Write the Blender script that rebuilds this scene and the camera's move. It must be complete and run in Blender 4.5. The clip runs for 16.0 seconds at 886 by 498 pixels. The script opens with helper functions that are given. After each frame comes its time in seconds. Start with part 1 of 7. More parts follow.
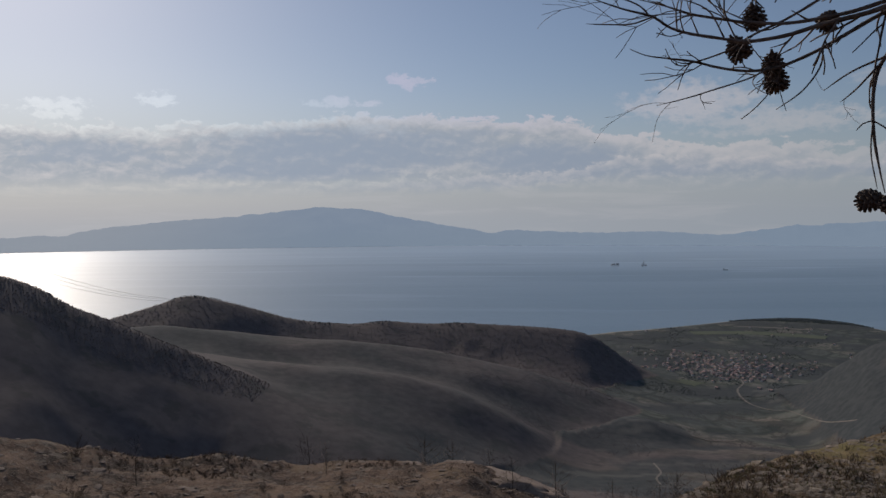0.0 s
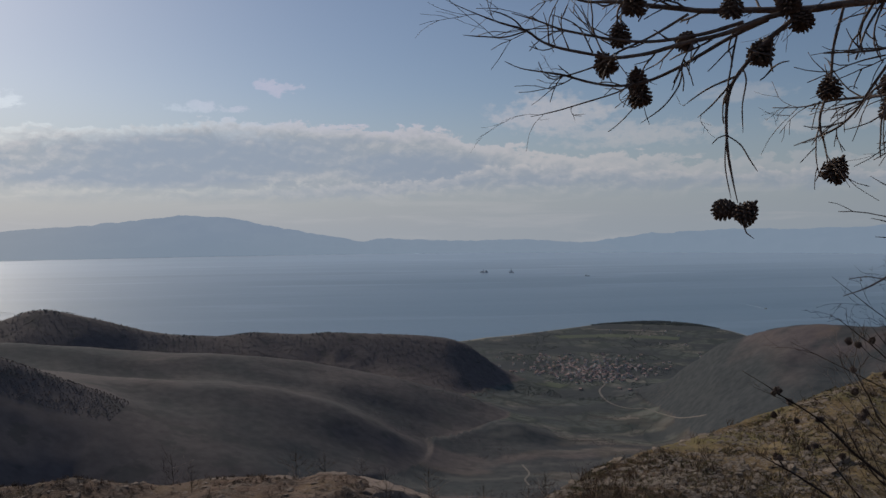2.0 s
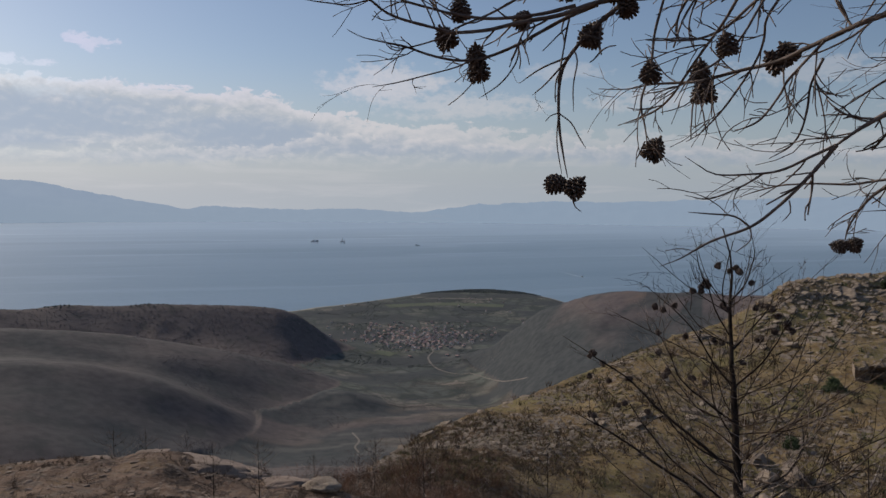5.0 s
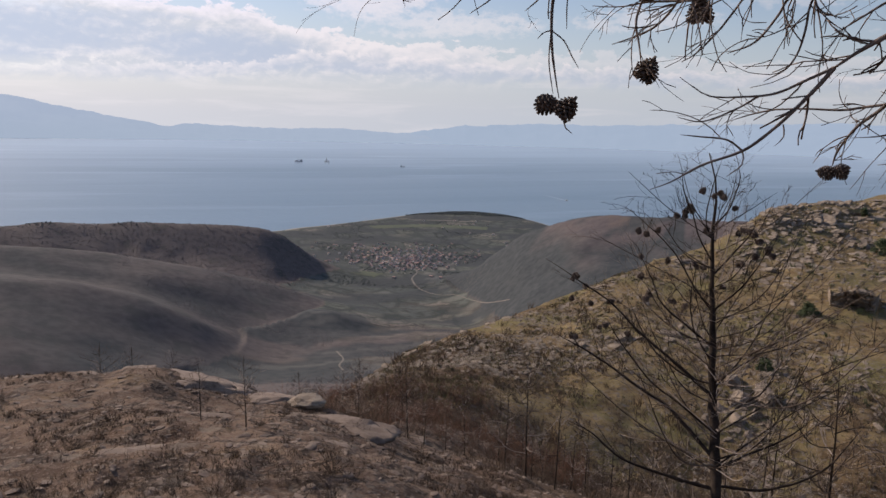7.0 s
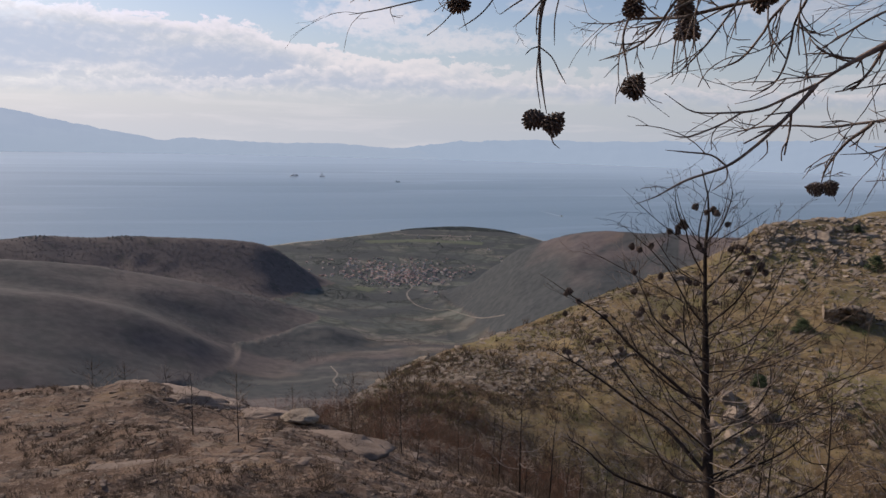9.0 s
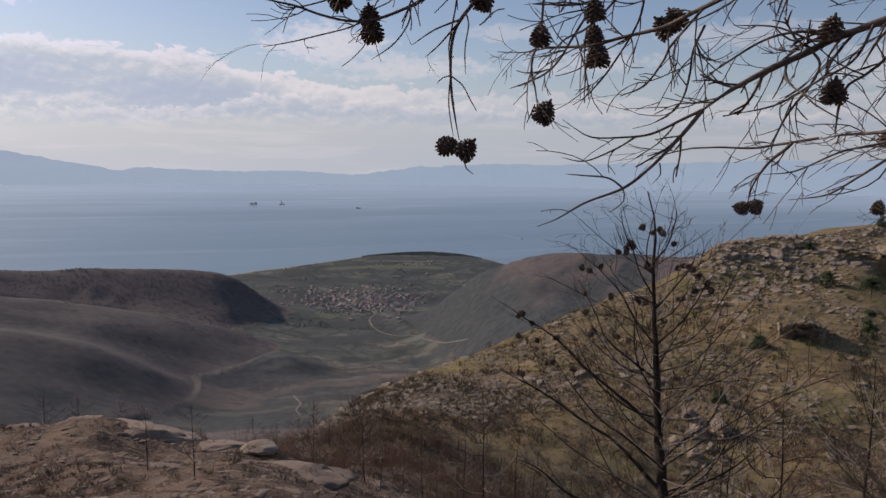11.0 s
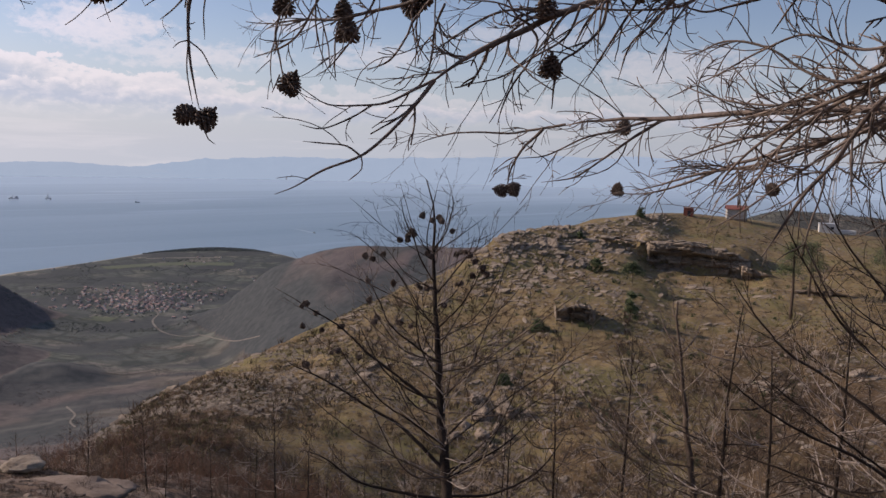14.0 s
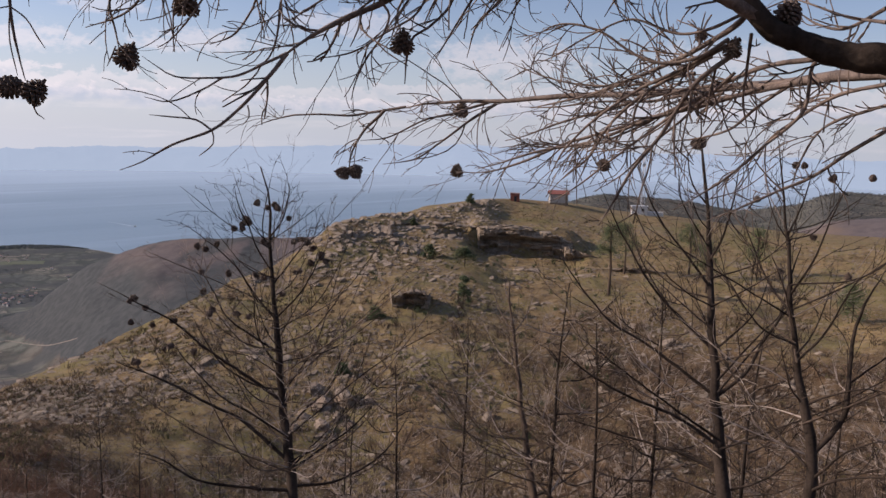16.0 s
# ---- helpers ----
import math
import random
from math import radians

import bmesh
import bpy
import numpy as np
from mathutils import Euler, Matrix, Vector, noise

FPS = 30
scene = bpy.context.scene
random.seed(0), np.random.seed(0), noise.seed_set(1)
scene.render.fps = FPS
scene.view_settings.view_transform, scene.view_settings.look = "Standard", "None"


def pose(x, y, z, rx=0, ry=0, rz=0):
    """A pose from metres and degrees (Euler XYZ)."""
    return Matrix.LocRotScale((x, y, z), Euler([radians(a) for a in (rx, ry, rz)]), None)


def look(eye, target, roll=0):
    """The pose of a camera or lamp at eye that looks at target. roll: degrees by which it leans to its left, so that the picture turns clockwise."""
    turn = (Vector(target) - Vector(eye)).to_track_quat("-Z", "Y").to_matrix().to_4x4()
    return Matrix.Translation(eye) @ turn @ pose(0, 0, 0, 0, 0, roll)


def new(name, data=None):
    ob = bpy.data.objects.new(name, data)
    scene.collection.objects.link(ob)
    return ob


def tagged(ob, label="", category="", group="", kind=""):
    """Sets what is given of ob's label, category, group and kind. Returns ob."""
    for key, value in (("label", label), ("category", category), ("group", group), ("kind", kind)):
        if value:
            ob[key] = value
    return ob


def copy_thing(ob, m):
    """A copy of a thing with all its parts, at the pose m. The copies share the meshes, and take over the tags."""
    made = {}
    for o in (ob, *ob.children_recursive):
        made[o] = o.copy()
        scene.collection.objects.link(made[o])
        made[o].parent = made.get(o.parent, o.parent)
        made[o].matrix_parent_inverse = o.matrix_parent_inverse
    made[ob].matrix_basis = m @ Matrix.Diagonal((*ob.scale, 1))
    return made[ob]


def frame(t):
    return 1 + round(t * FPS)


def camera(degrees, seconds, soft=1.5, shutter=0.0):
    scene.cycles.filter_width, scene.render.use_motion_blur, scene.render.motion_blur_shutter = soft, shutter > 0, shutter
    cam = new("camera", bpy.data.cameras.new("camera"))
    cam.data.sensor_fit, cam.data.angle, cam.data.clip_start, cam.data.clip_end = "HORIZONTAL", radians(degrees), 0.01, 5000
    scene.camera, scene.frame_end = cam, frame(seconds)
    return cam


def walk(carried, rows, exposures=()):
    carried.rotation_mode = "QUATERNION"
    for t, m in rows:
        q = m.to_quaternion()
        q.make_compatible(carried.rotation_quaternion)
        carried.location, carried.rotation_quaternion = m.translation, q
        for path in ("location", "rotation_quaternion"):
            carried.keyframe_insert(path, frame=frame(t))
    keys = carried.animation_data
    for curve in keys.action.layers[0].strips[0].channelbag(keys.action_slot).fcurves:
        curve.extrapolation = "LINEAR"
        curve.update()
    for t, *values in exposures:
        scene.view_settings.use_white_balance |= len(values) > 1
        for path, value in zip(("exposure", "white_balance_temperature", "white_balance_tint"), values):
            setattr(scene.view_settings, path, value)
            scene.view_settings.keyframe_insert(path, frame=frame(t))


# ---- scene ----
cam = camera(58.55, 16.0, soft=1.5)
PATH = [
    (0, pose(0.054, -0.042, 0.006, 87.588, 0.456, -0.024)),
    (0.5, pose(0.053, -0.041, 0.010, 87.818, 0.546, -2.105)),
    (1, pose(0.048, -0.041, 0.007, 87.910, 0.577, -4.313)),
    (1.5, pose(0.042, -0.036, 0.005, 87.939, 0.493, -6.605)),
    (2, pose(0.035, -0.031, 0.006, 88.124, 0.491, -9.364)),
    (2.5, pose(0.028, -0.030, 0.011, 88.476, 0.570, -12.293)),
    (3, pose(0.019, -0.031, 0.010, 88.468, 0.580, -15.159)),
    (3.5, pose(0.015, -0.032, 0.012, 88.270, 0.044, -17.524)),
    (4, pose(0.010, -0.030, 0.010, 87.950, -0.165, -19.321)),
    (6.5, pose(0.011, -0.018, 0.008, 81.357, -1.277, -22.450)),
    (7, pose(0.011, -0.007, 0.004, 80.280, -1.391, -22.531)),
    (7.5, pose(0.006, 0.001, 0.001, 79.891, -1.214, -22.622)),
    (8, pose(0.000, -0.000, 0.000, 80.224, -1.306, -22.791)),
    (8.5, pose(0.006, -0.004, 0.000, 80.731, -1.616, -22.639)),
    (9, pose(0.025, -0.021, 0.002, 81.383, -1.669, -22.853)),
    (11.5, pose(0.144, -0.129, 0.009, 83.680, -0.585, -27.976)),
    (12, pose(0.175, -0.152, 0.003, 83.966, -1.134, -31.427)),
    (12.5, pose(0.196, -0.173, -0.007, 84.135, -1.625, -34.365)),
    (13, pose(0.214, -0.182, -0.019, 83.848, -1.647, -36.742)),
    (13.5, pose(0.229, -0.179, -0.035, 83.342, -1.461, -38.728)),
    (14, pose(0.217, -0.165, -0.046, 83.086, -1.531, -40.743)),
    (14.5, pose(0.197, -0.156, -0.056, 82.893, -1.412, -43.385)),
    (15, pose(0.184, -0.148, -0.066, 82.794, -1.145, -46.820)),
    (15.5, pose(0.171, -0.149, -0.069, 82.690, -1.224, -49.760)),
    (16, pose(0.159, -0.147, -0.078, 82.541, -1.358, -52.850)),
]
walk(cam, PATH, exposures=[
    (0.0, -0.5, 6500, 13), (3.5, -0.47, 6500, 11), (4.2, -0.35, 6500, 11), (6.3, 0.34, 6800, 17), (7.5, 0.42, 6800, 18), (9.0, 0.3, 6800, 18),
    (11.5, 0.14, 6750, 18), (13.0, 0.25, 6750, 20), (14.5, 0.4, 6800, 22), (16.0, 0.54, 6800, 23)])


# ---- sky, sun ----
SUN_AZ, SUN_EL = radians(-31), radians(28)


class Nodes:
    """Short-hand for building node trees."""

    def __init__(self, tree):
        self.tree = tree

    def add(self, kind):
        return self.tree.nodes.new(kind)

    def plug(self, sock, v):
        if isinstance(v, (int, float, tuple, list)):
            sock.default_value = v
        else:
            self.tree.links.new(v, sock)

    def math(self, op, a, b=0.0, c=0.0, clamp=False):
        n = self.add("ShaderNodeMath")
        n.operation, n.use_clamp = op, clamp
        for s, v in zip(n.inputs, (a, b, c)):
            self.plug(s, v)
        return n.outputs[0]

    def mix(self, f, a, b, mode="MIX"):
        n = self.add("ShaderNodeMix")
        n.data_type, n.blend_type = "RGBA", mode
        self.plug(n.inputs[0], f)
        self.plug(n.inputs[6], a)
        self.plug(n.inputs[7], b)
        return n.outputs[2]

    def step(self, x, lo, hi, a=0.0, b=1.0):
        n = self.add("ShaderNodeMapRange")
        n.interpolation_type = "SMOOTHSTEP"
        for s, v in zip(n.inputs, (x, lo, hi, a, b)):
            self.plug(s, v)
        return n.outputs[0]

    def noise(self, vec, scale, detail=6.0, rough=0.55, warp=0.0):
        n = self.add("ShaderNodeTexNoise")
        self.plug(n.inputs["Vector"], vec)
        for k, v in (("Scale", scale), ("Detail", detail), ("Roughness", rough), ("Distortion", warp)):
            self.plug(n.inputs[k], v)
        return n.outputs["Fac"]

    def vec(self, x, y, z):
        n = self.add("ShaderNodeCombineXYZ")
        for s, v in zip(n.inputs, (x, y, z)):
            self.plug(s, v)
        return n.outputs[0]

    def ramp(self, x, stops):
        n = self.add("ShaderNodeValToRGB")
        e = n.color_ramp.elements
        while len(e) < len(stops):
            e.new(0.5)
        for el, (p, c) in zip(e, stops):
            el.position, el.color = p, (*c, 1)
        self.plug(n.inputs[0], x)
        return n.outputs[0]


def build_world():
    w = bpy.data.worlds.new("sky")
    scene.world = w
    w.use_nodes = True
    w.node_tree.nodes.clear()
    k = Nodes(w.node_tree)
    sky = k.add("ShaderNodeTexSky")
    sky.sky_type, sky.sun_disc, sky.sun_elevation, sky.sun_rotation = "NISHITA", False, SUN_EL, SUN_AZ
    sky.altitude, sky.air_density, sky.dust_density, sky.ozone_density = 300, 1.0, 0.85, 2.5
    way = k.add("ShaderNodeTexCoord").outputs["Generated"]
    sep = k.add("ShaderNodeSeparateXYZ")
    k.plug(sep.inputs[0], way)
    x, y, z = sep.outputs
    deg = 180 / math.pi
    el = k.math("MULTIPLY", k.math("ARCSINE", z), deg)
    az = k.math("MULTIPLY", k.math("ARCTAN2", x, y), deg)
    def times(x, y):
        return k.math("MULTIPLY", x, y)

    def plus(x, y):
        return k.math("ADD", x, y)

    def profile(*knots):
        """A height in degrees for each bearing, through (bearing, degrees) knots."""
        c = k.ramp(k.math("DIVIDE", plus(az, 60.0), 180.0), [((a + 60.0) / 180.0, (v / 20.0,) * 3) for a, v in knots])
        return times(c, 20.0)

    def field(da, de, wide, high, scale, seed, detail=9.0, rough=0.6, warp=0.0):
        """Cloud texture, sampled da and de degrees away."""
        return k.noise(k.vec(times(plus(az, da), wide), times(plus(el, de), high), seed), scale, detail, rough, warp)

    def spread(x, width):
        return times(k.math("SUBTRACT", x, 0.5), width)

    heap = field(0.0, 0.0, 0.24, 0.42, 2.6, 3.0, 10.0, 0.60, 0.35)
    sunward = field(-0.22, 0.32, 0.24, 0.42, 2.6, 3.0, 10.0, 0.60, 0.35)
    relief = k.math("SUBTRACT", heap, sunward)
    broad = field(0.0, 0.0, 0.05, 0.22, 2.4, 4.0, 6.0, 0.55)
    combed = field(0.0, 0.0, 0.045, 0.50, 2.2, 14.0, 8.0, 0.6, 0.4)
    fine = field(0.0, 0.0, 0.16, 0.26, 9.0, 31.0, 6.0, 0.6)

    def blot(a, e, w, h, ragged=1.0):
        """A patch of sky of a size in degrees with an uneven edge."""
        da, de = k.math("DIVIDE", k.math("SUBTRACT", az, a), w), k.math("DIVIDE", k.math("SUBTRACT", el, e), h)
        q = plus(times(da, da), times(de, de))
        q = plus(q, plus(spread(heap, 2.4 * ragged), plus(spread(combed, 1.0 * ragged), spread(fine, 2.2 * ragged))))
        return k.step(q, 1.3, 0.0)

    def patches(*rows):
        out = None
        for a, e, w, h, ragged, much in rows:
            q = times(blot(a, e, w, h, ragged), much)
            out = q if out is None else k.math("MAXIMUM", out, q)
        return out

    # the long bank over the strait, its crest sinking to the east
    crown = profile((-60, 6.0), (-26, 6.2), (-20, 6.3), (-13, 6.7), (-8, 7.4), (-3, 7.1), (5, 7.0), (9, 6.7), (12, 5.7), (20, 4.7), (30, 4.4), (45, 4.0), (60, 4.6), (90, 4.0), (119, 4.0))
    crown = plus(crown, plus(spread(heap, 2.6), plus(spread(broad, 1.4), spread(fine, 0.9))))
    below = k.math("SUBTRACT", crown, el)
    bank = times(k.step(below, 0.0, 0.28), k.step(az, 18.0, 34.0, 1.0, 0.45))
    rim = k.step(below, 1.25, 0.1)
    belly = patches((-6.5, 4.7, 11.5, 1.8, 0.4, 1.0), (-10.5, 3.4, 10.0, 1.1, 0.5, 0.9), (7.4, 4.0, 6.8, 1.4, 0.4, 1.0), (10.5, 3.1, 2.6, 0.45, 0.4, 0.9), (-24.0, 4.4, 5.0, 0.8, 1.2, 0.55),
                    (17.0, 3.0, 4.5, 0.42, 0.8, 0.7), (27.0, 2.6, 7.0, 0.45, 0.9, 0.6), (1.5, 5.9, 4.5, 0.32, 0.8, 0.5), (45.0, 4.2, 7.0, 0.8, 1.0, 0.4), (66.0, 4.6, 8.0, 1.0, 1.0, 0.4))
    # a lower row of small heaps
    brow = plus(profile((-60, 2.2), (-12, 2.3), (0, 3.0), (8, 3.2), (12, 4.0), (18, 4.1), (26, 3.7), (36, 3.3), (60, 3.2), (119, 3.0)), plus(spread(heap, 2.6), spread(fine, 0.8)))
    under = k.math("SUBTRACT", brow, el)
    heaps = times(k.step(under, 0.0, 0.3), k.step(under, 1.6, 0.5))
    # thin broken cloud higher up
    wisps = patches((17.5, 7.6, 4.5, 1.5, 1.3, 0.75), (23.0, 6.2, 6.5, 1.0, 1.4, 0.6), (36.0, 6.6, 5.0, 0.8, 1.5, 0.5), (57.0, 6.0, 6.0, 1.6, 1.3, 0.55), (72.0, 6.2, 6.0, 1.2, 1.4, 0.45),
                    (-19.7, 8.0, 1.2, 0.6, 2.2, 1.0), (-26.0, 7.1, 2.2, 0.7, 2.2, 0.9), (-2.5, 9.6, 1.4, 0.5, 2.4, 0.7), (-7.8, 8.1, 1.8, 0.4, 2.2, 0.8), (-5.0, 8.0, 0.9, 0.25, 2.0, 0.8), (30.0, 8.6, 3.0, 0.6, 1.4, 0.4), (46.0, 8.2, 6.0, 0.9, 1.5, 0.4))
    veil = k.step(el, 10.0, -1.0, 0.10, 0.92)
    clear = k.mix(1.0, sky.outputs[0], (1.07, 1.09, 1.15, 1), "MULTIPLY")
    glow = k.step(az, 70.0, -35.0, 0.78, 1.2)
    tone = k.vec(glow, glow, glow)
    lit = k.mix(1.0, tone, (9.0, 9.05, 9.4, 1), "MULTIPLY")
    grey = k.mix(1.0, tone, (4.95, 6.0, 7.5, 1), "MULTIPLY")
    mist = k.mix(1.0, tone, (6.0, 6.75, 7.6, 1), "MULTIPLY")
    mist = k.mix(k.step(az, 5.0, 40.0), mist, k.mix(1.0, tone, (6.0, 7.0, 8.0, 1), "MULTIPLY"))
    sunlit = k.math("ADD", k.math("ADD", 0.2, times(rim, 0.8)), times(relief, 3.0), clamp=True)
    mass = k.mix(sunlit, mist, lit)
    mass = k.mix(times(belly, k.step(relief, 0.16, -0.04, 0.86, 1.0)), mass, grey)
    c = k.mix(veil, clear, mist)
    bright = k.mix(1.0, c, (1.22, 1.2, 1.17, 1), "MULTIPLY")
    lit = k.mix(1.0, lit, bright, "LIGHTEN")
    mass = k.mix(times(rim, k.step(relief, -0.06, 0.10, 0.5, 1.0)), mass, lit)
    c = k.mix(times(wisps, k.step(fine, 0.2, 0.6, 0.6, 1.0)), c, lit)
    low = k.step(el, 1.2, 3.2)
    c = k.mix(times(bank, times(low, 0.9)), c, mass)
    c = k.mix(times(times(heaps, k.step(az, -16.0, 10.0, 0.25, 0.75)), k.step(el, 1.0, 2.4)), c, k.mix(k.math("ADD", times(k.step(under, 1.0, 0.1), 0.75), times(relief, 2.5), clamp=True), k.mix(0.5, grey, mist), lit))
    c = k.mix(times(k.step(combed, 0.5, 0.68), times(k.step(el, 5.0, 1.0), 0.22)), c, lit)
    bg = k.add("ShaderNodeBackground")
    k.plug(bg.inputs[0], c)
    bg.inputs[1].default_value = 0.07
    k.plug(k.add("ShaderNodeOutputWorld").inputs[0], bg.outputs[0])


build_world()
sun = new("sun", bpy.data.lights.new("sun", "SUN"))
sun.data.energy, sun.data.angle, sun.data.color = 3.0, radians(0.6), (1.0, 0.90, 0.76)
sun.matrix_world = look((0, 0, 0), (-math.sin(SUN_AZ) * math.cos(SUN_EL), -math.cos(SUN_AZ) * math.cos(SUN_EL), -math.sin(SUN_EL)))

# ---- materials ----
def material(name, rough=0.9, metal=0.0, spec=0.3):
    m = bpy.data.materials.new(name)
    m.use_nodes = True
    k = Nodes(m.node_tree)
    b = m.node_tree.nodes["Principled BSDF"]
    b.inputs["Roughness"].default_value = rough
    b.inputs["Metallic"].default_value = metal
    b.inputs["Specular IOR Level"].default_value = spec
    return m, k, b


def bump(k, b, h, strength=0.5, dist=0.05):
    n = k.add("ShaderNodeBump")
    n.inputs["Strength"].default_value, n.inputs["Distance"].default_value = strength, dist
    k.plug(n.inputs["Height"], h)
    k.plug(b.inputs["Normal"], n.outputs[0])


def place(k):
    return k.add("ShaderNodeNewGeometry").outputs["Position"]


def mottled(name, dark, light, scale, rough=0.9, relief=0.3, dist=0.02, local=False, spec=0.3):
    """Two colours mixed at two scales, with relief."""
    m, k, b = material(name, rough, spec=spec)
    p = k.add("ShaderNodeTexCoord").outputs["Object"] if local else place(k)
    big, fine = k.noise(p, scale, 5), k.noise(p, scale * 9, 6, 0.65)
    f = k.math("ADD", k.math("MULTIPLY", k.step(big, 0.35, 0.65), 0.6), k.math("MULTIPLY", k.step(fine, 0.35, 0.68), 0.4))
    c = k.mix(f, (*dark, 1), (*light, 1))
    rnd = k.add("ShaderNodeObjectInfo").outputs["Random"]
    c = k.mix(k.step(rnd, 0, 1, 0, 0.3), c, k.mix(1.0, c, (0.6, 0.58, 0.56, 1), "MULTIPLY"))
    k.plug(b.inputs["Base Color"], c)
    bump(k, b, fine, relief, dist)
    return m


def ground_material():
    m, k, b = material("hillside", 0.95, spec=0.1)
    p = place(k)

    def zone(name):
        n = k.add("ShaderNodeAttribute")
        n.attribute_name = name
        return n.outputs["Fac"]

    n40, n8, n2, n05 = k.noise(p, 0.02, 5), k.noise(p, 0.12, 6, 0.6), k.noise(p, 0.6, 7, 0.62), k.noise(p, 3.0, 7, 0.68)
    far = k.noise(p, 0.035, 8, 0.7)
    # scorched stony soil with ash and bare rock
    soil = k.mix(k.step(n2, 0.38, 0.62), (0.105, 0.067, 0.047, 1), (0.205, 0.139, 0.098, 1))
    char = k.noise(p, 1.0, 7, 0.66, 0.6)
    soil = k.mix(k.math("MULTIPLY", k.step(char, 0.515, 0.575), 0.82), soil, (0.040, 0.030, 0.025, 1))
    straw = k.noise(p, 0.45, 5, 0.6)
    soil = k.mix(k.math("MULTIPLY", k.step(straw, 0.56, 0.66), 0.45), soil, (0.21, 0.145, 0.08, 1))
    grit = k.noise(p, 14.0, 4, 0.7)
    soil = k.mix(k.math("MULTIPLY", k.step(grit, 0.54, 0.66), 0.75), soil, (0.27, 0.21, 0.165, 1))
    soil = k.mix(k.step(n05, 0.5, 0.7), soil, (0.225, 0.162, 0.122, 1))
    soil = k.mix(k.math("MULTIPLY", k.step(n8, 0.54, 0.68), 0.45), soil, (0.075, 0.058, 0.050, 1))
    # dry winter grass with bare brown earth
    grass = k.mix(k.step(n2, 0.36, 0.64), (0.160, 0.108, 0.055, 1), (0.285, 0.208, 0.103, 1))
    grass = k.mix(k.math("MULTIPLY", k.step(n8, 0.46, 0.62), 0.7), grass, (0.175, 0.155, 0.062, 1))
    zz = k.add("ShaderNodeSeparateXYZ")
    k.plug(zz.inputs[0], p)
    low = k.step(k.math("ADD", zz.outputs[2], k.math("MULTIPLY", k.math("SUBTRACT", n8, 0.5), 16.0)), -25.0, -30.0)
    earth = k.mix(k.step(n2, 0.4, 0.62), (0.062, 0.037, 0.022, 1), (0.125, 0.078, 0.045, 1))
    grass = k.mix(k.math("MAXIMUM", k.math("MULTIPLY", low, 0.85), zone("w_earth")), grass, earth)
    wob = k.add("ShaderNodeTexNoise")
    k.plug(wob.inputs["Vector"], p)
    wob.inputs["Scale"].default_value, wob.inputs["Detail"].default_value = 5.0, 4.0
    bent = k.add("ShaderNodeVectorMath")
    bent.operation = "MULTIPLY_ADD"
    k.plug(bent.inputs[0], wob.outputs["Color"])
    bent.inputs[1].default_value = (0.55, 0.55, 0.55)
    k.plug(bent.inputs[2], p)
    cell = k.add("ShaderNodeTexVoronoi")
    k.plug(cell.inputs["Vector"], bent.outputs[0])
    cell.inputs["Scale"].default_value = 1.5
    tint = k.add("ShaderNodeSeparateColor")
    k.plug(tint.inputs[0], cell.outputs["Color"])
    pebble = k.math("MULTIPLY", k.step(cell.outputs["Distance"], 0.42, 0.3), k.step(tint.outputs[1], 0.55, 0.6))
    fine = k.add("ShaderNodeTexVoronoi")
    k.plug(fine.inputs["Vector"], bent.outputs[0])
    fine.inputs["Scale"].default_value = 4.2
    hue2 = k.add("ShaderNodeSeparateColor")
    k.plug(hue2.inputs[0], fine.outputs["Color"])
    chip = k.math("MULTIPLY", k.step(fine.outputs["Distance"], 0.40, 0.30), k.step(hue2.outputs[1], 0.5, 0.55))
    tuft = k.noise(p, 2.2, 6, 0.7)
    grass = k.mix(k.math("MULTIPLY", k.step(tuft, 0.55, 0.63), 0.55), grass, (0.075, 0.055, 0.034, 1))
    grass = k.mix(chip, grass, k.mix(hue2.outputs[0], (0.10, 0.078, 0.058, 1), (0.27, 0.22, 0.165, 1)))
    soil = k.mix(k.math("MULTIPLY", chip, 0.7), soil, k.mix(hue2.outputs[0], (0.08, 0.062, 0.05, 1), (0.23, 0.185, 0.145, 1)))
    grass = k.mix(pebble, grass, k.mix(tint.outputs[0], (0.11, 0.085, 0.068, 1), (0.23, 0.19, 0.15, 1)))
    soil = k.mix(k.math("MULTIPLY", pebble, 0.6), soil, k.mix(tint.outputs[0], (0.10, 0.078, 0.06, 1), (0.22, 0.18, 0.145, 1)))
    grass = k.mix(k.step(n05, 0.54, 0.72), grass, (0.24, 0.185, 0.125, 1))
    # burnt woodland seen from afar, its colours lightened to paint in haze
    bush = k.noise(p, 0.2, 3, 0.55)
    burnt = k.mix(k.step(bush, 0.25, 0.75), (0.112, 0.095, 0.091, 1), (0.155, 0.131, 0.123, 1))
    burnt = k.mix(k.math("MULTIPLY", k.step(n40, 0.52, 0.70), 0.3), burnt, (0.165, 0.140, 0.128, 1))
    patch = k.noise(p, 0.055, 6, 0.6)
    burnt = k.mix(k.math("MULTIPLY", k.step(patch, 0.60, 0.72), 0.3), burnt, (0.19, 0.165, 0.145, 1))
    burnt = k.mix(k.math("MULTIPLY", k.step(patch, 0.46, 0.38), 0.55), burnt, (0.070, 0.070, 0.064, 1))
    brown = k.mix(k.step(bush, 0.2, 0.8), (0.105, 0.090, 0.092, 1), (0.150, 0.126, 0.123, 1))
    brown = k.mix(k.math("MULTIPLY", k.step(n40, 0.5, 0.7), 0.6), brown, (0.19, 0.14, 0.105, 1))
    # olive groves and fields of the plain, lightened and blued with painted haze
    vor = k.add("ShaderNodeTexVoronoi")
    st = k.add("ShaderNodeMapping")
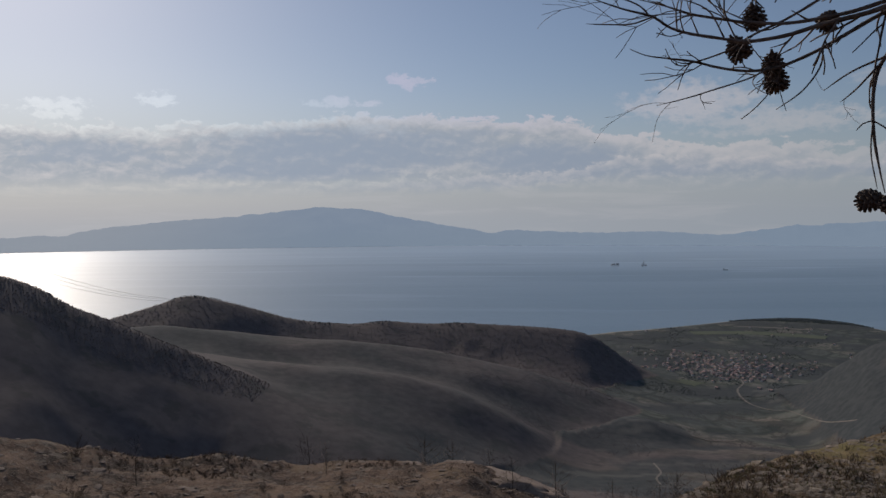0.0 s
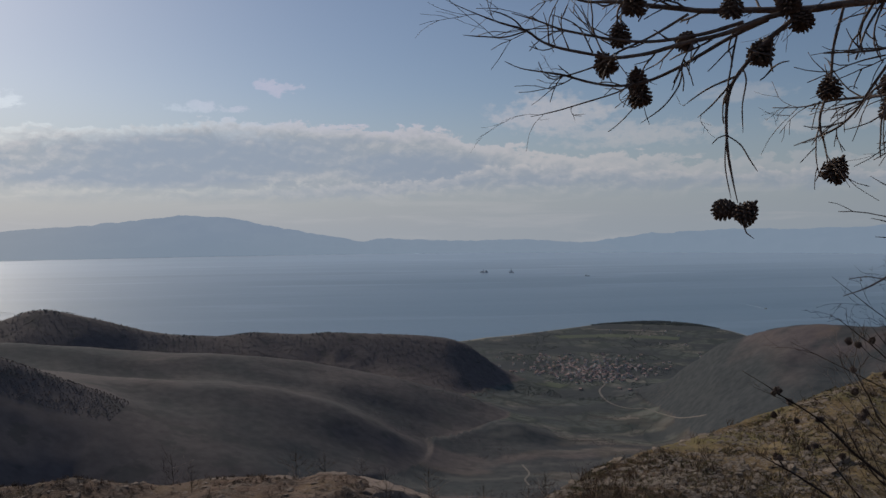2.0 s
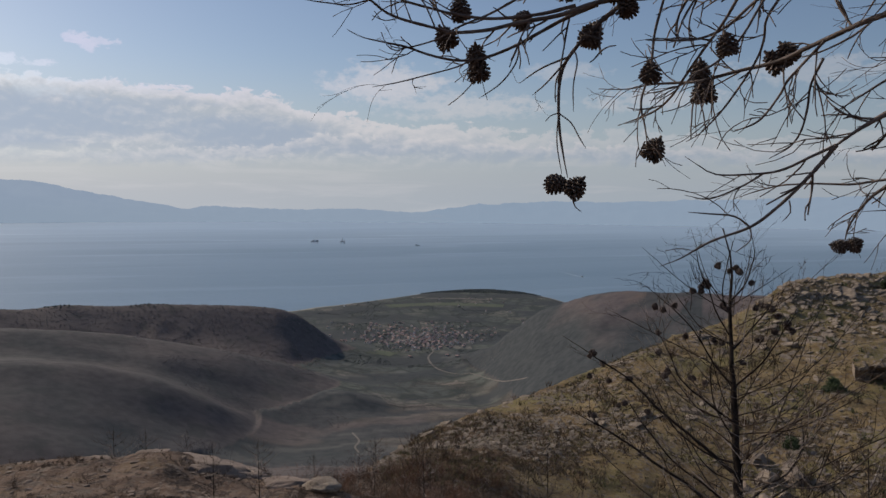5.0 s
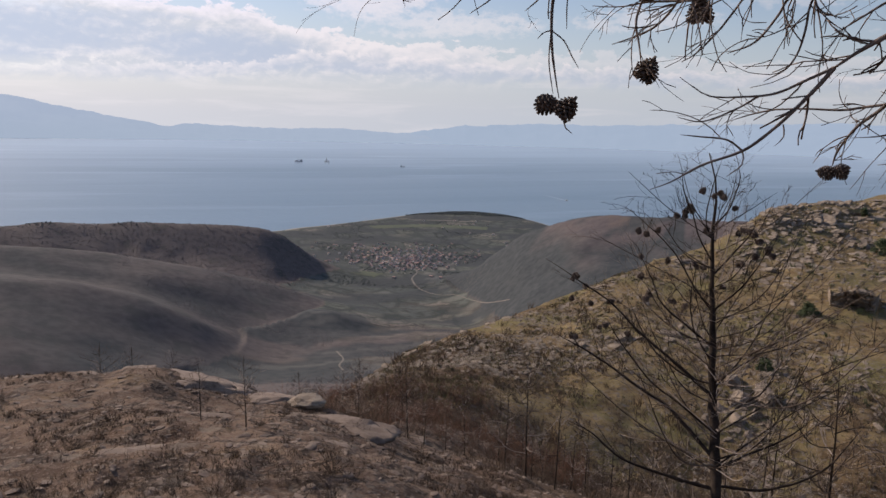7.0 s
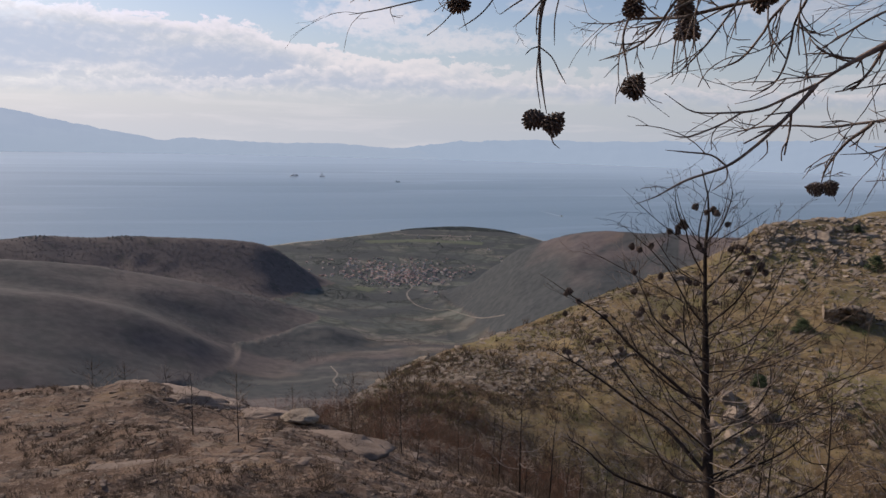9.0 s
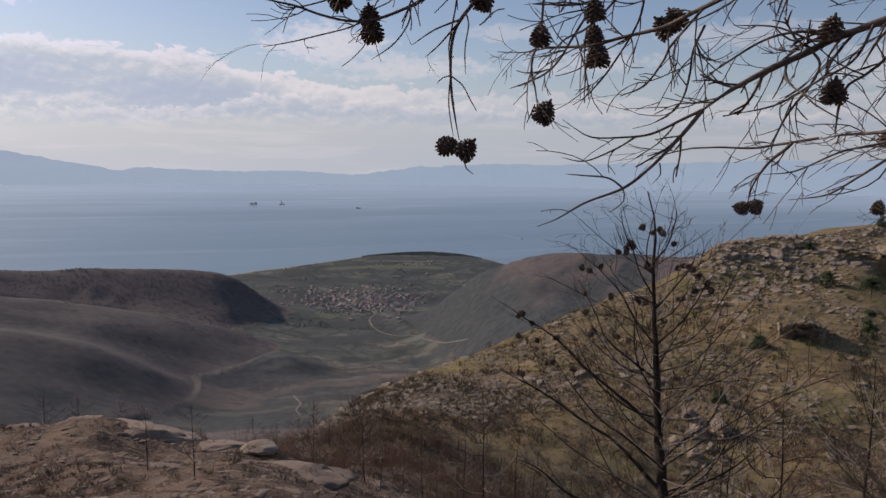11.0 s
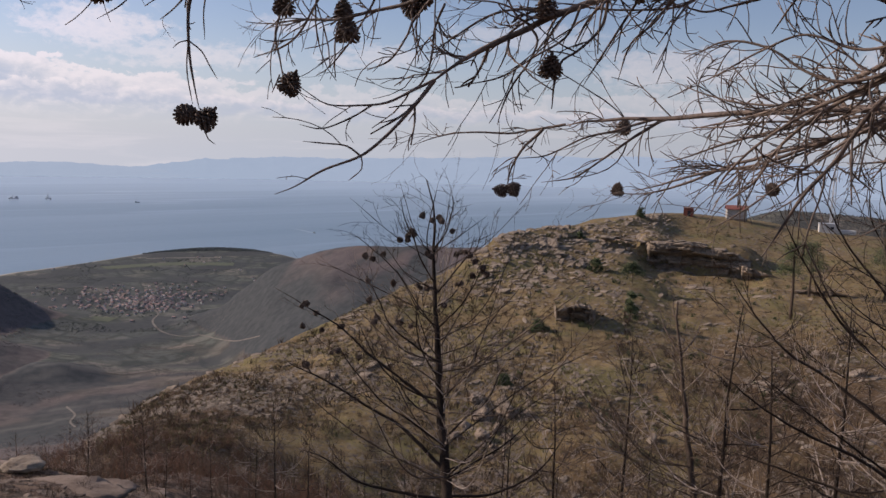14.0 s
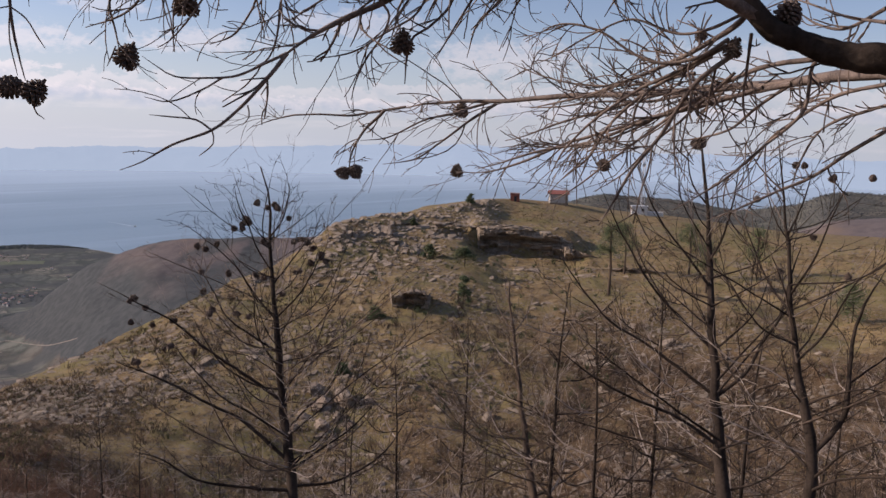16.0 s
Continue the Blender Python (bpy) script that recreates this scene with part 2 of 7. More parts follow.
    st.inputs["Rotation"].default_value, st.inputs["Scale"].default_value = (0, 0, 0.5), (0.045, 0.030, 0.0)
    k.plug(st.inputs[0], p)
    k.plug(vor.inputs["Vector"], st.outputs[0])
    vor.inputs["Scale"].default_value = 1.0
    hue = k.add("ShaderNodeSeparateColor")
    k.plug(hue.inputs[0], vor.outputs["Color"])
    plain = k.ramp(hue.outputs[0], [(0.0, (0.088, 0.098, 0.096)), (0.45, (0.104, 0.113, 0.106)), (0.75, (0.120, 0.130, 0.112)), (1.0, (0.165, 0.155, 0.135))])
    plain = k.mix(k.math("MULTIPLY", k.step(bush, 0.45, 0.62), 0.75), plain, (0.062, 0.068, 0.058, 1))
    bound = k.add("ShaderNodeTexVoronoi")
    bound.feature = "DISTANCE_TO_EDGE"
    k.plug(bound.inputs["Vector"], st.outputs[0])
    bound.inputs["Scale"].default_value = 1.0
    hedge = k.step(k.math("ADD", bound.outputs["Distance"], k.math("MULTIPLY", k.math("SUBTRACT", bush, 0.5), 0.25)), 0.10, 0.03)
    plain = k.mix(k.math("MULTIPLY", hedge, 0.8), plain, (0.052, 0.062, 0.058, 1))
    pale = k.math("MULTIPLY", k.step(hue.outputs[1], 0.90, 0.95), k.step(bush, 0.55, 0.45))
    plain = k.mix(k.math("MULTIPLY", pale, 0.7), plain, (0.24, 0.215, 0.18, 1))
    # darker brown tone for the near soil to the east
    dark_soil = k.mix(k.step(n05, 0.36, 0.62), (0.052, 0.033, 0.021, 1), (0.115, 0.073, 0.044, 1))
    soil = k.mix(k.math("MULTIPLY", zone("w_dark_soil"), k.step(n2, 0.3, 0.6, 0.95, 0.7)), soil, dark_soil)
    c = k.mix(zone("w_grass"), soil, grass)
    c = k.mix(zone("w_burnt"), c, burnt)
    c = k.mix(zone("w_brown"), c, brown)
    c = k.mix(zone("w_plain"), c, plain)
    # dark scrub; on the spurs this tone is painted shade
    c = k.mix(zone("w_scrub_shade"), c, k.mix(k.step(bush, 0.2, 0.8), (0.046, 0.053, 0.058, 1), (0.080, 0.085, 0.086, 1)))
    c = k.mix(zone("w_beach"), c, (0.42, 0.38, 0.32, 1))
    k.plug(b.inputs["Base Color"], c)
    close = k.math("SUBTRACT", 1.0, k.math("ADD", k.math("ADD", zone("w_burnt"), zone("w_brown")), k.math("ADD", zone("w_plain"), zone("w_scrub_shade"))), clamp=True)
    small = k.math("ADD", n2, k.math("ADD", k.math("MULTIPLY", n05, 0.5), k.math("MULTIPLY", grit, 0.12)))
    bump(k, b, k.math("ADD", k.math("MULTIPLY", small, close), k.math("MULTIPLY", k.math("SUBTRACT", 1.0, close), 0.5)), 0.7, 0.35)
    return m


def sea_material():
    m, k, b = material("sea_water", 0.30, spec=0.9)
    p = place(k)
    st = k.add("ShaderNodeMapping")
    st.inputs["Rotation"].default_value, st.inputs["Scale"].default_value = (0, 0, 0.25), (0.0006, 0.0035, 0.0)
    k.plug(st.inputs[0], p)
    slick = k.noise(st.outputs[0], 1.0, 5, 0.55, 0.6)
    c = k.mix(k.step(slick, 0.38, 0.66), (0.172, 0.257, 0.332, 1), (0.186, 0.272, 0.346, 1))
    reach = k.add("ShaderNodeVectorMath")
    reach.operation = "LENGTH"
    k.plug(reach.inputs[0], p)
    # haze over far water is painted in: the colour pales with distance
    hazed = k.math("ADD", reach.outputs["Value"], k.math("MULTIPLY", k.math("SUBTRACT", slick, 0.5), 1300.0))
    c = k.mix(k.math("MULTIPLY", k.step(hazed, 1500.0, 3900.0), 0.95), c, (0.44, 0.56, 0.66, 1))
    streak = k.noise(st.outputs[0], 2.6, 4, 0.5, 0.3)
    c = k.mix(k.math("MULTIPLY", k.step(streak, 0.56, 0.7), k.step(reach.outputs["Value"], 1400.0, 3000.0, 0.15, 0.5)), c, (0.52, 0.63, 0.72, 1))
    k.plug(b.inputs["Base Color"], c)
    k.plug(b.inputs["Roughness"], k.step(slick, 0.35, 0.65, 0.39, 0.37))
    b.inputs["IOR"].default_value = 1.33
    bump(k, b, k.noise(p, 0.05, 4, 0.6), 0.25, 3.0)
    return m


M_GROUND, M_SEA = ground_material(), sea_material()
M_ROCK = mottled("weathered_gneiss", (0.165, 0.126, 0.094), (0.39, 0.315, 0.236), 0.9, 0.92, 0.6, 0.05)
M_RUBBLE = mottled("loose_gneiss", (0.135, 0.105, 0.080), (0.30, 0.245, 0.188), 0.9, 0.92, 0.6, 0.05)
# burnt trees, colour lightened to offset their backlit dark sides
M_RIDGE = mottled("scorched_ridge_trees", (0.19, 0.155, 0.142), (0.29, 0.245, 0.222), 0.05, 0.95, 0.2, 0.1)
M_CRAG = mottled("brown_crag", (0.15, 0.115, 0.088), (0.36, 0.285, 0.215), 0.8, 0.92, 0.9, 0.12)
M_SLAB = mottled("sooty_slab", (0.155, 0.112, 0.086), (0.31, 0.235, 0.182), 0.7, 0.9, 0.6, 0.05)
M_BARK = mottled("charred_bark", (0.024, 0.018, 0.014), (0.075, 0.056, 0.044), 5.0, 0.92, 0.7, 0.01, spec=0.1)
M_TWIG = mottled("scorched_twig", (0.055, 0.037, 0.026), (0.15, 0.104, 0.072), 8.0, 0.75, 0.4, 0.003)
M_LIMB = mottled("bare_pine_bark", (0.075, 0.056, 0.047), (0.25, 0.19, 0.155), 14.0, 0.75, 0.6, 0.004)
M_SILVER = mottled("bleached_dead_wood", (0.21, 0.165, 0.135), (0.44, 0.36, 0.30), 6.0, 0.7, 0.3, 0.004)
M_CONE = mottled("pine_cone_scale", (0.07, 0.05, 0.04), (0.20, 0.145, 0.112), 60.0, 0.7, 0.4, 0.002)
M_SHRUB = mottled("burnt_brushwood", (0.045, 0.030, 0.021), (0.12, 0.080, 0.052), 3.0, 0.9, 0.2, 0.01)
M_LEDGE = mottled("layered_gneiss", (0.15, 0.115, 0.085), (0.34, 0.27, 0.20), 0.8, 0.92, 0.9, 0.08)
M_NEEDLE = mottled("pine_needles", (0.045, 0.062, 0.026), (0.105, 0.128, 0.055), 2.0, 0.8, 0.2, 0.01)
M_DRY = mottled("dry_ochre_grass", (0.175, 0.122, 0.069), (0.30, 0.222, 0.125), 0.15, 0.85, 0.1, 0.01)
M_OLIVE = mottled("dull_green_grass", (0.105, 0.092, 0.042), (0.19, 0.165, 0.075), 0.2, 0.85, 0.1, 0.01)
M_HEATH = mottled("scorched_heath", (0.115, 0.080, 0.058), (0.22, 0.16, 0.115), 0.2, 0.9, 0.1, 0.01)
M_RUSSET = mottled("scorched_russet_twigs", (0.10, 0.052, 0.034), (0.20, 0.105, 0.07), 2.0, 0.9, 0.1, 0.01)
M_WOOD = mottled("far_woodland", (0.095, 0.108, 0.10), (0.14, 0.152, 0.138), 0.05, 0.95, 0.2, 0.1)
# eastern woods: a little blue haze is mixed into the base colour
M_EAST = mottled("eastern_woodland", (0.062, 0.07, 0.072), (0.098, 0.104, 0.102), 0.05, 0.95, 0.2, 0.1)
M_CHAR = mottled("far_burnt_trees", (0.105, 0.095, 0.095), (0.16, 0.142, 0.138), 0.05, 0.95, 0.2, 0.1)
M_STRAW = mottled("yellow_grass", (0.19, 0.16, 0.05), (0.36, 0.30, 0.10), 6.0, 0.8, 0.2, 0.01)
M_WHITE = mottled("lime_washed_wall", (0.55, 0.53, 0.5), (0.75, 0.73, 0.7), 0.5, 0.9, 0.2, 0.02)
M_TILE = mottled("red_roof_tiles", (0.35, 0.23, 0.205), (0.50, 0.36, 0.33), 1.2, 0.85, 0.3, 0.02)
M_BRICK = mottled("red_brick", (0.17, 0.055, 0.04), (0.28, 0.10, 0.07), 1.5, 0.9, 0.3, 0.02)
M_STEEL = mottled("painted_steel", (0.36, 0.38, 0.41), (0.52, 0.54, 0.57), 0.6, 0.5, 0.1, 0.01)
M_DARK = mottled("dark_opening", (0.015, 0.015, 0.017), (0.03, 0.03, 0.033), 1.0, 0.5, 0.1, 0.01)
M_TRACK = mottled("dusty_track", (0.15, 0.132, 0.115), (0.25, 0.225, 0.195), 0.2, 0.95, 0.1, 0.02)
M_FIELD = mottled("sown_field", (0.085, 0.10, 0.066), (0.11, 0.128, 0.08), 0.05, 0.95, 0.1, 0.02)
M_FOAM = mottled("sea_foam", (0.55, 0.6, 0.65), (0.8, 0.83, 0.85), 0.3, 0.7, 0.1, 0.02)


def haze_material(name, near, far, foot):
    """A far range: bluish haze painted as glow, paler at water's edge and west."""
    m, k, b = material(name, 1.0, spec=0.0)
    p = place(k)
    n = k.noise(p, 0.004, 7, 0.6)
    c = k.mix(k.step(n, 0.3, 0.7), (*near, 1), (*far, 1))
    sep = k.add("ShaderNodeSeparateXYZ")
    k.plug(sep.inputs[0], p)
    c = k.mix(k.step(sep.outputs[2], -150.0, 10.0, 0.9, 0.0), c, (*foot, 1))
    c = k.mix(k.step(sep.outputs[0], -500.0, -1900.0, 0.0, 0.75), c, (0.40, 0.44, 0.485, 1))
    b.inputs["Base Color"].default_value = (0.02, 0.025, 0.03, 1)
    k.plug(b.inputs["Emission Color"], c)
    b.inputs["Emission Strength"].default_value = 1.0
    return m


# ---- mesh helpers ----
def mesh_from(name, verts, faces, mat, smooth=False):
    me = bpy.data.meshes.new(name)
    me.from_pydata(verts, [], faces)
    me.materials.append(mat)
    if smooth:
        me.polygons.foreach_set("use_smooth", [True] * len(me.polygons))
    me.update()
    return me


def part(name, me, parent, label=""):
    ob = new(name, me)
    ob.parent = parent
    return tagged(ob, label) if label else ob


def holder(name, m, label, category, group="", kind=""):
    ob = new(name)
    ob.empty_display_size = 0.2
    ob.matrix_basis = m
    return tagged(ob, label, category, group, kind)


def box_mesh(name, size, mat, base=(0, 0, 0), edge=0.0):
    bm = bmesh.new()
    bmesh.ops.create_cube(bm, size=1.0)
    bmesh.ops.scale(bm, vec=size, verts=bm.verts)
    bmesh.ops.translate(bm, vec=(base[0], base[1], base[2] + size[2] / 2), verts=bm.verts)
    if edge:
        bmesh.ops.bevel(bm, geom=bm.edges[:], offset=edge, segments=2, affect="EDGES")
    me = bpy.data.meshes.new(name)
    bm.to_mesh(me)
    bm.free()
    me.materials.append(mat)
    return me


# ---- the lie of the land ----
SEA = -155.0
rng = np.random.default_rng(7)
LATTICE = rng.random((256, 256))


def value_noise(x, y):
    xi, yi = np.floor(x).astype(int), np.floor(y).astype(int)
    fx, fy = x - xi, y - yi
    fx, fy = fx * fx * (3 - 2 * fx), fy * fy * (3 - 2 * fy)
    a, b = LATTICE[xi & 255, yi & 255], LATTICE[(xi + 1) & 255, yi & 255]
    c, d = LATTICE[xi & 255, (yi + 1) & 255], LATTICE[(xi + 1) & 255, (yi + 1) & 255]
    return (a * (1 - fx) + b * fx) * (1 - fy) + (c * (1 - fx) + d * fx) * fy - 0.5


def fbm(x, y, size, octaves=4, gain=0.5):
    out, amp = 0.0, 1.0
    for i in range(octaves):
        s = 2.03 ** i / size
        out = out + amp * value_noise(x * s + 17.3 * i, y * s - 9.1 * i)
        amp *= gain
    return out


def smooth01(x, lo, hi):
    t = np.clip((x - lo) / (hi - lo), 0, 1)
    return t * t * (3 - 2 * t)


def curve(az, *knots):
    """A soft curve through (azimuth, value) knots."""
    a, v = np.array(knots).T
    return sum(np.interp(az + d, a, v) for d in (-0.5, -0.2, 0.2, 0.5)) / 4


def crest(az, r, dist, rise, near_slope, far_slope, soft=4.0):
    """A ridge seen at the angle rise from the look-out, dist away."""
    top = dist * np.tan(np.radians(rise))
    d = np.sqrt((r - dist) ** 2 + soft ** 2) - soft
    return top - d * np.where(r < dist, near_slope, far_slope)


def layers(az, r):
    # the slope under the look-out, to the brow of slabs
    brow = 26 * np.tan(np.radians(curve(az, (-60, -10), (-29, -13.9), (-22, -16.2), (-12, -17.3), (0, -17.1), (2, -17.3), (5, -18.4), (8, -19.2), (14, -20.2), (20, -21.5))))
    knots = np.array([0, 2, 6, 12, 18, 26])
    open_side = np.where(r < 18, np.interp(r, knots, [-1.65, -1.95, -3.4, -5.7, -7.0, -8.0]), -7.0 + (brow + 7.0) * np.clip((r - 18) / 8, 0, 1))
    open_side = open_side - 0.55 * np.clip(r - 26, 0, None)
    gully = -1.65 - (0.36 + 0.09 * smooth01(az, 18, 38)) * r + 0.35 * np.exp(-r / 3) - 0.35 * np.clip(r - 60, 0, None)
    ground = open_side + (gully - open_side) * smooth01(az, 11, 23)
    # the hillside behind the look-out climbs
    back = -1.65 + 0.22 * np.clip(r, 0, 160) - 0.05 * np.clip(r - 160, 0, None)
    w = smooth01(np.abs(az - 25), 85, 125)
    near = ground + (back - ground) * w
    # the bare hill across the gully
    rg = curve(az, (10, 40), (22, 44), (35, 52), (50, 55), (90, 55))
    zg = curve(az, (10, -17), (20, -18.5), (30, -24), (42, -28), (60, -28), (90, -24))
    rc = curve(az, (10, 50), (15, 62), (20, 88), (25, 98), (30, 110), (36, 121), (42, 140), (46, 154), (50, 169), (55, 192), (58, 215), (64, 222), (72, 215), (80, 200), (95, 190))
    ec = curve(az, (8, -24), (13, -20.6), (16.8, -19.2), (18.5, -18.7), (20.1, -17.5), (22.2, -16.5), (24.8, -15.7), (27, -14.7), (29.6, -13.6), (32, -12.8), (34.2, -11.6), (36.5, -10.6), (38.9, -9.6), (41.2, -8.5), (43.4, -7.2), (44.8, -6.2), (45.6, -5.75), (49.2, -5.05), (53.3, -4.4), (56, -3.85), (58, -3.75), (60, -3.85), (62, -4.0), (65.4, -4.5), (69.3, -4.8), (72.4, -5.2), (77.4, -5.7), (84, -5.6), (95, -5.0))
    zc = rc * np.tan(np.radians(ec))
    s = np.clip((r - rg) / (rc - rg), 0, 1)
    smooth_top = rc * np.tan(np.radians(curve(az, (8, -24), (13, -20.6), (20, -17.7), (30, -13.5), (36, -10.9), (42, -8.3), (47, -6.3), (53, -4.6), (60, -4.0), (70, -4.9), (78, -5.7), (95, -5.0))))
    face = zg + (smooth_top - zg) * s ** 1.25 + (zc - smooth_top) * smooth01(s, 0.72, 1.0)
    step = smooth01(az, 54.7, 55.7) * (1 - smooth01(az, 62.0, 64))
    face = face + 2.3 * step * smooth01(r, 163, 166.5) * (1 - smooth01(r, 171, 184))
    face = face - 1.9 * step * smooth01(r, 138, 158) * (1 - smooth01(r, 163, 164.5))
    past = np.clip(r - rc, 0, None)
    face = face - past * (0.5 - 0.44 * smooth01(az, 44, 52) * (past < 60)) - 0.26 * np.clip(past - 60, 0, None) * smooth01(az, 44, 52)
    face = np.where((r > rg) & (az > 8) & (az < 120), face, -999)
    # far layers: valley floor, spurs, ridges, plain
    floor = np.interp(r, [0, 60, 100, 200, 320, 450, 600, 800, 1000], [-14, -32, -46, -86, -112, -127, -138, -147, -150.5])
    coast = curve(az, (-60, 900), (5, 1000), (10.4, 1035), (13.2, 1078), (15.2, 1100), (17.7, 1150), (20.5, 1215), (23, 1256), (25.2, 1270), (27.4, 1240), (29.8, 1165), (31, 1120), (45, 900), (60, 800), (70, 1300), (95, 1500))
    floor = np.where(r > coast - 45, -150.5 - (r - coast + 45) * 0.10, np.maximum(floor, -150.5))
    floor = np.maximum(floor, -175)
    l1 = crest(az, r, 360, curve(az, (-90, 2), (-40, -0.3), (-29.2, -3.25), (-28, -3.7), (-26.7, -4.45), (-25.7, -5.3), (-24.4, -6.1), (-22.7, -6.9), (-19, -8.6), (-14, -11), (-6, -17), (0, -25)), 0.42, 0.3)
    l2 = crest(az, r, 690, curve(az, (-90, -4), (-40, -5.5), (-24, -7), (-22.7, -6.75), (-21.3, -6.5), (-19.5, -6.0), (-18.4, -5.6), (-16.9, -5.68), (-15.4, -6.05), (-13.5, -6.6), (-11.5, -7.13), (-9, -7.6), (-6.7, -7.8), (-4.3, -7.58), (-1, -7.8), (1, -7.72), (3.5, -7.9), (6, -8.0), (8.1, -8.12), (9.9, -8.35), (11.1, -8.85), (12.3, -9.7), (13.9, -10.85), (15, -11.5), (16.4, -12.2), (20, -14.5)), 0.36, 0.28)
    sa = crest(az, r, 520, curve(az, (-60, -6.5), (-20, -7.6), (-6.9, -8.85), (-3.7, -9.25), (0, -9.8), (3.3, -10.4), (7.1, -11.3), (10.2, -12.4), (13.4, -13.8), (18, -17)), 0.30, 0.45, 40.0)
    sb = crest(az, r, 400, curve(az, (-60, -8), (-20, -9.5), (-7, -10.9), (-3.1, -11.8), (1.4, -13.3), (5.1, -14.8), (10, -18), (16, -24)), 0.26, 0.4, 40.0)
    r2 = crest(az, r, curve(az, (10, 700), (23, 640), (32, 560), (45, 500), (90, 450)), curve(az, (15, -16), (20, -14), (23.4, -12.1), (25, -10.85), (26.6, -9.6), (28.6, -8.3), (30.8, -7.6), (32.6, -7.15), (34.5, -6.87), (37.3, -6.77), (40, -6.62), (44.8, -6.25), (50, -6.1), (60, -6.5), (90, -7)), 0.24, 0.35)
    r3 = crest(az, r, 520, curve(az, (50, -30), (60, -14), (68, -8.5), (72, -6.6), (77.4, -5.05), (79.5, -4.3), (82, -3.8), (95, -2.5)), 0.2, 0.3)
    r4 = crest(az, r, 1150, curve(az, (48, -14), (56, -7.5), (60, -4.6), (62.2, -3.6), (64.3, -3.05), (66.7, -3.3), (70, -3.5), (73.7, -3.85), (77.2, -3.3), (78.3, -2.6), (79.6, -2.3), (82, -2.4), (95, -2.0)), 0.2, 0.2)
    return near, face, floor, l1, l2, sa, sb, r2, r3, r4


def height(x, y, with_zones=False):
    x, y = np.asarray(x, float), np.asarray(y, float)
    r, az = np.hypot(x, y), np.degrees(np.arctan2(x, y))
    stack = np.stack(layers(az, r))
    far_z = stack[2:].max(0) + 9.0 * np.log(np.exp((stack[2:] - stack[2:].max(0)) / 9.0).sum(0)) * smooth01(r, 250, 330) * smooth01(900 - r, 0, 250)
    z = np.maximum(stack[:2].max(0), far_z)
    which = stack.argmax(0)
    hill = which == 1
    far = which >= 3
    rough = np.where(which == 0, 0.38 * smooth01(r, 2, 12), 0.0) * fbm(x, y, 2.6, 4, 0.58)
    rough = rough + np.where(which == 0, 0.8 * smooth01(r, 8, 20), 0.0) * fbm(x, y, 7, 2)
    rough = rough + np.where(hill, 1.05, 0.0) * (1 - 0.8 * smooth01(r, 170, 200)) * fbm(x + 40, y, 9.0, 4, 0.55)
    bench = 0.5 * z + 1.6 * fbm(x, y, 24, 3)
    bench = bench - np.floor(bench)
    rough = rough + np.where(hill, 1.0, 0.0) * smooth01(r, 70, 105) * (1 - smooth01(r, 185, 205)) * 0.7 * (smooth01(bench, 0.38, 0.62) - bench) * smooth01(fbm(x - 30, y + 80, 26, 3), -0.12, 0.2)
    rough = rough + np.where(far, 3.6, 0.0) * fbm(x, y, 60, 2, 0.5) + np.where(far, 4.0, 0.0) * fbm(x, y, 150, 2) * smooth01(z, -150, -110)
    rough = rough + np.where(which == 2, 1.0, 0.0) * fbm(x, y, 60, 2) * smooth01(r, 60, 200)
    rough = rough + np.where(which >= 2, 1.0, 0.0) * (3.0 * fbm(x, y, 50, 2) - 5.0 * np.abs(fbm(x + 90, y, 90, 2))) * smooth01(r, 300, 380) * (1 - smooth01(r, 560, 680))
    knoll = np.exp(-((x - 120) ** 2 + (y - 454) ** 2) / 380.0)
    rough = rough + np.where(which == 2, 8.0, 0.0) * knoll
    gully = np.abs(fbm(x + 20, y - 60, 75, 3, 0.55))
    rough = rough + np.where(np.isin(which, (4, 7)), 13.0, np.where(which == 3, 4.0, 0.0)) * (0.10 - np.minimum(gully, 0.22)) * smooth01(stack.max(0) - stack[2], 4, 30) * smooth01(np.abs(r - np.where(which == 3, 360, np.where(which == 4, 690, 560))), 10, 60)
    z = z + rough
    if not with_zones:
        return z
    soft = lambda k: np.clip(stack[k] - np.delete(stack, k, 0).max(0) + 1.0, 0, 2) / 2
    grass = soft(1)
    burnt = np.where(np.isin(which, (3, 4, 5, 6)), 1.0, 0.0) + np.where((which == 2) & (az < 40), 1 - smooth01(r + 260 * fbm(x, y, 70, 4), 330, 480), 0.0)
    burnt = burnt + np.where((which == 0) & (az < 13), smooth01(r, 26, 40), 0)
    brown = np.where(which == 8, 1.0, 0.0) + np.where(which == 7, smooth01(z + 16 * fbm(x, y, 70, 3), -88, -70), 0.0)
    burnt = burnt + np.where(which == 7, 1.0, 0.0)
    plain = np.where((which == 2) & (az < 40), smooth01(r + 260 * fbm(x, y, 70, 4), 330, 480), 0.0) + np.where(which == 7, 0.0 * z, 0.0) + np.where(which == 9, 0.8, 0.0)
    beach = np.where(which == 2, smooth01(z, -153.2, -154.2), 0.0) + np.where((which == 2) & (r > 330) & (r < 700) & (az < 32), 0.13 * smooth01(fbm(x * 0.5, y * 2.2, 18, 3), 0.16, 0.27), 0.0)
    earth = np.maximum(smooth01(az + 14 * fbm(x, y, 18, 3), 32, 20), 0.9 * smooth01(az, 54, 64) * smooth01(r + 50 * fbm(x, y, 18, 3), 128, 88))
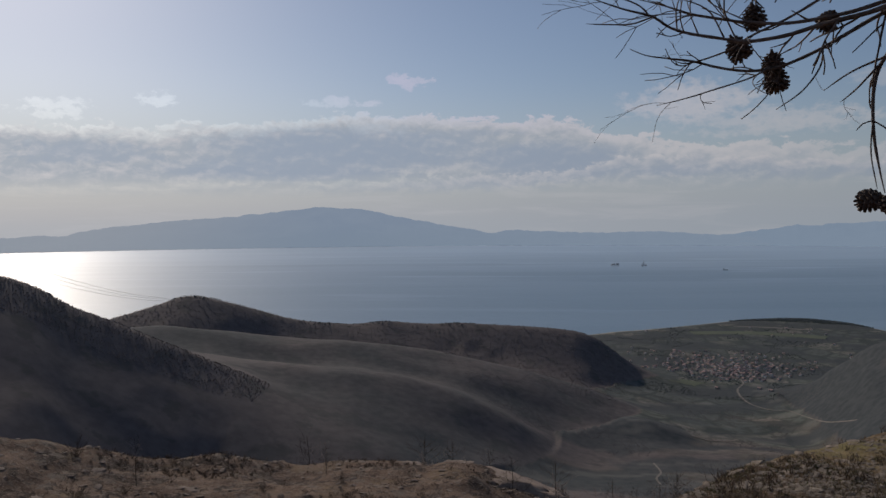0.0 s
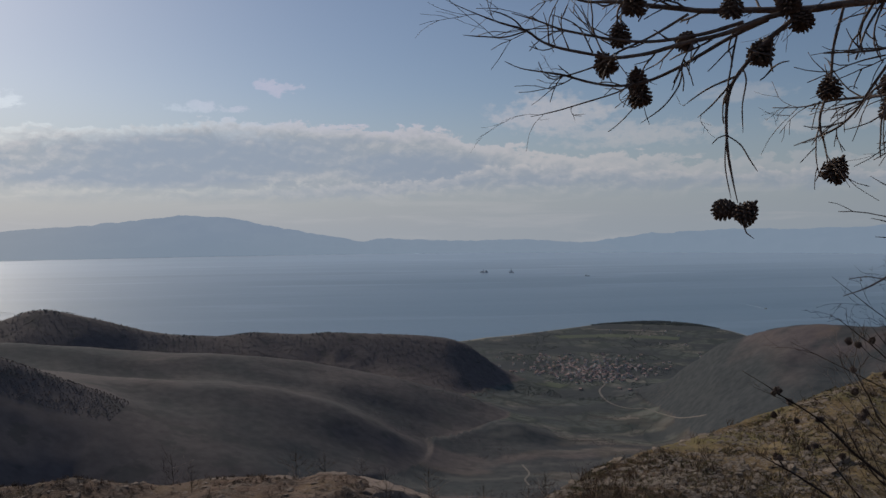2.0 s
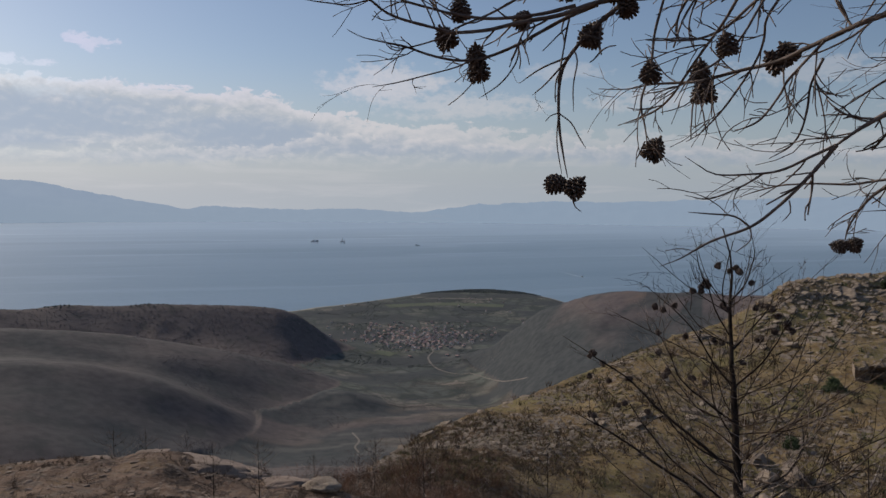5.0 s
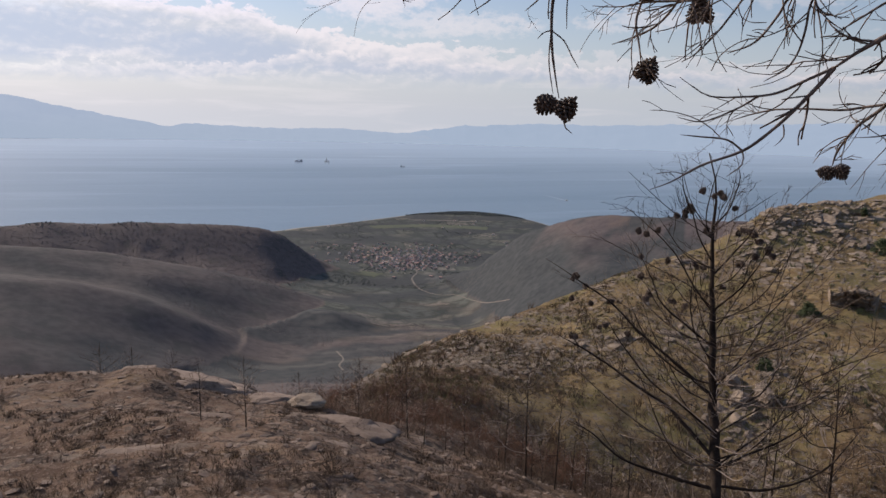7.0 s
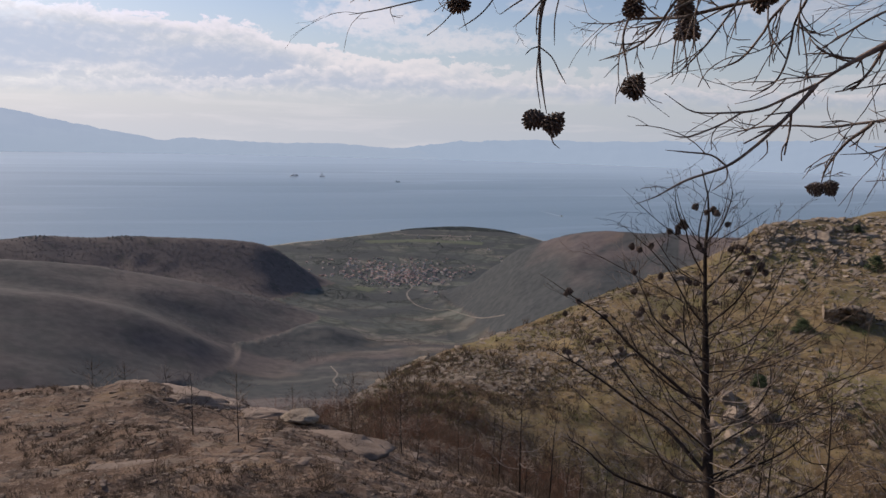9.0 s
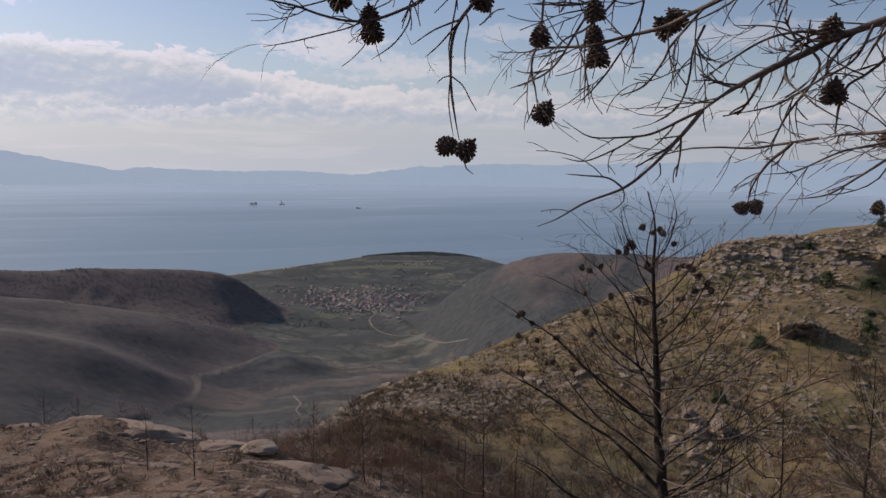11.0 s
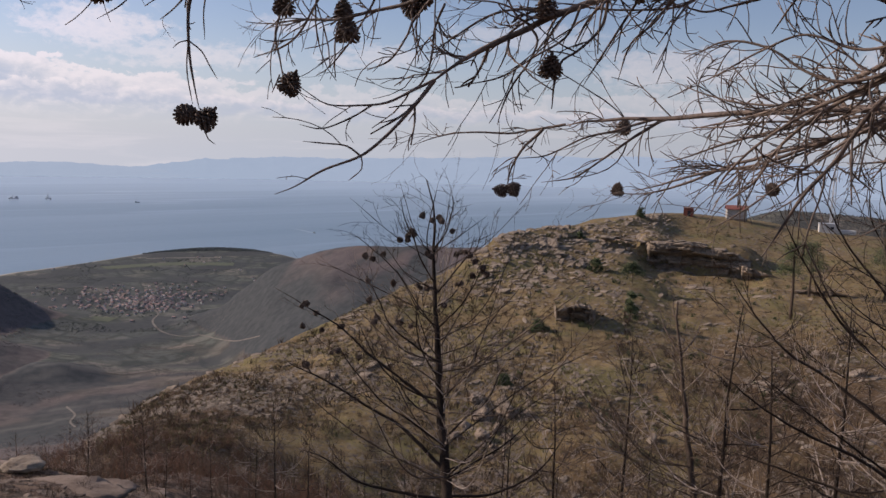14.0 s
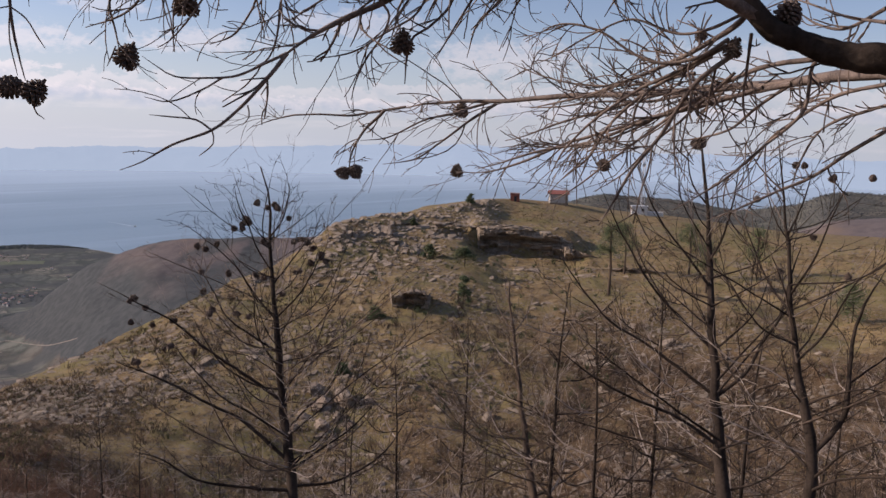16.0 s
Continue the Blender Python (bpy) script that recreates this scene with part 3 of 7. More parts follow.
    # layers 5 and 6, the spurs: shade painted in; the rest is dark scrub
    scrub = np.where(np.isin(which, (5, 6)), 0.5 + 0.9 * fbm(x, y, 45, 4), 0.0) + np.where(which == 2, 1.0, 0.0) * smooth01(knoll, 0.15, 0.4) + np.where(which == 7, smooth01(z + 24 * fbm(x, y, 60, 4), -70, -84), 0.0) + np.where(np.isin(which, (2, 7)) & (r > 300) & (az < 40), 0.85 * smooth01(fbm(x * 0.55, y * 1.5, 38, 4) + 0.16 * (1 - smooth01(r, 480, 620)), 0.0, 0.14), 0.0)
    # near slope turns darker towards the east, beyond the first few metres
    darker = np.where(which == 0, smooth01(az + 10 * fbm(x, y, 6, 3), 20, 36) * (1 - smooth01(np.abs(az - 60), 70, 90)) * smooth01(r, 5, 12), 0.0)
    return z, darker, np.clip(grass, 0, 1), np.clip(burnt, 0, 1), brown, np.clip(plain, 0, 1), beach, earth, np.clip(scrub, 0, 1)


def at(az, r, lift=0.0):
    """The spot on the ground at a bearing (degrees, clockwise from +y) and distance."""
    x, y = r * math.sin(radians(az)), r * math.cos(radians(az))
    return Vector((x, y, float(height(x, y)) + lift))


def build_ground():
    az = np.radians(np.concatenate([np.arange(-180, -36, 4.0), np.arange(-36, 90, 0.2), np.arange(90, 180, 4.0)]))
    r = np.concatenate([[0.0], np.geomspace(0.3, 10, 40), np.geomspace(10.2, 34, 110), np.geomspace(34.4, 60, 50), np.arange(60.6, 235, 0.8), np.geomspace(236, 1500, 150)])
    n, m = len(az), len(r)
    a, d = np.meshgrid(az, r, indexing="ij")
    x, y = d * np.sin(a), d * np.cos(a)
    z, *zones = height(x, y, True)
    co = np.stack([x, y, z], -1).reshape(-1, 3)
    i, j = np.meshgrid(np.arange(n), np.arange(m - 1), indexing="ij")
    i2 = (i + 1) % n
    quads = np.stack([i * m + j, i * m + j + 1, i2 * m + j + 1, i2 * m + j], -1).reshape(-1, 4)
    me = bpy.data.meshes.new("ground")
    me.vertices.add(len(co))
    me.vertices.foreach_set("co", co.ravel())
    me.loops.add(quads.size)
    me.loops.foreach_set("vertex_index", quads.ravel()[::1].astype(np.int32))
    me.polygons.add(len(quads))
    me.polygons.foreach_set("loop_start", np.arange(0, quads.size, 4, dtype=np.int32))
    me.update(calc_edges=True)
    me.polygons.foreach_set("use_smooth", np.ones(len(quads), bool))
    for name, w in zip(("w_dark_soil", "w_grass", "w_burnt", "w_brown", "w_plain", "w_beach", "w_earth", "w_scrub_shade"), zones):
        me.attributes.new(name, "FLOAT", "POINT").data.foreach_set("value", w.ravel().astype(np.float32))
    me.materials.append(M_GROUND)
    me.flip_normals()
    me.validate()
    return tagged(new("ground", me), "burnt stony hillside falling to a green coastal plain", "ground", kind="structure")


build_ground()


def build_sea():
    bm = bmesh.new()
    rings = [200, 700, 900, 1100, 1400, 2000, 3000, 4000, 4920]
    cols = 180
    grid = [[bm.verts.new((q * math.sin(2 * math.pi * i / cols), q * math.cos(2 * math.pi * i / cols), SEA)) for i in range(cols)] for q in rings]
    for lo, hi in zip(grid, grid[1:]):
        for i in range(cols):
            bm.faces.new((lo[i], hi[i], hi[(i + 1) % cols], lo[(i + 1) % cols])).normal_flip()
    me = bpy.data.meshes.new("water")
    bm.to_mesh(me)
    bm.free()
    me.flip_normals()
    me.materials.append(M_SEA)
    if me.polygons[0].normal.z < 0:
        me.flip_normals()
    tagged(new("water", me), "calm blue-grey sea with pale slicks", "sea", kind="structure")


build_sea()


def range_of_hills(name, dist, knots, mat, label, rough=17.0, depth=250):
    """A far mountain range rising from the sea, its crest at the angles given by bearing."""
    az = np.arange(knots[0][0], knots[-1][0], 0.15)
    top = dist * np.tan(np.radians(curve(az, *knots)))
    x0 = az * 60
    top = top + rough * fbm(x0, 0 * x0 + dist, 110, 5, 0.6)
    rows = 14
    verts, faces = [], []
    for j in range(rows):
        s = j / (rows - 1)
        rr = dist - depth * (1 - s)
        zz = SEA - 4 + (top - SEA + 4) * s ** 0.8 + (rough * 1.2 * fbm(x0, 0 * x0 + j * 40.0, 70, 3) * (0.15 < s < 0.95))
        for a, q in zip(np.radians(az), zz):
            verts.append((rr * math.sin(a), rr * math.cos(a), q))
    n = len(az)
    for j in range(rows - 1):
        for i in range(n - 1):
            faces.append((j * n + i, j * n + i + 1, (j + 1) * n + i + 1, (j + 1) * n + i))
    tagged(new(name, mesh_from(name, verts, faces, mat, True)), label, "mountains", kind="structure")


# both ranges glow with their painted haze
HAZE = haze_material("haze_glow_range", (0.265, 0.338, 0.44), (0.285, 0.358, 0.455), (0.262, 0.338, 0.43))
HAZE_FAR = haze_material("haze_glow_coast", (0.245, 0.325, 0.425), (0.26, 0.34, 0.44), (0.255, 0.335, 0.432))
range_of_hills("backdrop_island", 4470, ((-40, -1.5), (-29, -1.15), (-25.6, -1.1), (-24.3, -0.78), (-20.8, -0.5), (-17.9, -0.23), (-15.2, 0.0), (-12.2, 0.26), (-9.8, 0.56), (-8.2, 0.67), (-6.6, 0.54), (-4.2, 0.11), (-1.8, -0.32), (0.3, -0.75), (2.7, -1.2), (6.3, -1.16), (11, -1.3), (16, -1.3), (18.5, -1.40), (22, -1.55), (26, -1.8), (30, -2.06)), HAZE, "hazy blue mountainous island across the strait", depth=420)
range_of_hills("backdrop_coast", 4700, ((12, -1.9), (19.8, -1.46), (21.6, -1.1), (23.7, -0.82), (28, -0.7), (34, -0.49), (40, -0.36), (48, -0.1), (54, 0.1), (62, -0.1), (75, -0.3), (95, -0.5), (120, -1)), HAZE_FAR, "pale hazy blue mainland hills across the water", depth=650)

# ---- vegetation ----
class Tubes:
    """Collects round stems into one mesh."""

    def __init__(self):
        self.verts, self.faces = [], []

    def add(self, pts, radii, sides):
        n = len(pts)
        side = None
        first = len(self.verts)
        for i, p in enumerate(pts):
            t = (pts[min(i + 1, n - 1)] - pts[max(i - 1, 0)]).normalized()
            if side is None:
                side = t.orthogonal().normalized()
            side = (side - t * side.dot(t)).normalized()
            up = t.cross(side)
            for k in range(sides):
                a = 2 * math.pi * k / sides
                self.verts.append(p + (side * math.cos(a) + up * math.sin(a)) * radii[i])
        for i in range(n - 1):
            for k in range(sides):
                a, b = first + i * sides + k, first + i * sides + (k + 1) % sides
                self.faces.append((a, b, b + sides, a + sides))
        self.faces.append(tuple(first + (n - 1) * sides + k for k in range(sides)))

    def mesh(self, name, mat, origin=Vector()):
        return mesh_from(name, [tuple(v - origin) for v in self.verts], self.faces, mat, True)


def spline(pts, step):
    """Points at even steps along a smooth line through pts."""
    pts = [Vector(p) for p in pts]
    ext = [pts[0] * 2 - pts[1]] + pts + [pts[-1] * 2 - pts[-2]]
    out = []
    for i in range(1, len(ext) - 2):
        a, b, c, d = ext[i - 1:i + 3]
        n = max(1, int((c - b).length / step))
        for j in range(n):
            t = j / n
            out.append(0.5 * ((2 * b) + (c - a) * t + (2 * a - 5 * b + 4 * c - d) * t * t + (3 * b - a - 3 * c + d) * t ** 3))
    out.append(pts[-1])
    return out


def twig(tubes, rnd, start, way, length, radius, sag, depth, sides=4):
    """A thin bent shoot with shoots of its own, blunt at its end."""
    n = (6 if depth else 5) if sides > 3 or depth else 3
    pts, p, w = [start], start.copy(), way.normalized()
    curl = Vector((rnd.gauss(0, 0.13), rnd.gauss(0, 0.13), rnd.gauss(0, 0.13) + sag))
    for i in range(n):
        w = (w + curl + Vector((rnd.gauss(0, 0.09), rnd.gauss(0, 0.09), rnd.gauss(0, 0.09)))).normalized()
        p = p + w * (length / n)
        pts.append(p.copy())
    radii = [radius * (1 - 0.38 * i / n) * rnd.uniform(0.85, 1.15) for i in range(n + 1)]
    tubes.add(pts, radii, sides)
    if depth:
        for _ in range(rnd.randint(1, 3)):
            i = rnd.randint(1, n - 1)
            side = w.cross(Vector((rnd.gauss(0, 1), rnd.gauss(0, 1), rnd.gauss(0, 1)))).normalized()
            twig(tubes, rnd, pts[i], (pts[i + 1] - pts[i]).normalized() * 0.9 + side * 0.65, length * rnd.uniform(0.3, 0.6), radius * 0.8, sag, depth - 1, 3)


limb_count = 0
SAG = {}


def limb(tree, r0, r1, *pts, twigs=0.5, tlen=0.16, wood=None, title="limb", plain=False):
    """One bough of a tree with its twigs, from thick to thin."""
    global limb_count
    limb_count += 1
    rnd = random.Random(limb_count)
    fine, sag, mat = SAG[tree.name]
    base = tree.matrix_basis.translation
    length = sum((Vector(a) - Vector(b)).length for a, b in zip(pts, pts[1:]))
    line = spline(pts, max(length / (9 if plain else 60 if tlen < 0.3 else 22), 0.012))
    n = len(line)
    wob = r0 * 0.5
    line = [p + Vector((noise.noise(p * 9), noise.noise(p * 9 + Vector((7, 1, 3))), noise.noise(p * 9 + Vector((2, 9, 4))))) * wob * min(1, i / 4) for i, p in enumerate(line)]
    radii = [(r0 + (r1 - r0) * (i / (n - 1)) ** 0.85) * (1 + 0.14 * noise.noise(p * 60) + (0.12 * noise.noise(p * 22) if r0 > 0.015 else 0)) for i, p in enumerate(line)]
    if title != "trunk" and r1 < 0.012:
        radii = [q * (1 - 0.6 * max(0.0, (i / (n - 1) - 0.8) / 0.2)) for i, q in enumerate(radii)]
    tubes = Tubes()
    tubes.add(line, radii, 5 if plain else 9 if r0 > 0.02 else 6)
    count = int(twigs * length / (tlen * 0.21) + 0.5)
    for _ in range(count):
        i = min(n - 2, int(n * rnd.uniform(0.1, 0.98)))
        t = (line[i + 1] - line[i]).normalized()
        side = t.cross(Vector((rnd.gauss(0, 1), rnd.gauss(0, 1), rnd.gauss(0, 1)))).normalized()
        twig(tubes, rnd, line[i], t * rnd.uniform(0.5, 1.0) + side * rnd.uniform(0.5, 1.0), tlen * rnd.uniform(0.35, 1.25), min(radii[i] * 0.6, fine * rnd.uniform(0.8, 1.25)), sag, 1 if plain or tlen <= 0.3 else 2, 3 if plain else 4)
    if r0 < 0.01 and tlen < 0.3:
        # rough scars of fallen needles along the shoot
        for _ in range(int(length / 0.012)):
            i = rnd.randint(0, n - 2)
            d = Vector((rnd.gauss(0, 1), rnd.gauss(0, 1), rnd.gauss(0, 1))).normalized()
            tubes.add([line[i], line[i] + (d + (line[i + 1] - line[i]).normalized()) * radii[i] * 1.1], [radii[i] * 0.5, radii[i] * 0.2], 3)
    part(title, tubes.mesh(title, wood or mat, base), tree)


def cone_mesh():
    """An open pine cone, stalk up, 62 mm tall."""
    verts, faces = [], []
    count = 70
    for i in range(count):
        f = (i + 0.5) / count
        a = i * 2.39996
        z = -0.006 - 0.048 * f
        girth = 0.0275 * math.sin(math.pi * (0.12 + 0.86 * (1 - f) ** 0.8)) ** 0.75 + 0.003
        out = Vector((math.cos(a), math.sin(a), 0))
        tan = Vector((-math.sin(a), math.cos(a), 0))
        lean = Vector((0, 0, -1)) * (0.2 + 0.75 * f)
        way = (out + lean).normalized()
        w = 0.0056 * (0.6 + 0.6 * math.sin(math.pi * min(1, f + 0.15)))
        inner = out * 0.004 + Vector((0, 0, z + 0.004))
        mid = inner + way * girth * 0.72
        tip = inner + way * girth * (1.08 + 0.08 * math.sin(i * 4.7))
        up = way.cross(tan) * 0.0016
        k = len(verts)
        verts += [inner - tan * w * 0.4, inner + tan * w * 0.4, mid + tan * w + up, tip + tan * w * 0.45 + up * 2.2, tip - tan * w * 0.45 + up * 2.2, mid - tan * w + up,
                  mid + tan * w - up, tip + tan * w * 0.45 - up, tip - tan * w * 0.45 - up, mid - tan * w - up]
        for q in ((0, 1, 2, 5), (5, 2, 3, 4), (0, 9, 6, 1), (9, 8, 7, 6), (4, 3, 7, 8), (2, 6, 7, 3), (5, 4, 8, 9), (1, 6, 2), (0, 5, 9)):
            faces.append(tuple(k + j for j in q))
    core = Tubes()
    core.add([Vector((0, 0, 0.008)), Vector((0, 0, -0.004)), Vector((0, 0, -0.03)), Vector((0, 0, -0.05))], [0.003, 0.006, 0.009, 0.003], 8)
    k = len(verts)
    verts += core.verts
    faces += [tuple(k + j for j in f) for f in core.faces]
    return mesh_from("pine_cone", [tuple(v) for v in verts], faces, M_CONE)


CONE = cone_mesh()
cone_count = 0


def cone(tree, middle, size, tilt):
    """Hang a cone round the given middle, tilted from the vertical."""
    global cone_count
    cone_count += 1
    rnd = random.Random(cone_count + 900)
    ob = part("pine_cone", CONE, tree)
    local = Vector(middle) - tree.matrix_basis.translation
    ob.matrix_basis = Matrix.Translation(local) @ Matrix.Rotation(rnd.uniform(0, 6.28), 4, "Z") @ Matrix.Rotation(tilt, 4, "X") @ Matrix.Diagonal((size, size, size, 1)) @ Matrix.Translation((0, 0, 0.031))


def pine(spot, label, fine, sag, mat):
    ob = holder("pine_tree", Matrix.Translation(spot), label, "tree")
    SAG[ob.name] = (fine, sag, mat)
    return ob


root = Vector((2.3, -0.45, 0))
root.z = float(height(root.x, root.y))
overhang = pine(root, "bare fire-killed pine with open cones on long drooping boughs", 0.0031, -0.02, M_LIMB)
limb(overhang, 0.11, 0.07, root - Vector((0, 0, 0.2)), root + Vector((0.03, -0.05, 1.2)), (2.28, -0.42, -0.1), (2.25, -0.2, 0.05), twigs=0, wood=M_BARK, title="trunk")
limb(overhang, 0.07, 0.038, (2.25, -0.2, 0.05), (2.26, 0.0, 0.09), (2.23, 0.13, 0.118), twigs=0, wood=M_BARK)
limb(overhang, 0.07, 0.03, (2.28, -0.42, -0.1), (2.35, -0.6, 0.6), (2.4, -0.7, 1.4), (2.3, -0.9, 2.2), twigs=0.2, wood=M_BARK)
pine_a = pine(at(40.2, 9.9), "young fire-blackened pine with a crown of dark cones on the slope", 0.0032, 0.10, M_BARK)
pine_b = pine(at(58.5, 14.4), "thin scorched pine with pale bare twigs", 0.0035, 0.10, M_TWIG)
pine_c = pine(at(72.8, 7.3), "tall charred pine with long bare upswept limbs", 0.0030, 0.12, M_BARK)
pine_d = pine(at(79.0, 6.8), "charred pine forking low into crooked bare limbs", 0.0030, 0.12, M_BARK)
# the long leader over the view, and what hangs from it
limb(overhang, 0.0375, 0.0220, (2.231, 0.127, 0.123), (2.215, 0.161, 0.133), (2.183, 0.272, 0.158), (2.15, 0.352, 0.192), (2.115, 0.416, 0.238), (2.082, 0.456, 0.3), twigs=0.1, wood=M_BARK)
limb(overhang, 0.0220, 0.0134, (2.082, 0.456, 0.3), (1.854, 0.976, 0.543), (1.566, 1.435, 0.546), twigs=1.0, tlen=0.22)
limb(overhang, 0.0134, 0.0042, (1.566, 1.435, 0.546), (1.521, 1.503, 0.54), (1.486, 1.556, 0.538), (1.428, 1.626, 0.539), (1.355, 1.705, 0.533), (1.249, 1.798, 0.535), (1.13, 1.885, 0.55), (1.0, 1.965, 0.572), (0.86, 2.034, 0.603), (0.79, 2.073, 0.617), (0.717, 2.105, 0.645), (0.674, 2.126, 0.669), twigs=0.7)
limb(overhang, 0.0071, 0.0021, (1.212, 1.743, 0.52), (1.146, 1.77, 0.504), (1.06, 1.81, 0.473), (0.947, 1.856, 0.449), (0.875, 1.875, 0.431), (0.801, 1.89, 0.422), (0.754, 1.89, 0.426), (0.679, 1.897, 0.438), (0.611, 1.896, 0.457), (0.564, 1.887, 0.481), (0.497, 1.883, 0.497), (0.425, 1.876, 0.52), (0.371, 1.865, 0.538), twigs=0.4)
limb(overhang, 0.0055, 0.0023, (1.106, 1.815, 0.502), (1.026, 1.851, 0.481), (0.956, 1.875, 0.47), (0.884, 1.896, 0.465), (0.81, 1.912, 0.471), (0.75, 1.92, 0.48), (0.675, 1.929, 0.498), (0.614, 1.93, 0.517), (0.54, 1.934, 0.534), twigs=0.5)
limb(overhang, 0.0055, 0.0023, (1.155, 1.785, 0.503), (1.073, 1.832, 0.464), (1.015, 1.86, 0.429), (0.96, 1.883, 0.397), (0.891, 1.911, 0.367), (0.819, 1.932, 0.359), (0.745, 1.948, 0.37), (0.684, 1.956, 0.386), (0.624, 1.963, 0.396), (0.571, 1.966, 0.405), (0.529, 1.963, 0.42), twigs=0.5)
limb(overhang, 0.0023, 0.0015, (0.86, 1.914, 0.363), (0.815, 1.923, 0.34), (0.742, 1.942, 0.317), (0.669, 1.957, 0.296), (0.597, 1.968, 0.28), twigs=0.5)
limb(overhang, 0.0023, 0.0015, (0.964, 1.859, 0.396), (0.954, 1.854, 0.351), (0.917, 1.862, 0.298), (0.859, 1.876, 0.255), twigs=0)
limb(overhang, 0.0021, 0.0014, (0.55, 1.84, 0.469), (0.504, 1.856, 0.457), (0.451, 1.868, 0.459), (0.402, 1.878, 0.464), twigs=0.2)
limb(overhang, 0.0022, 0.0015, (0.56, 1.888, 0.481), (0.535, 1.889, 0.507), (0.5, 1.893, 0.524), (0.468, 1.899, 0.532), twigs=0)
limb(overhang, 0.0022, 0.0014, (0.723, 1.848, 0.423), (0.686, 1.831, 0.476), (0.646, 1.822, 0.496), (0.605, 1.815, 0.505), twigs=0.2)
limb(overhang, 0.0039, 0.0015, (0.987, 1.872, 0.533), (0.903, 1.903, 0.482), (0.817, 1.928, 0.442), (0.756, 1.937, 0.406), (0.667, 1.952, 0.381), (0.61, 1.945, 0.399), twigs=0.3)
limb(overhang, 0.0071, 0.0030, (1.208, 1.75, 0.504), (1.154, 1.783, 0.452), (1.116, 1.802, 0.409), (1.083, 1.817, 0.358), (1.067, 1.82, 0.307), (1.061, 1.818, 0.247), (1.063, 1.81, 0.173), (1.068, 1.797, 0.113), (1.075, 1.781, 0.051), twigs=0.1)
limb(overhang, 0.0019, 0.0015, (1.06, 1.813, 0.224), (1.053, 1.806, 0.143), (1.06, 1.789, 0.061), twigs=0)
limb(overhang, 0.0019, 0.0015, (1.06, 1.813, 0.22), (1.085, 1.79, 0.194), (1.1, 1.773, 0.156), (1.111, 1.756, 0.126), twigs=0)
limb(overhang, 0.0019, 0.0015, (1.06, 1.813, 0.22), (1.035, 1.81, 0.212), (1.017, 1.805, 0.196), twigs=0)
limb(overhang, 0.0023, 0.0015, (1.081, 1.778, 0.013), (1.092, 1.771, -0.026), (1.106, 1.762, -0.039), twigs=0)
limb(overhang, 0.0023, 0.0015, (1.09, 1.793, 0.384), (1.101, 1.792, 0.355), (1.098, 1.805, 0.291), (1.103, 1.81, 0.225), twigs=0)
limb(overhang, 0.0031, 0.0015, (1.082, 1.801, 0.366), (1.021, 1.84, 0.337), (0.972, 1.872, 0.299), twigs=0.3)
limb(overhang, 0.0031, 0.0015, (1.077, 1.806, 0.356), (1.037, 1.838, 0.3), (1.006, 1.859, 0.269), twigs=0.3)
limb(overhang, 0.0039, 0.0031, (1.291, 1.689, 0.513), (1.284, 1.713, 0.424), (1.283, 1.726, 0.339), (1.27, 1.745, 0.253), (1.281, 1.74, 0.187), (1.287, 1.734, 0.14), twigs=0.15)
limb(overhang, 0.0023, 0.0016, (1.274, 1.73, 0.149), (1.267, 1.737, 0.125), (1.258, 1.745, 0.099), twigs=0)
limb(overhang, 0.0043, 0.0024, (1.308, 1.422, 0.478), (1.306, 1.481, 0.413), (1.295, 1.543, 0.352), (1.289, 1.595, 0.299), (1.289, 1.637, 0.263), (1.282, 1.683, 0.233), (1.266, 1.732, 0.212), (1.231, 1.793, 0.193), twigs=0.8)
limb(overhang, 0.0098, 0.0027, (1.854, 0.976, 0.543), (1.75, 1.13, 0.495), (1.665, 1.29, 0.442), (1.629, 1.409, 0.413), (1.619, 1.482, 0.396), (1.617, 1.544, 0.384), (1.603, 1.62, 0.36), (1.571, 1.704, 0.35), (1.513, 1.809, 0.331), (1.49, 1.877, 0.332), (1.452, 1.954, 0.333), (1.423, 2.024, 0.329), (1.368, 2.105, 0.337), twigs=0.7)
limb(overhang, 0.0043, 0.0023, (1.375, 1.355, 0.491), (1.347, 1.422, 0.454), (1.323, 1.483, 0.408), (1.297, 1.536, 0.387), (1.266, 1.588, 0.385), (1.214, 1.65, 0.394), twigs=0.6)
limb(overhang, 0.0032, 0.0017, (1.221, 1.233, 0.442), (1.179, 1.238, 0.376), (1.137, 1.236, 0.318), (1.082, 1.241, 0.267), (1.025, 1.241, 0.237), (0.98, 1.233, 0.186), twigs=0.5)
limb(overhang, 0.0036, 0.0023, (1.378, 1.357, 0.477), (1.366, 1.408, 0.414), (1.378, 1.428, 0.369), (1.381, 1.456, 0.322), (1.358, 1.51, 0.237), (1.347, 1.544, 0.2), (1.329, 1.581, 0.162), (1.314, 1.614, 0.143), twigs=0.5)
limb(overhang, 0.0039, 0.0025, (1.592, 1.456, 0.386), (1.588, 1.498, 0.353), (1.573, 1.552, 0.298), (1.581, 1.577, 0.274), (1.562, 1.632, 0.207), (1.528, 1.693, 0.179), twigs=0.6)
limb(overhang, 0.0041, 0.0025, (1.669, 1.528, 0.362), (1.656, 1.555, 0.295), (1.657, 1.563, 0.239), (1.652, 1.575, 0.183), (1.637, 1.595, 0.141), (1.601, 1.632, 0.108), twigs=0.7)
limb(overhang, 0.0031, 0.0016, (1.323, 1.663, 0.52), (1.259, 1.739, 0.566), (1.179, 1.825, 0.593), (1.128, 1.884, 0.63), twigs=0.5)
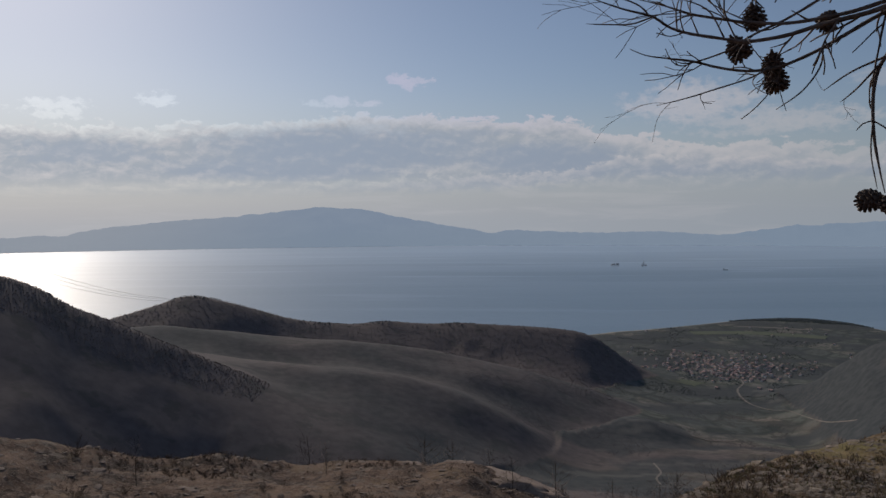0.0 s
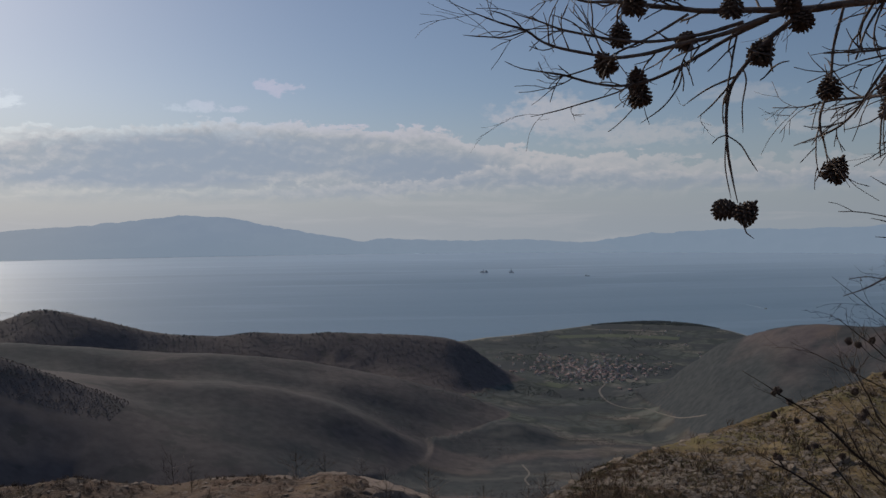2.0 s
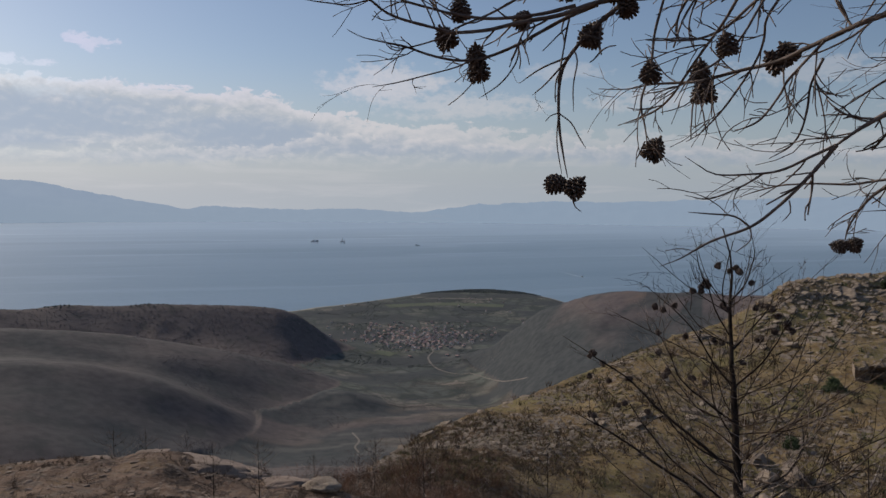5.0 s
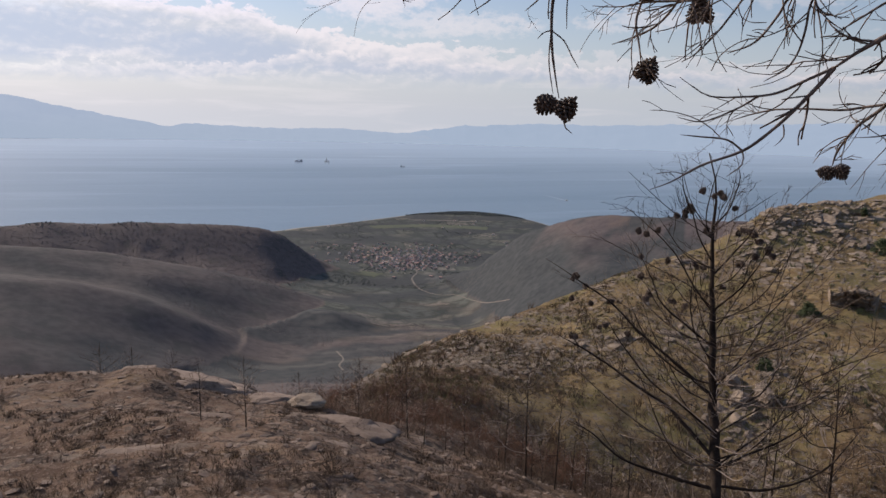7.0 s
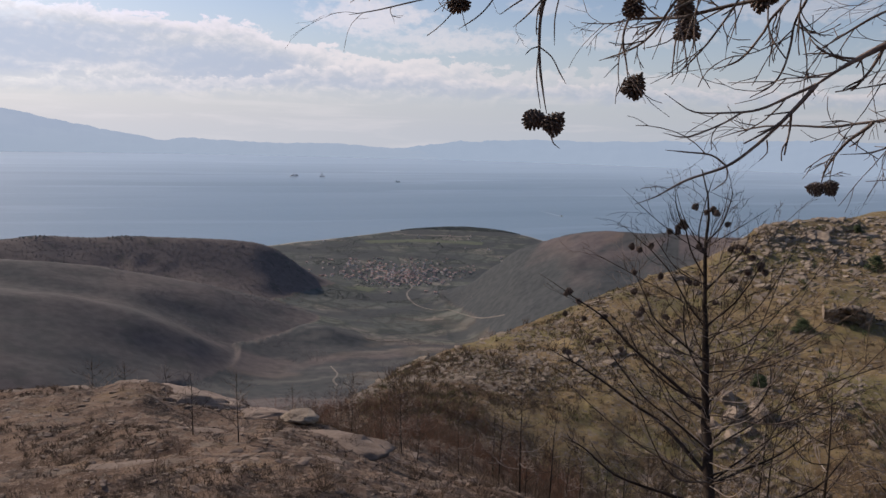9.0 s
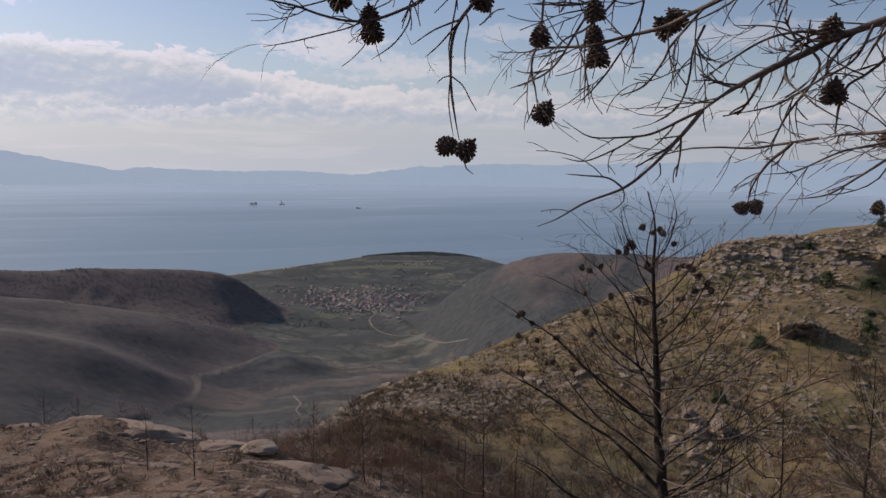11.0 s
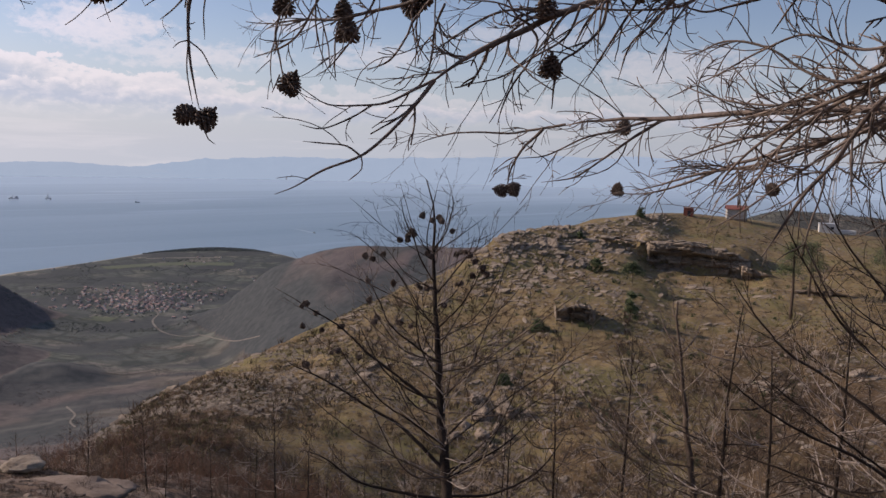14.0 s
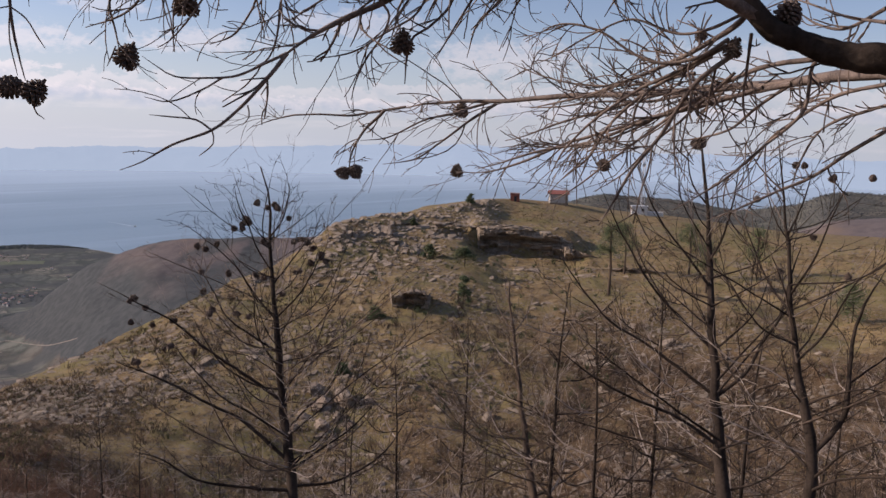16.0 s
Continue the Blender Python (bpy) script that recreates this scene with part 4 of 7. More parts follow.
limb(overhang, 0.0031, 0.0016, (1.422, 1.579, 0.531), (1.368, 1.657, 0.567), (1.31, 1.738, 0.587), (1.229, 1.822, 0.629), twigs=0.5)


def droops(tree, line, count, reach, seed):
    """Slender shoots hanging from a bough."""
    rnd = random.Random(seed)
    run = spline(line, 0.03)
    for _ in range(count):
        p = run[rnd.randrange(len(run))]
        out = Vector((rnd.uniform(-0.9, -0.1), rnd.uniform(-0.2, 0.7), rnd.uniform(-0.7, 0.15))).normalized()
        ln = reach * rnd.uniform(0.5, 1.2)
        mid = p + out * ln * 0.5
        limb(tree, 0.0036, 0.0019, p, mid, mid + (out + Vector((rnd.uniform(-0.3, 0.3), 0, -0.7))).normalized() * ln * 0.55, twigs=0.6, tlen=0.13)


droops(overhang, ((2.02, 0.60, 0.37), (1.854, 0.976, 0.543), (1.566, 1.435, 0.546)), 12, 0.34, 5)
droops(overhang, ((1.94, 0.61, 0.34), (1.787, 0.797, 0.365), (1.573, 1.044, 0.263)), 8, 0.26, 6)
cone(overhang, (0.862, 1.92, 0.571), 1.02, 0.1)
cone(overhang, (0.962, 1.866, 0.595), 0.91, 0.3)
cone(overhang, (1.078, 1.82, 0.543), 0.96, 0.2)
cone(overhang, (0.835, 1.952, 0.496), 0.96, 0.2)
cone(overhang, (0.805, 1.98, 0.424), 1.02, 0.5)
cone(overhang, (0.99, 1.887, 0.47), 0.81, 1.0)
cone(overhang, (0.884, 1.955, 0.381), 0.91, 0.1)
cone(overhang, (0.893, 1.959, 0.342), 1.02, 0.2)
cone(overhang, (1.151, 1.805, 0.429), 1.07, 0.4)
cone(overhang, (1.186, 1.755, 0.538), 0.96, 0.5)
cone(overhang, (1.217, 1.746, 0.497), 0.91, 0.5)
cone(overhang, (1.288, 1.735, 0.331), 0.91, 0.1)
cone(overhang, (1.312, 1.741, 0.13), 1.02, 0.5)
cone(overhang, (1.048, 1.796, 0.035), 0.87, 1.3)
cone(overhang, (1.081, 1.754, 0.026), 0.96, 0.7)
cone(overhang, (1.055, 1.179, 0.291), 0.69, 0.2)
cone(overhang, (1.576, 1.888, 0.374), 0.98, 0.2)
cone(overhang, (1.589, 1.886, 0.316), 1.21, 0.1)
cone(overhang, (1.725, 1.753, 0.391), 1.10, 0.8)
cone(overhang, (1.745, 1.728, 0.413), 1.04, 0.6)
# the forked bough
limb(overhang, 0.0186, 0.0102, (2.106, 0.413, 0.236), (1.946, 0.605, 0.34), (1.787, 0.797, 0.365), twigs=0.5)
limb(overhang, 0.0095, 0.0058, (1.787, 0.797, 0.365), (1.727, 0.873, 0.335), (1.653, 0.959, 0.305), (1.573, 1.044, 0.263), (1.525, 1.081, 0.232), (1.475, 1.116, 0.205), (1.424, 1.15, 0.173), (1.359, 1.195, 0.114), twigs=1.0, tlen=0.2)
limb(overhang, 0.0051, 0.0019, (1.359, 1.195, 0.114), (1.325, 1.221, 0.057), (1.275, 1.255, -0.008), (1.226, 1.284, -0.058), (1.155, 1.324, -0.09), (1.098, 1.351, -0.127), (1.057, 1.367, -0.144), twigs=0.25)
limb(overhang, 0.0039, 0.0013, (1.359, 1.195, 0.114), (1.326, 1.224, 0.092), (1.278, 1.264, 0.062), (1.227, 1.301, 0.054), (1.174, 1.337, 0.054), (1.147, 1.354, 0.07), (1.118, 1.369, 0.091), twigs=0.25)
limb(overhang, 0.0026, 0.0013, (1.253, 1.283, 0.055), (1.218, 1.309, 0.028), (1.165, 1.344, 0.001), (1.121, 1.371, 0.008), twigs=0.2)
limb(overhang, 0.0026, 0.0013, (1.235, 1.296, -0.058), (1.209, 1.315, -0.036), (1.166, 1.343, -0.031), (1.128, 1.367, -0.028), twigs=0.3)
limb(overhang, 0.0019, 0.0013, (1.235, 1.296, -0.058), (1.236, 1.294, -0.086), (1.211, 1.31, -0.113), twigs=0)
limb(overhang, 0.0019, 0.0013, (1.296, 1.252, -0.001), (1.298, 1.25, -0.026), (1.285, 1.26, -0.046), twigs=0)
limb(overhang, 0.0032, 0.0020, (1.498, 1.047, 0.232), (1.521, 1.042, 0.204), (1.521, 1.063, 0.162), (1.507, 1.098, 0.113), (1.5, 1.123, 0.063), (1.501, 1.138, 0.022), twigs=0.3)
limb(overhang, 0.0040, 0.0026, (1.637, 0.946, 0.302), (1.628, 0.956, 0.236), (1.594, 0.993, 0.182), (1.569, 1.009, 0.163), (1.554, 1.017, 0.119), (1.545, 1.016, 0.058), twigs=0.2)
limb(overhang, 0.0033, 0.0020, (1.681, 0.881, 0.317), (1.661, 0.93, 0.237), (1.646, 0.959, 0.184), (1.627, 0.992, 0.119), twigs=0.5)
limb(overhang, 0.0033, 0.0020, (1.721, 0.817, 0.336), (1.705, 0.865, 0.253), (1.679, 0.913, 0.201), (1.671, 0.936, 0.123), twigs=0.5)
limb(overhang, 0.0032, 0.0019, (1.565, 0.961, 0.275), (1.552, 0.991, 0.208), (1.51, 1.045, 0.166), (1.463, 1.099, 0.123), (1.406, 1.155, 0.103), twigs=0.6)
limb(overhang, 0.0032, 0.0013, (1.53, 1.006, 0.255), (1.512, 1.053, 0.252), (1.468, 1.114, 0.284), (1.419, 1.182, 0.293), twigs=0.5)
limb(overhang, 0.0034, 0.0014, (1.787, 0.797, 0.365), (1.786, 0.817, 0.309), (1.755, 0.874, 0.283), (1.68, 0.978, 0.283), (1.625, 1.042, 0.294), (1.557, 1.115, 0.304), twigs=0.6)
limb(overhang, 0.0043, 0.0014, (1.965, 0.697, 0.333), (1.921, 0.744, 0.314), (1.875, 0.792, 0.295), (1.832, 0.829, 0.281), (1.783, 0.866, 0.291), (1.737, 0.903, 0.272), twigs=0.6)
cone(overhang, (1.553, 1.03, 0.15), 0.84, 0.1)
cone(overhang, (1.533, 1.03, 0.275), 0.80, 0.2)
cone(overhang, (1.609, 0.93, 0.312), 0.84, 0.4)
cone(overhang, (1.651, 0.875, 0.306), 0.71, 0.5)
# the lower bough, farther off
limb(overhang, 0.030, 0.0186, (2.15, -0.35, -0.1), (2.435, -0.058, 0.027), (2.72, 0.234, 0.154), twigs=0)
limb(overhang, 0.0186, 0.0073, (2.72, 0.234, 0.154), (2.863, 0.39, 0.161), (2.998, 0.554, 0.159), (3.11, 0.773, 0.156), (3.203, 1.018, 0.151), (3.271, 1.285, 0.152), (3.313, 1.573, 0.155), (3.328, 1.877, 0.138), (3.287, 2.229, 0.13), (3.3, 2.481, 0.112), twigs=0.9, tlen=0.35)
limb(overhang, 0.0074, 0.0031, (3.302, 2.478, 0.113), (3.237, 2.664, 0.083), (3.202, 2.787, 0.067), (3.083, 2.986, 0.068), (3.047, 3.098, 0.054), (2.946, 3.262, -0.006), twigs=0.6, tlen=0.3)
limb(overhang, 0.0088, 0.0048, (3.24, 2.572, 0.089), (3.266, 2.742, -0.019), (3.323, 2.872, -0.127), (3.404, 2.975, -0.226), twigs=0.6)
limb(overhang, 0.0088, 0.0030, (3.594, 2.117, 0.142), (3.539, 2.243, 0.053), (3.468, 2.379, -0.063), (3.403, 2.496, -0.153), (3.312, 2.637, -0.184), twigs=0.6, tlen=0.3)
limb(overhang, 0.0073, 0.0030, (3.572, 2.148, 0.147), (3.49, 2.308, 0.092), (3.413, 2.448, 0.047), (3.31, 2.608, -0.044), (3.233, 2.728, -0.063), twigs=0.6, tlen=0.3)
cone(overhang, (3.653, 2.381, 0.117), 1.29, 0.4)
cone(overhang, (3.236, 2.859, -0.236), 1.19, 1.4)
cone(overhang, (3.28, 2.815, -0.227), 1.29, 1.4)
cone(overhang, (3.641, 2.392, -0.209), 1.09, 0.5)
# the dense fan of boughs
limb(overhang, 0.0074, 0.0031, (2.391, 0.353, 0.165), (2.445, 0.494, 0.154), (2.497, 0.631, 0.116), (2.53, 0.795, 0.098), (2.55, 0.97, 0.058), (2.555, 1.155, 0.013), (2.564, 1.314, -0.036), (2.6, 1.418, -0.056), twigs=0.75, tlen=0.18)
limb(overhang, 0.0080, 0.0034, (2.579, 0.45, 0.118), (2.636, 0.624, 0.093), (2.679, 0.814, 0.054), (2.704, 1.018, -0.0), (2.709, 1.235, -0.062), (2.725, 1.407, -0.127), (2.727, 1.586, -0.177), (2.742, 1.739, -0.185), twigs=0.75, tlen=0.18)
limb(overhang, 0.0069, 0.0031, (2.465, 0.495, 0.103), (2.503, 0.662, 0.06), (2.525, 0.843, 0.017), (2.531, 1.035, -0.052), (2.516, 1.237, -0.093), (2.515, 1.396, -0.137), (2.544, 1.5, -0.161), twigs=0.75, tlen=0.18)
limb(overhang, 0.0081, 0.0037, (2.097, 0.426, 0.268), (2.17, 0.477, 0.237), (2.226, 0.577, 0.198), (2.27, 0.697, 0.154), (2.311, 0.811, 0.123), (2.344, 0.931, 0.093), (2.369, 1.057, 0.07), (2.386, 1.188, 0.051), twigs=0.75, tlen=0.18)
limb(overhang, 0.0068, 0.0031, (2.149, 0.479, 0.161), (2.147, 0.571, 0.089), (2.147, 0.644, -0.024), (2.137, 0.72, -0.128), (2.129, 0.775, -0.229), (2.131, 0.807, -0.285), twigs=0.75, tlen=0.18)
limb(overhang, 0.0060, 0.0027, (2.149, 0.468, 0.193), (2.185, 0.632, 0.129), (2.22, 0.768, 0.077), (2.251, 0.899, 0.001), (2.287, 1.005, -0.081), (2.328, 1.092, -0.188), twigs=0.75, tlen=0.18)
limb(overhang, 0.0066, 0.0028, (2.322, 0.593, 0.177), (2.343, 0.772, 0.093), (2.372, 0.902, -0.002), (2.412, 0.992, -0.106), (2.432, 1.11, -0.191), twigs=0.75, tlen=0.18)
limb(overhang, 0.0053, 0.0025, (2.141, 0.493, 0.194), (2.156, 0.565, 0.159), (2.158, 0.658, 0.146), (2.154, 0.745, 0.174), (2.138, 0.838, 0.236), (2.116, 0.947, 0.256), (2.104, 1.045, 0.215), twigs=0.75, tlen=0.18)
limb(overhang, 0.0045, 0.0016, (2.144, 0.451, 0.257), (2.156, 0.541, 0.226), (2.16, 0.628, 0.218), (2.142, 0.745, 0.259), (2.133, 0.852, 0.229), (2.12, 0.962, 0.174), (2.112, 1.047, 0.146), twigs=0.75, tlen=0.18)
limb(overhang, 0.0051, 0.0020, (2.421, 0.637, 0.095), (2.46, 0.819, 0.068), (2.487, 1.0, 0.072), (2.509, 1.175, 0.058), (2.537, 1.324, 0.061), twigs=0.75, tlen=0.18)
limb(overhang, 0.0051, 0.0021, (2.436, 0.593, 0.087), (2.51, 0.75, 0.054), (2.574, 0.919, -0.013), (2.621, 1.1, -0.07), (2.652, 1.295, -0.064), (2.668, 1.498, -0.082), twigs=0.75, tlen=0.18)
limb(overhang, 0.0047, 0.0019, (2.237, 0.558, 0.081), (2.276, 0.696, 0.003), (2.319, 0.804, -0.06), (2.351, 0.922, -0.138), (2.374, 1.046, -0.222), (2.408, 1.145, -0.257), twigs=0.75, tlen=0.18)
limb(overhang, 0.0047, 0.0020, (2.25, 0.508, 0.123), (2.363, 0.66, 0.029), (2.467, 0.814, -0.067), (2.571, 0.948, -0.159), (2.665, 1.093, -0.225), twigs=0.75, tlen=0.18)
limb(overhang, 0.0049, 0.0020, (2.312, 0.633, 0.133), (2.374, 0.821, 0.112), (2.415, 1.025, 0.121), (2.461, 1.195, 0.156), (2.504, 1.356, 0.212), twigs=0.75, tlen=0.18)
limb(overhang, 0.0060, 0.0027, (2.5, 0.309, 0.189), (2.506, 0.378, 0.163), (2.527, 0.402, 0.036), (2.522, 0.499, -0.063), (2.513, 0.585, -0.147), (2.498, 0.676, -0.214), (2.49, 0.74, -0.255), twigs=0.75, tlen=0.18)
limb(overhang, 0.0074, 0.0032, (2.738, 0.167, 0.028), (2.798, 0.232, -0.005), (2.849, 0.337, -0.073), (2.896, 0.438, -0.147), (2.933, 0.563, -0.209), (2.961, 0.697, -0.276), (2.994, 0.804, -0.326), twigs=0.75, tlen=0.18)
limb(overhang, 0.0063, 0.0031, (2.625, 0.217, 0.115), (2.685, 0.35, 0.091), (2.748, 0.452, 0.038), (2.809, 0.545, -0.021), (2.871, 0.627, -0.095), (2.921, 0.73, -0.175), twigs=0.75, tlen=0.18)
limb(overhang, 0.0056, 0.0032, (2.735, 0.171, 0.075), (2.821, 0.282, 0.057), (2.9, 0.418, 0.009), (2.987, 0.497, -0.091), (3.076, 0.546, -0.189), twigs=0.75, tlen=0.18)
limb(overhang, 0.0054, 0.0030, (2.579, 0.45, 0.118), (2.633, 0.554, 0.058), (2.686, 0.649, -0.008), (2.731, 0.752, -0.034), (2.764, 0.879, -0.045), twigs=0.75, tlen=0.18)
limb(overhang, 0.0045, 0.0016, (2.214, 0.168, 0.22), (2.263, 0.258, 0.246), (2.307, 0.345, 0.286), (2.346, 0.437, 0.328), twigs=0.75, tlen=0.18)
limb(overhang, 0.0055, 0.0026, (2.306, 0.185, 0.266), (2.364, 0.275, 0.234), (2.414, 0.352, 0.253), (2.46, 0.421, 0.301), twigs=0.75, tlen=0.18)
limb(overhang, 0.0045, 0.0024, (2.154, 0.444, 0.206), (2.193, 0.461, 0.13), (2.23, 0.475, 0.05), (2.269, 0.472, -0.019), twigs=0.75, tlen=0.18)
cone(overhang, (2.169, 0.367, 0.249), 1.07, 0.6)
cone(overhang, (2.146, 0.483, 0.173), 0.73, 0.2)
cone(overhang, (2.501, 0.98, -0.127), 0.66, 1.4)
cone(overhang, (2.305, 0.621, 0.233), 0.53, 0.3)
# burnt pine on the slope below
limb(pine_a, 0.0814, 0.0071, (6.07, 6.33, -4.67), (6.2, 6.51, -4.23), (6.3, 6.7, -3.74), (6.39, 6.92, -3.12), (6.47, 7.1, -2.46), (6.53, 7.24, -1.79), (6.55, 7.32, -1.24), (6.57, 7.37, -0.69), (6.53, 7.43, -0.38), twigs=0.1, tlen=0.4, title='trunk')
limb(pine_a, 0.0229, 0.0081, (6.2, 6.56, -4.15), (5.73, 6.84, -4.03), (5.29, 7.08, -3.87), (4.98, 7.26, -3.58), (4.7, 7.35, -3.42), twigs=0.5, tlen=0.55)
limb(pine_a, 0.0255, 0.0086, (6.26, 6.69, -3.83), (5.99, 7.17, -3.38), (5.74, 7.47, -3.18), (5.35, 7.89, -2.86), (5.0, 8.2, -2.65), twigs=0.5, tlen=0.55)
limb(pine_a, 0.0229, 0.0055, (6.38, 6.9, -3.19), (6.06, 7.24, -2.83), (5.77, 7.5, -2.54), (5.44, 7.78, -2.15), (5.13, 7.97, -1.93), (4.79, 8.16, -1.68), twigs=0.5, tlen=0.55)
limb(pine_a, 0.0153, 0.0058, (6.44, 7.07, -2.61), (6.25, 7.37, -2.4), (6.11, 7.61, -2.2), (6.07, 7.77, -1.94), (5.98, 7.97, -1.6), twigs=0.5, tlen=0.55)
limb(pine_a, 0.0127, 0.0058, (6.48, 7.17, -2.21), (6.38, 7.41, -1.93), (6.3, 7.63, -1.63), (6.17, 7.84, -1.4), (5.94, 8.13, -1.12), twigs=0.5, tlen=0.55)
limb(pine_a, 0.0102, 0.0052, (6.53, 7.27, -1.65), (6.29, 7.24, -1.35), (6.1, 7.16, -1.06), (5.9, 7.07, -0.84), (5.73, 6.96, -0.55), twigs=0.5, tlen=0.55)
limb(pine_a, 0.0102, 0.0051, (6.55, 7.32, -1.24), (6.47, 7.0, -1.0), (6.32, 6.73, -0.71), (6.12, 6.49, -0.53), twigs=0.5, tlen=0.55)
limb(pine_a, 0.0127, 0.0060, (6.53, 7.23, -1.8), (6.83, 7.31, -1.62), (7.17, 7.36, -1.36), (7.4, 7.48, -1.13), twigs=0.5, tlen=0.55)
limb(pine_a, 0.0127, 0.0054, (6.51, 7.15, -2.21), (6.64, 6.89, -1.9), (6.69, 6.7, -1.6), (6.69, 6.54, -1.31), twigs=0.5, tlen=0.55)
limb(pine_a, 0.0076, 0.0032, (6.36, 6.88, -3.26), (6.45, 6.78, -2.96), (6.58, 6.63, -2.68), (6.6, 6.56, -2.39), (6.53, 6.57, -2.11), (6.42, 6.57, -1.96), twigs=0.5, tlen=0.55, wood=M_SILVER)
limb(pine_a, 0.0153, 0.0062, (6.32, 6.79, -3.53), (6.74, 6.85, -3.33), (7.13, 6.89, -3.21), (7.46, 7.02, -2.97), (7.67, 7.27, -2.71), twigs=0.5, tlen=0.55)
limb(pine_a, 0.0178, 0.0056, (6.26, 6.63, -3.94), (6.52, 6.46, -3.75), (6.85, 6.23, -3.5), (7.11, 6.08, -3.22), twigs=0.5, tlen=0.55)
limb(pine_a, 0.0204, 0.0060, (6.22, 6.56, -4.11), (6.78, 6.34, -4.15), (7.4, 6.16, -3.94), (7.93, 6.14, -3.51), twigs=0.5, tlen=0.55)
limb(pine_a, 0.0127, 0.0056, (6.43, 7.01, -2.82), (6.3, 7.22, -2.45), (6.3, 7.32, -2.05), (6.36, 7.33, -1.71), twigs=0.5, tlen=0.55)
limb(pine_a, 0.0102, 0.0058, (6.55, 7.29, -1.44), (6.55, 7.45, -1.18), (6.66, 7.52, -0.84), (6.78, 7.56, -0.53), twigs=0.5, tlen=0.55)
limb(pine_a, 0.0153, 0.0053, (6.31, 6.78, -3.56), (5.95, 7.01, -3.23), (5.64, 7.12, -2.98), (5.32, 7.29, -2.54), (5.12, 7.3, -2.25), twigs=0.5, tlen=0.55)
limb(pine_a, 0.0153, 0.0058, (6.39, 6.95, -3.05), (6.22, 7.23, -3.0), (6.01, 7.61, -2.75), (5.88, 7.98, -2.22), twigs=0.5, tlen=0.55)
limb(pine_a, 0.0061, 0.0037, (6.52, 7.19, -1.99), (6.77, 7.34, -1.83), (7.0, 7.55, -1.44), (7.13, 7.8, -1.18), twigs=0.5, tlen=0.55, wood=M_SILVER)
limb(pine_a, 0.0076, 0.0034, (6.31, 6.73, -3.68), (6.26, 6.97, -3.31), (6.07, 7.26, -3.04), (5.94, 7.41, -2.97), twigs=0.5, tlen=0.55, wood=M_SILVER)
cone(pine_a, (6.44, 7.63, -1.03), 1.27, 0.3)
cone(pine_a, (6.43, 7.59, -1.02), 0.88, 1.4)
cone(pine_a, (6.22, 7.59, -1.13), 1.27, 1.2)
cone(pine_a, (6.4, 7.64, -1.09), 1.35, 0.6)
cone(pine_a, (6.38, 7.63, -1.14), 1.20, 0.5)
cone(pine_a, (6.42, 7.2, -0.86), 1.09, 1.3)
cone(pine_a, (6.63, 7.26, -0.88), 1.24, 0.5)
cone(pine_a, (6.64, 7.3, -0.88), 1.08, 1.1)
cone(pine_a, (6.78, 7.49, -0.86), 1.29, 1.2)
cone(pine_a, (6.64, 7.52, -1.31), 1.38, 0.9)
cone(pine_a, (6.44, 7.23, -1.31), 1.18, 1.1)
cone(pine_a, (6.83, 7.28, -1.02), 1.13, 1.1)
cone(pine_a, (6.79, 7.16, -1.3), 1.14, 0.3)
cone(pine_a, (6.91, 7.19, -1.28), 1.18, 0.9)
cone(pine_a, (6.71, 6.9, -1.24), 1.12, 1.0)
cone(pine_a, (7.07, 7.13, -1.41), 1.09, 0.9)
cone(pine_a, (6.81, 6.82, -1.35), 1.17, 1.6)
cone(pine_a, (6.47, 7.45, -0.82), 1.36, 0.5)
cone(pine_a, (6.72, 6.83, -1.26), 1.20, 0.2)
cone(pine_a, (6.8, 6.93, -1.3), 0.91, 0.5)
cone(pine_a, (6.52, 7.66, -1.09), 1.17, 1.3)
cone(pine_a, (5.34, 8.36, -1.96), 1.19, 0.7)
cone(pine_a, (5.24, 8.16, -1.93), 1.07, 1.1)
cone(pine_a, (5.45, 8.29, -2.09), 1.24, 0.7)
cone(pine_a, (5.23, 8.24, -2.22), 1.14, 0.5)
cone(pine_a, (5.26, 8.28, -2.24), 0.88, 0.9)
cone(pine_a, (5.38, 8.04, -2.25), 1.06, 0.9)
cone(pine_a, (5.59, 7.95, -2.22), 1.08, 0.9)
cone(pine_a, (5.56, 7.86, -2.2), 1.12, 1.3)
cone(pine_a, (5.04, 7.93, -1.9), 1.04, 0.9)
cone(pine_a, (6.12, 7.99, -1.41), 1.16, 0.7)
cone(pine_a, (5.96, 7.82, -1.37), 0.98, 0.8)
cone(pine_a, (6.1, 7.75, -1.32), 1.15, 0.6)
cone(pine_a, (5.98, 7.96, -1.37), 1.07, 0.8)
cone(pine_a, (5.93, 7.91, -1.34), 1.17, 0.7)
cone(pine_a, (5.77, 7.63, -1.61), 1.16, 1.0)
cone(pine_a, (5.99, 7.4, -1.62), 1.12, 0.6)
cone(pine_a, (6.21, 7.69, -1.71), 0.94, 0.8)
cone(pine_a, (5.93, 7.8, -1.89), 1.33, 0.7)
cone(pine_a, (6.27, 7.27, -1.66), 1.07, 0.8)
cone(pine_a, (6.32, 7.27, -1.7), 0.92, 0.7)
cone(pine_a, (6.57, 7.45, -1.75), 1.27, 1.1)
cone(pine_a, (6.1, 7.38, -2.13), 1.08, 0.5)
cone(pine_a, (6.2, 7.56, -2.17), 1.03, 0.9)
cone(pine_a, (5.9, 7.6, -2.08), 1.33, 0.4)
cone(pine_a, (6.8, 6.67, -1.41), 1.30, 1.2)
cone(pine_a, (7.12, 7.01, -1.52), 1.23, 0.7)
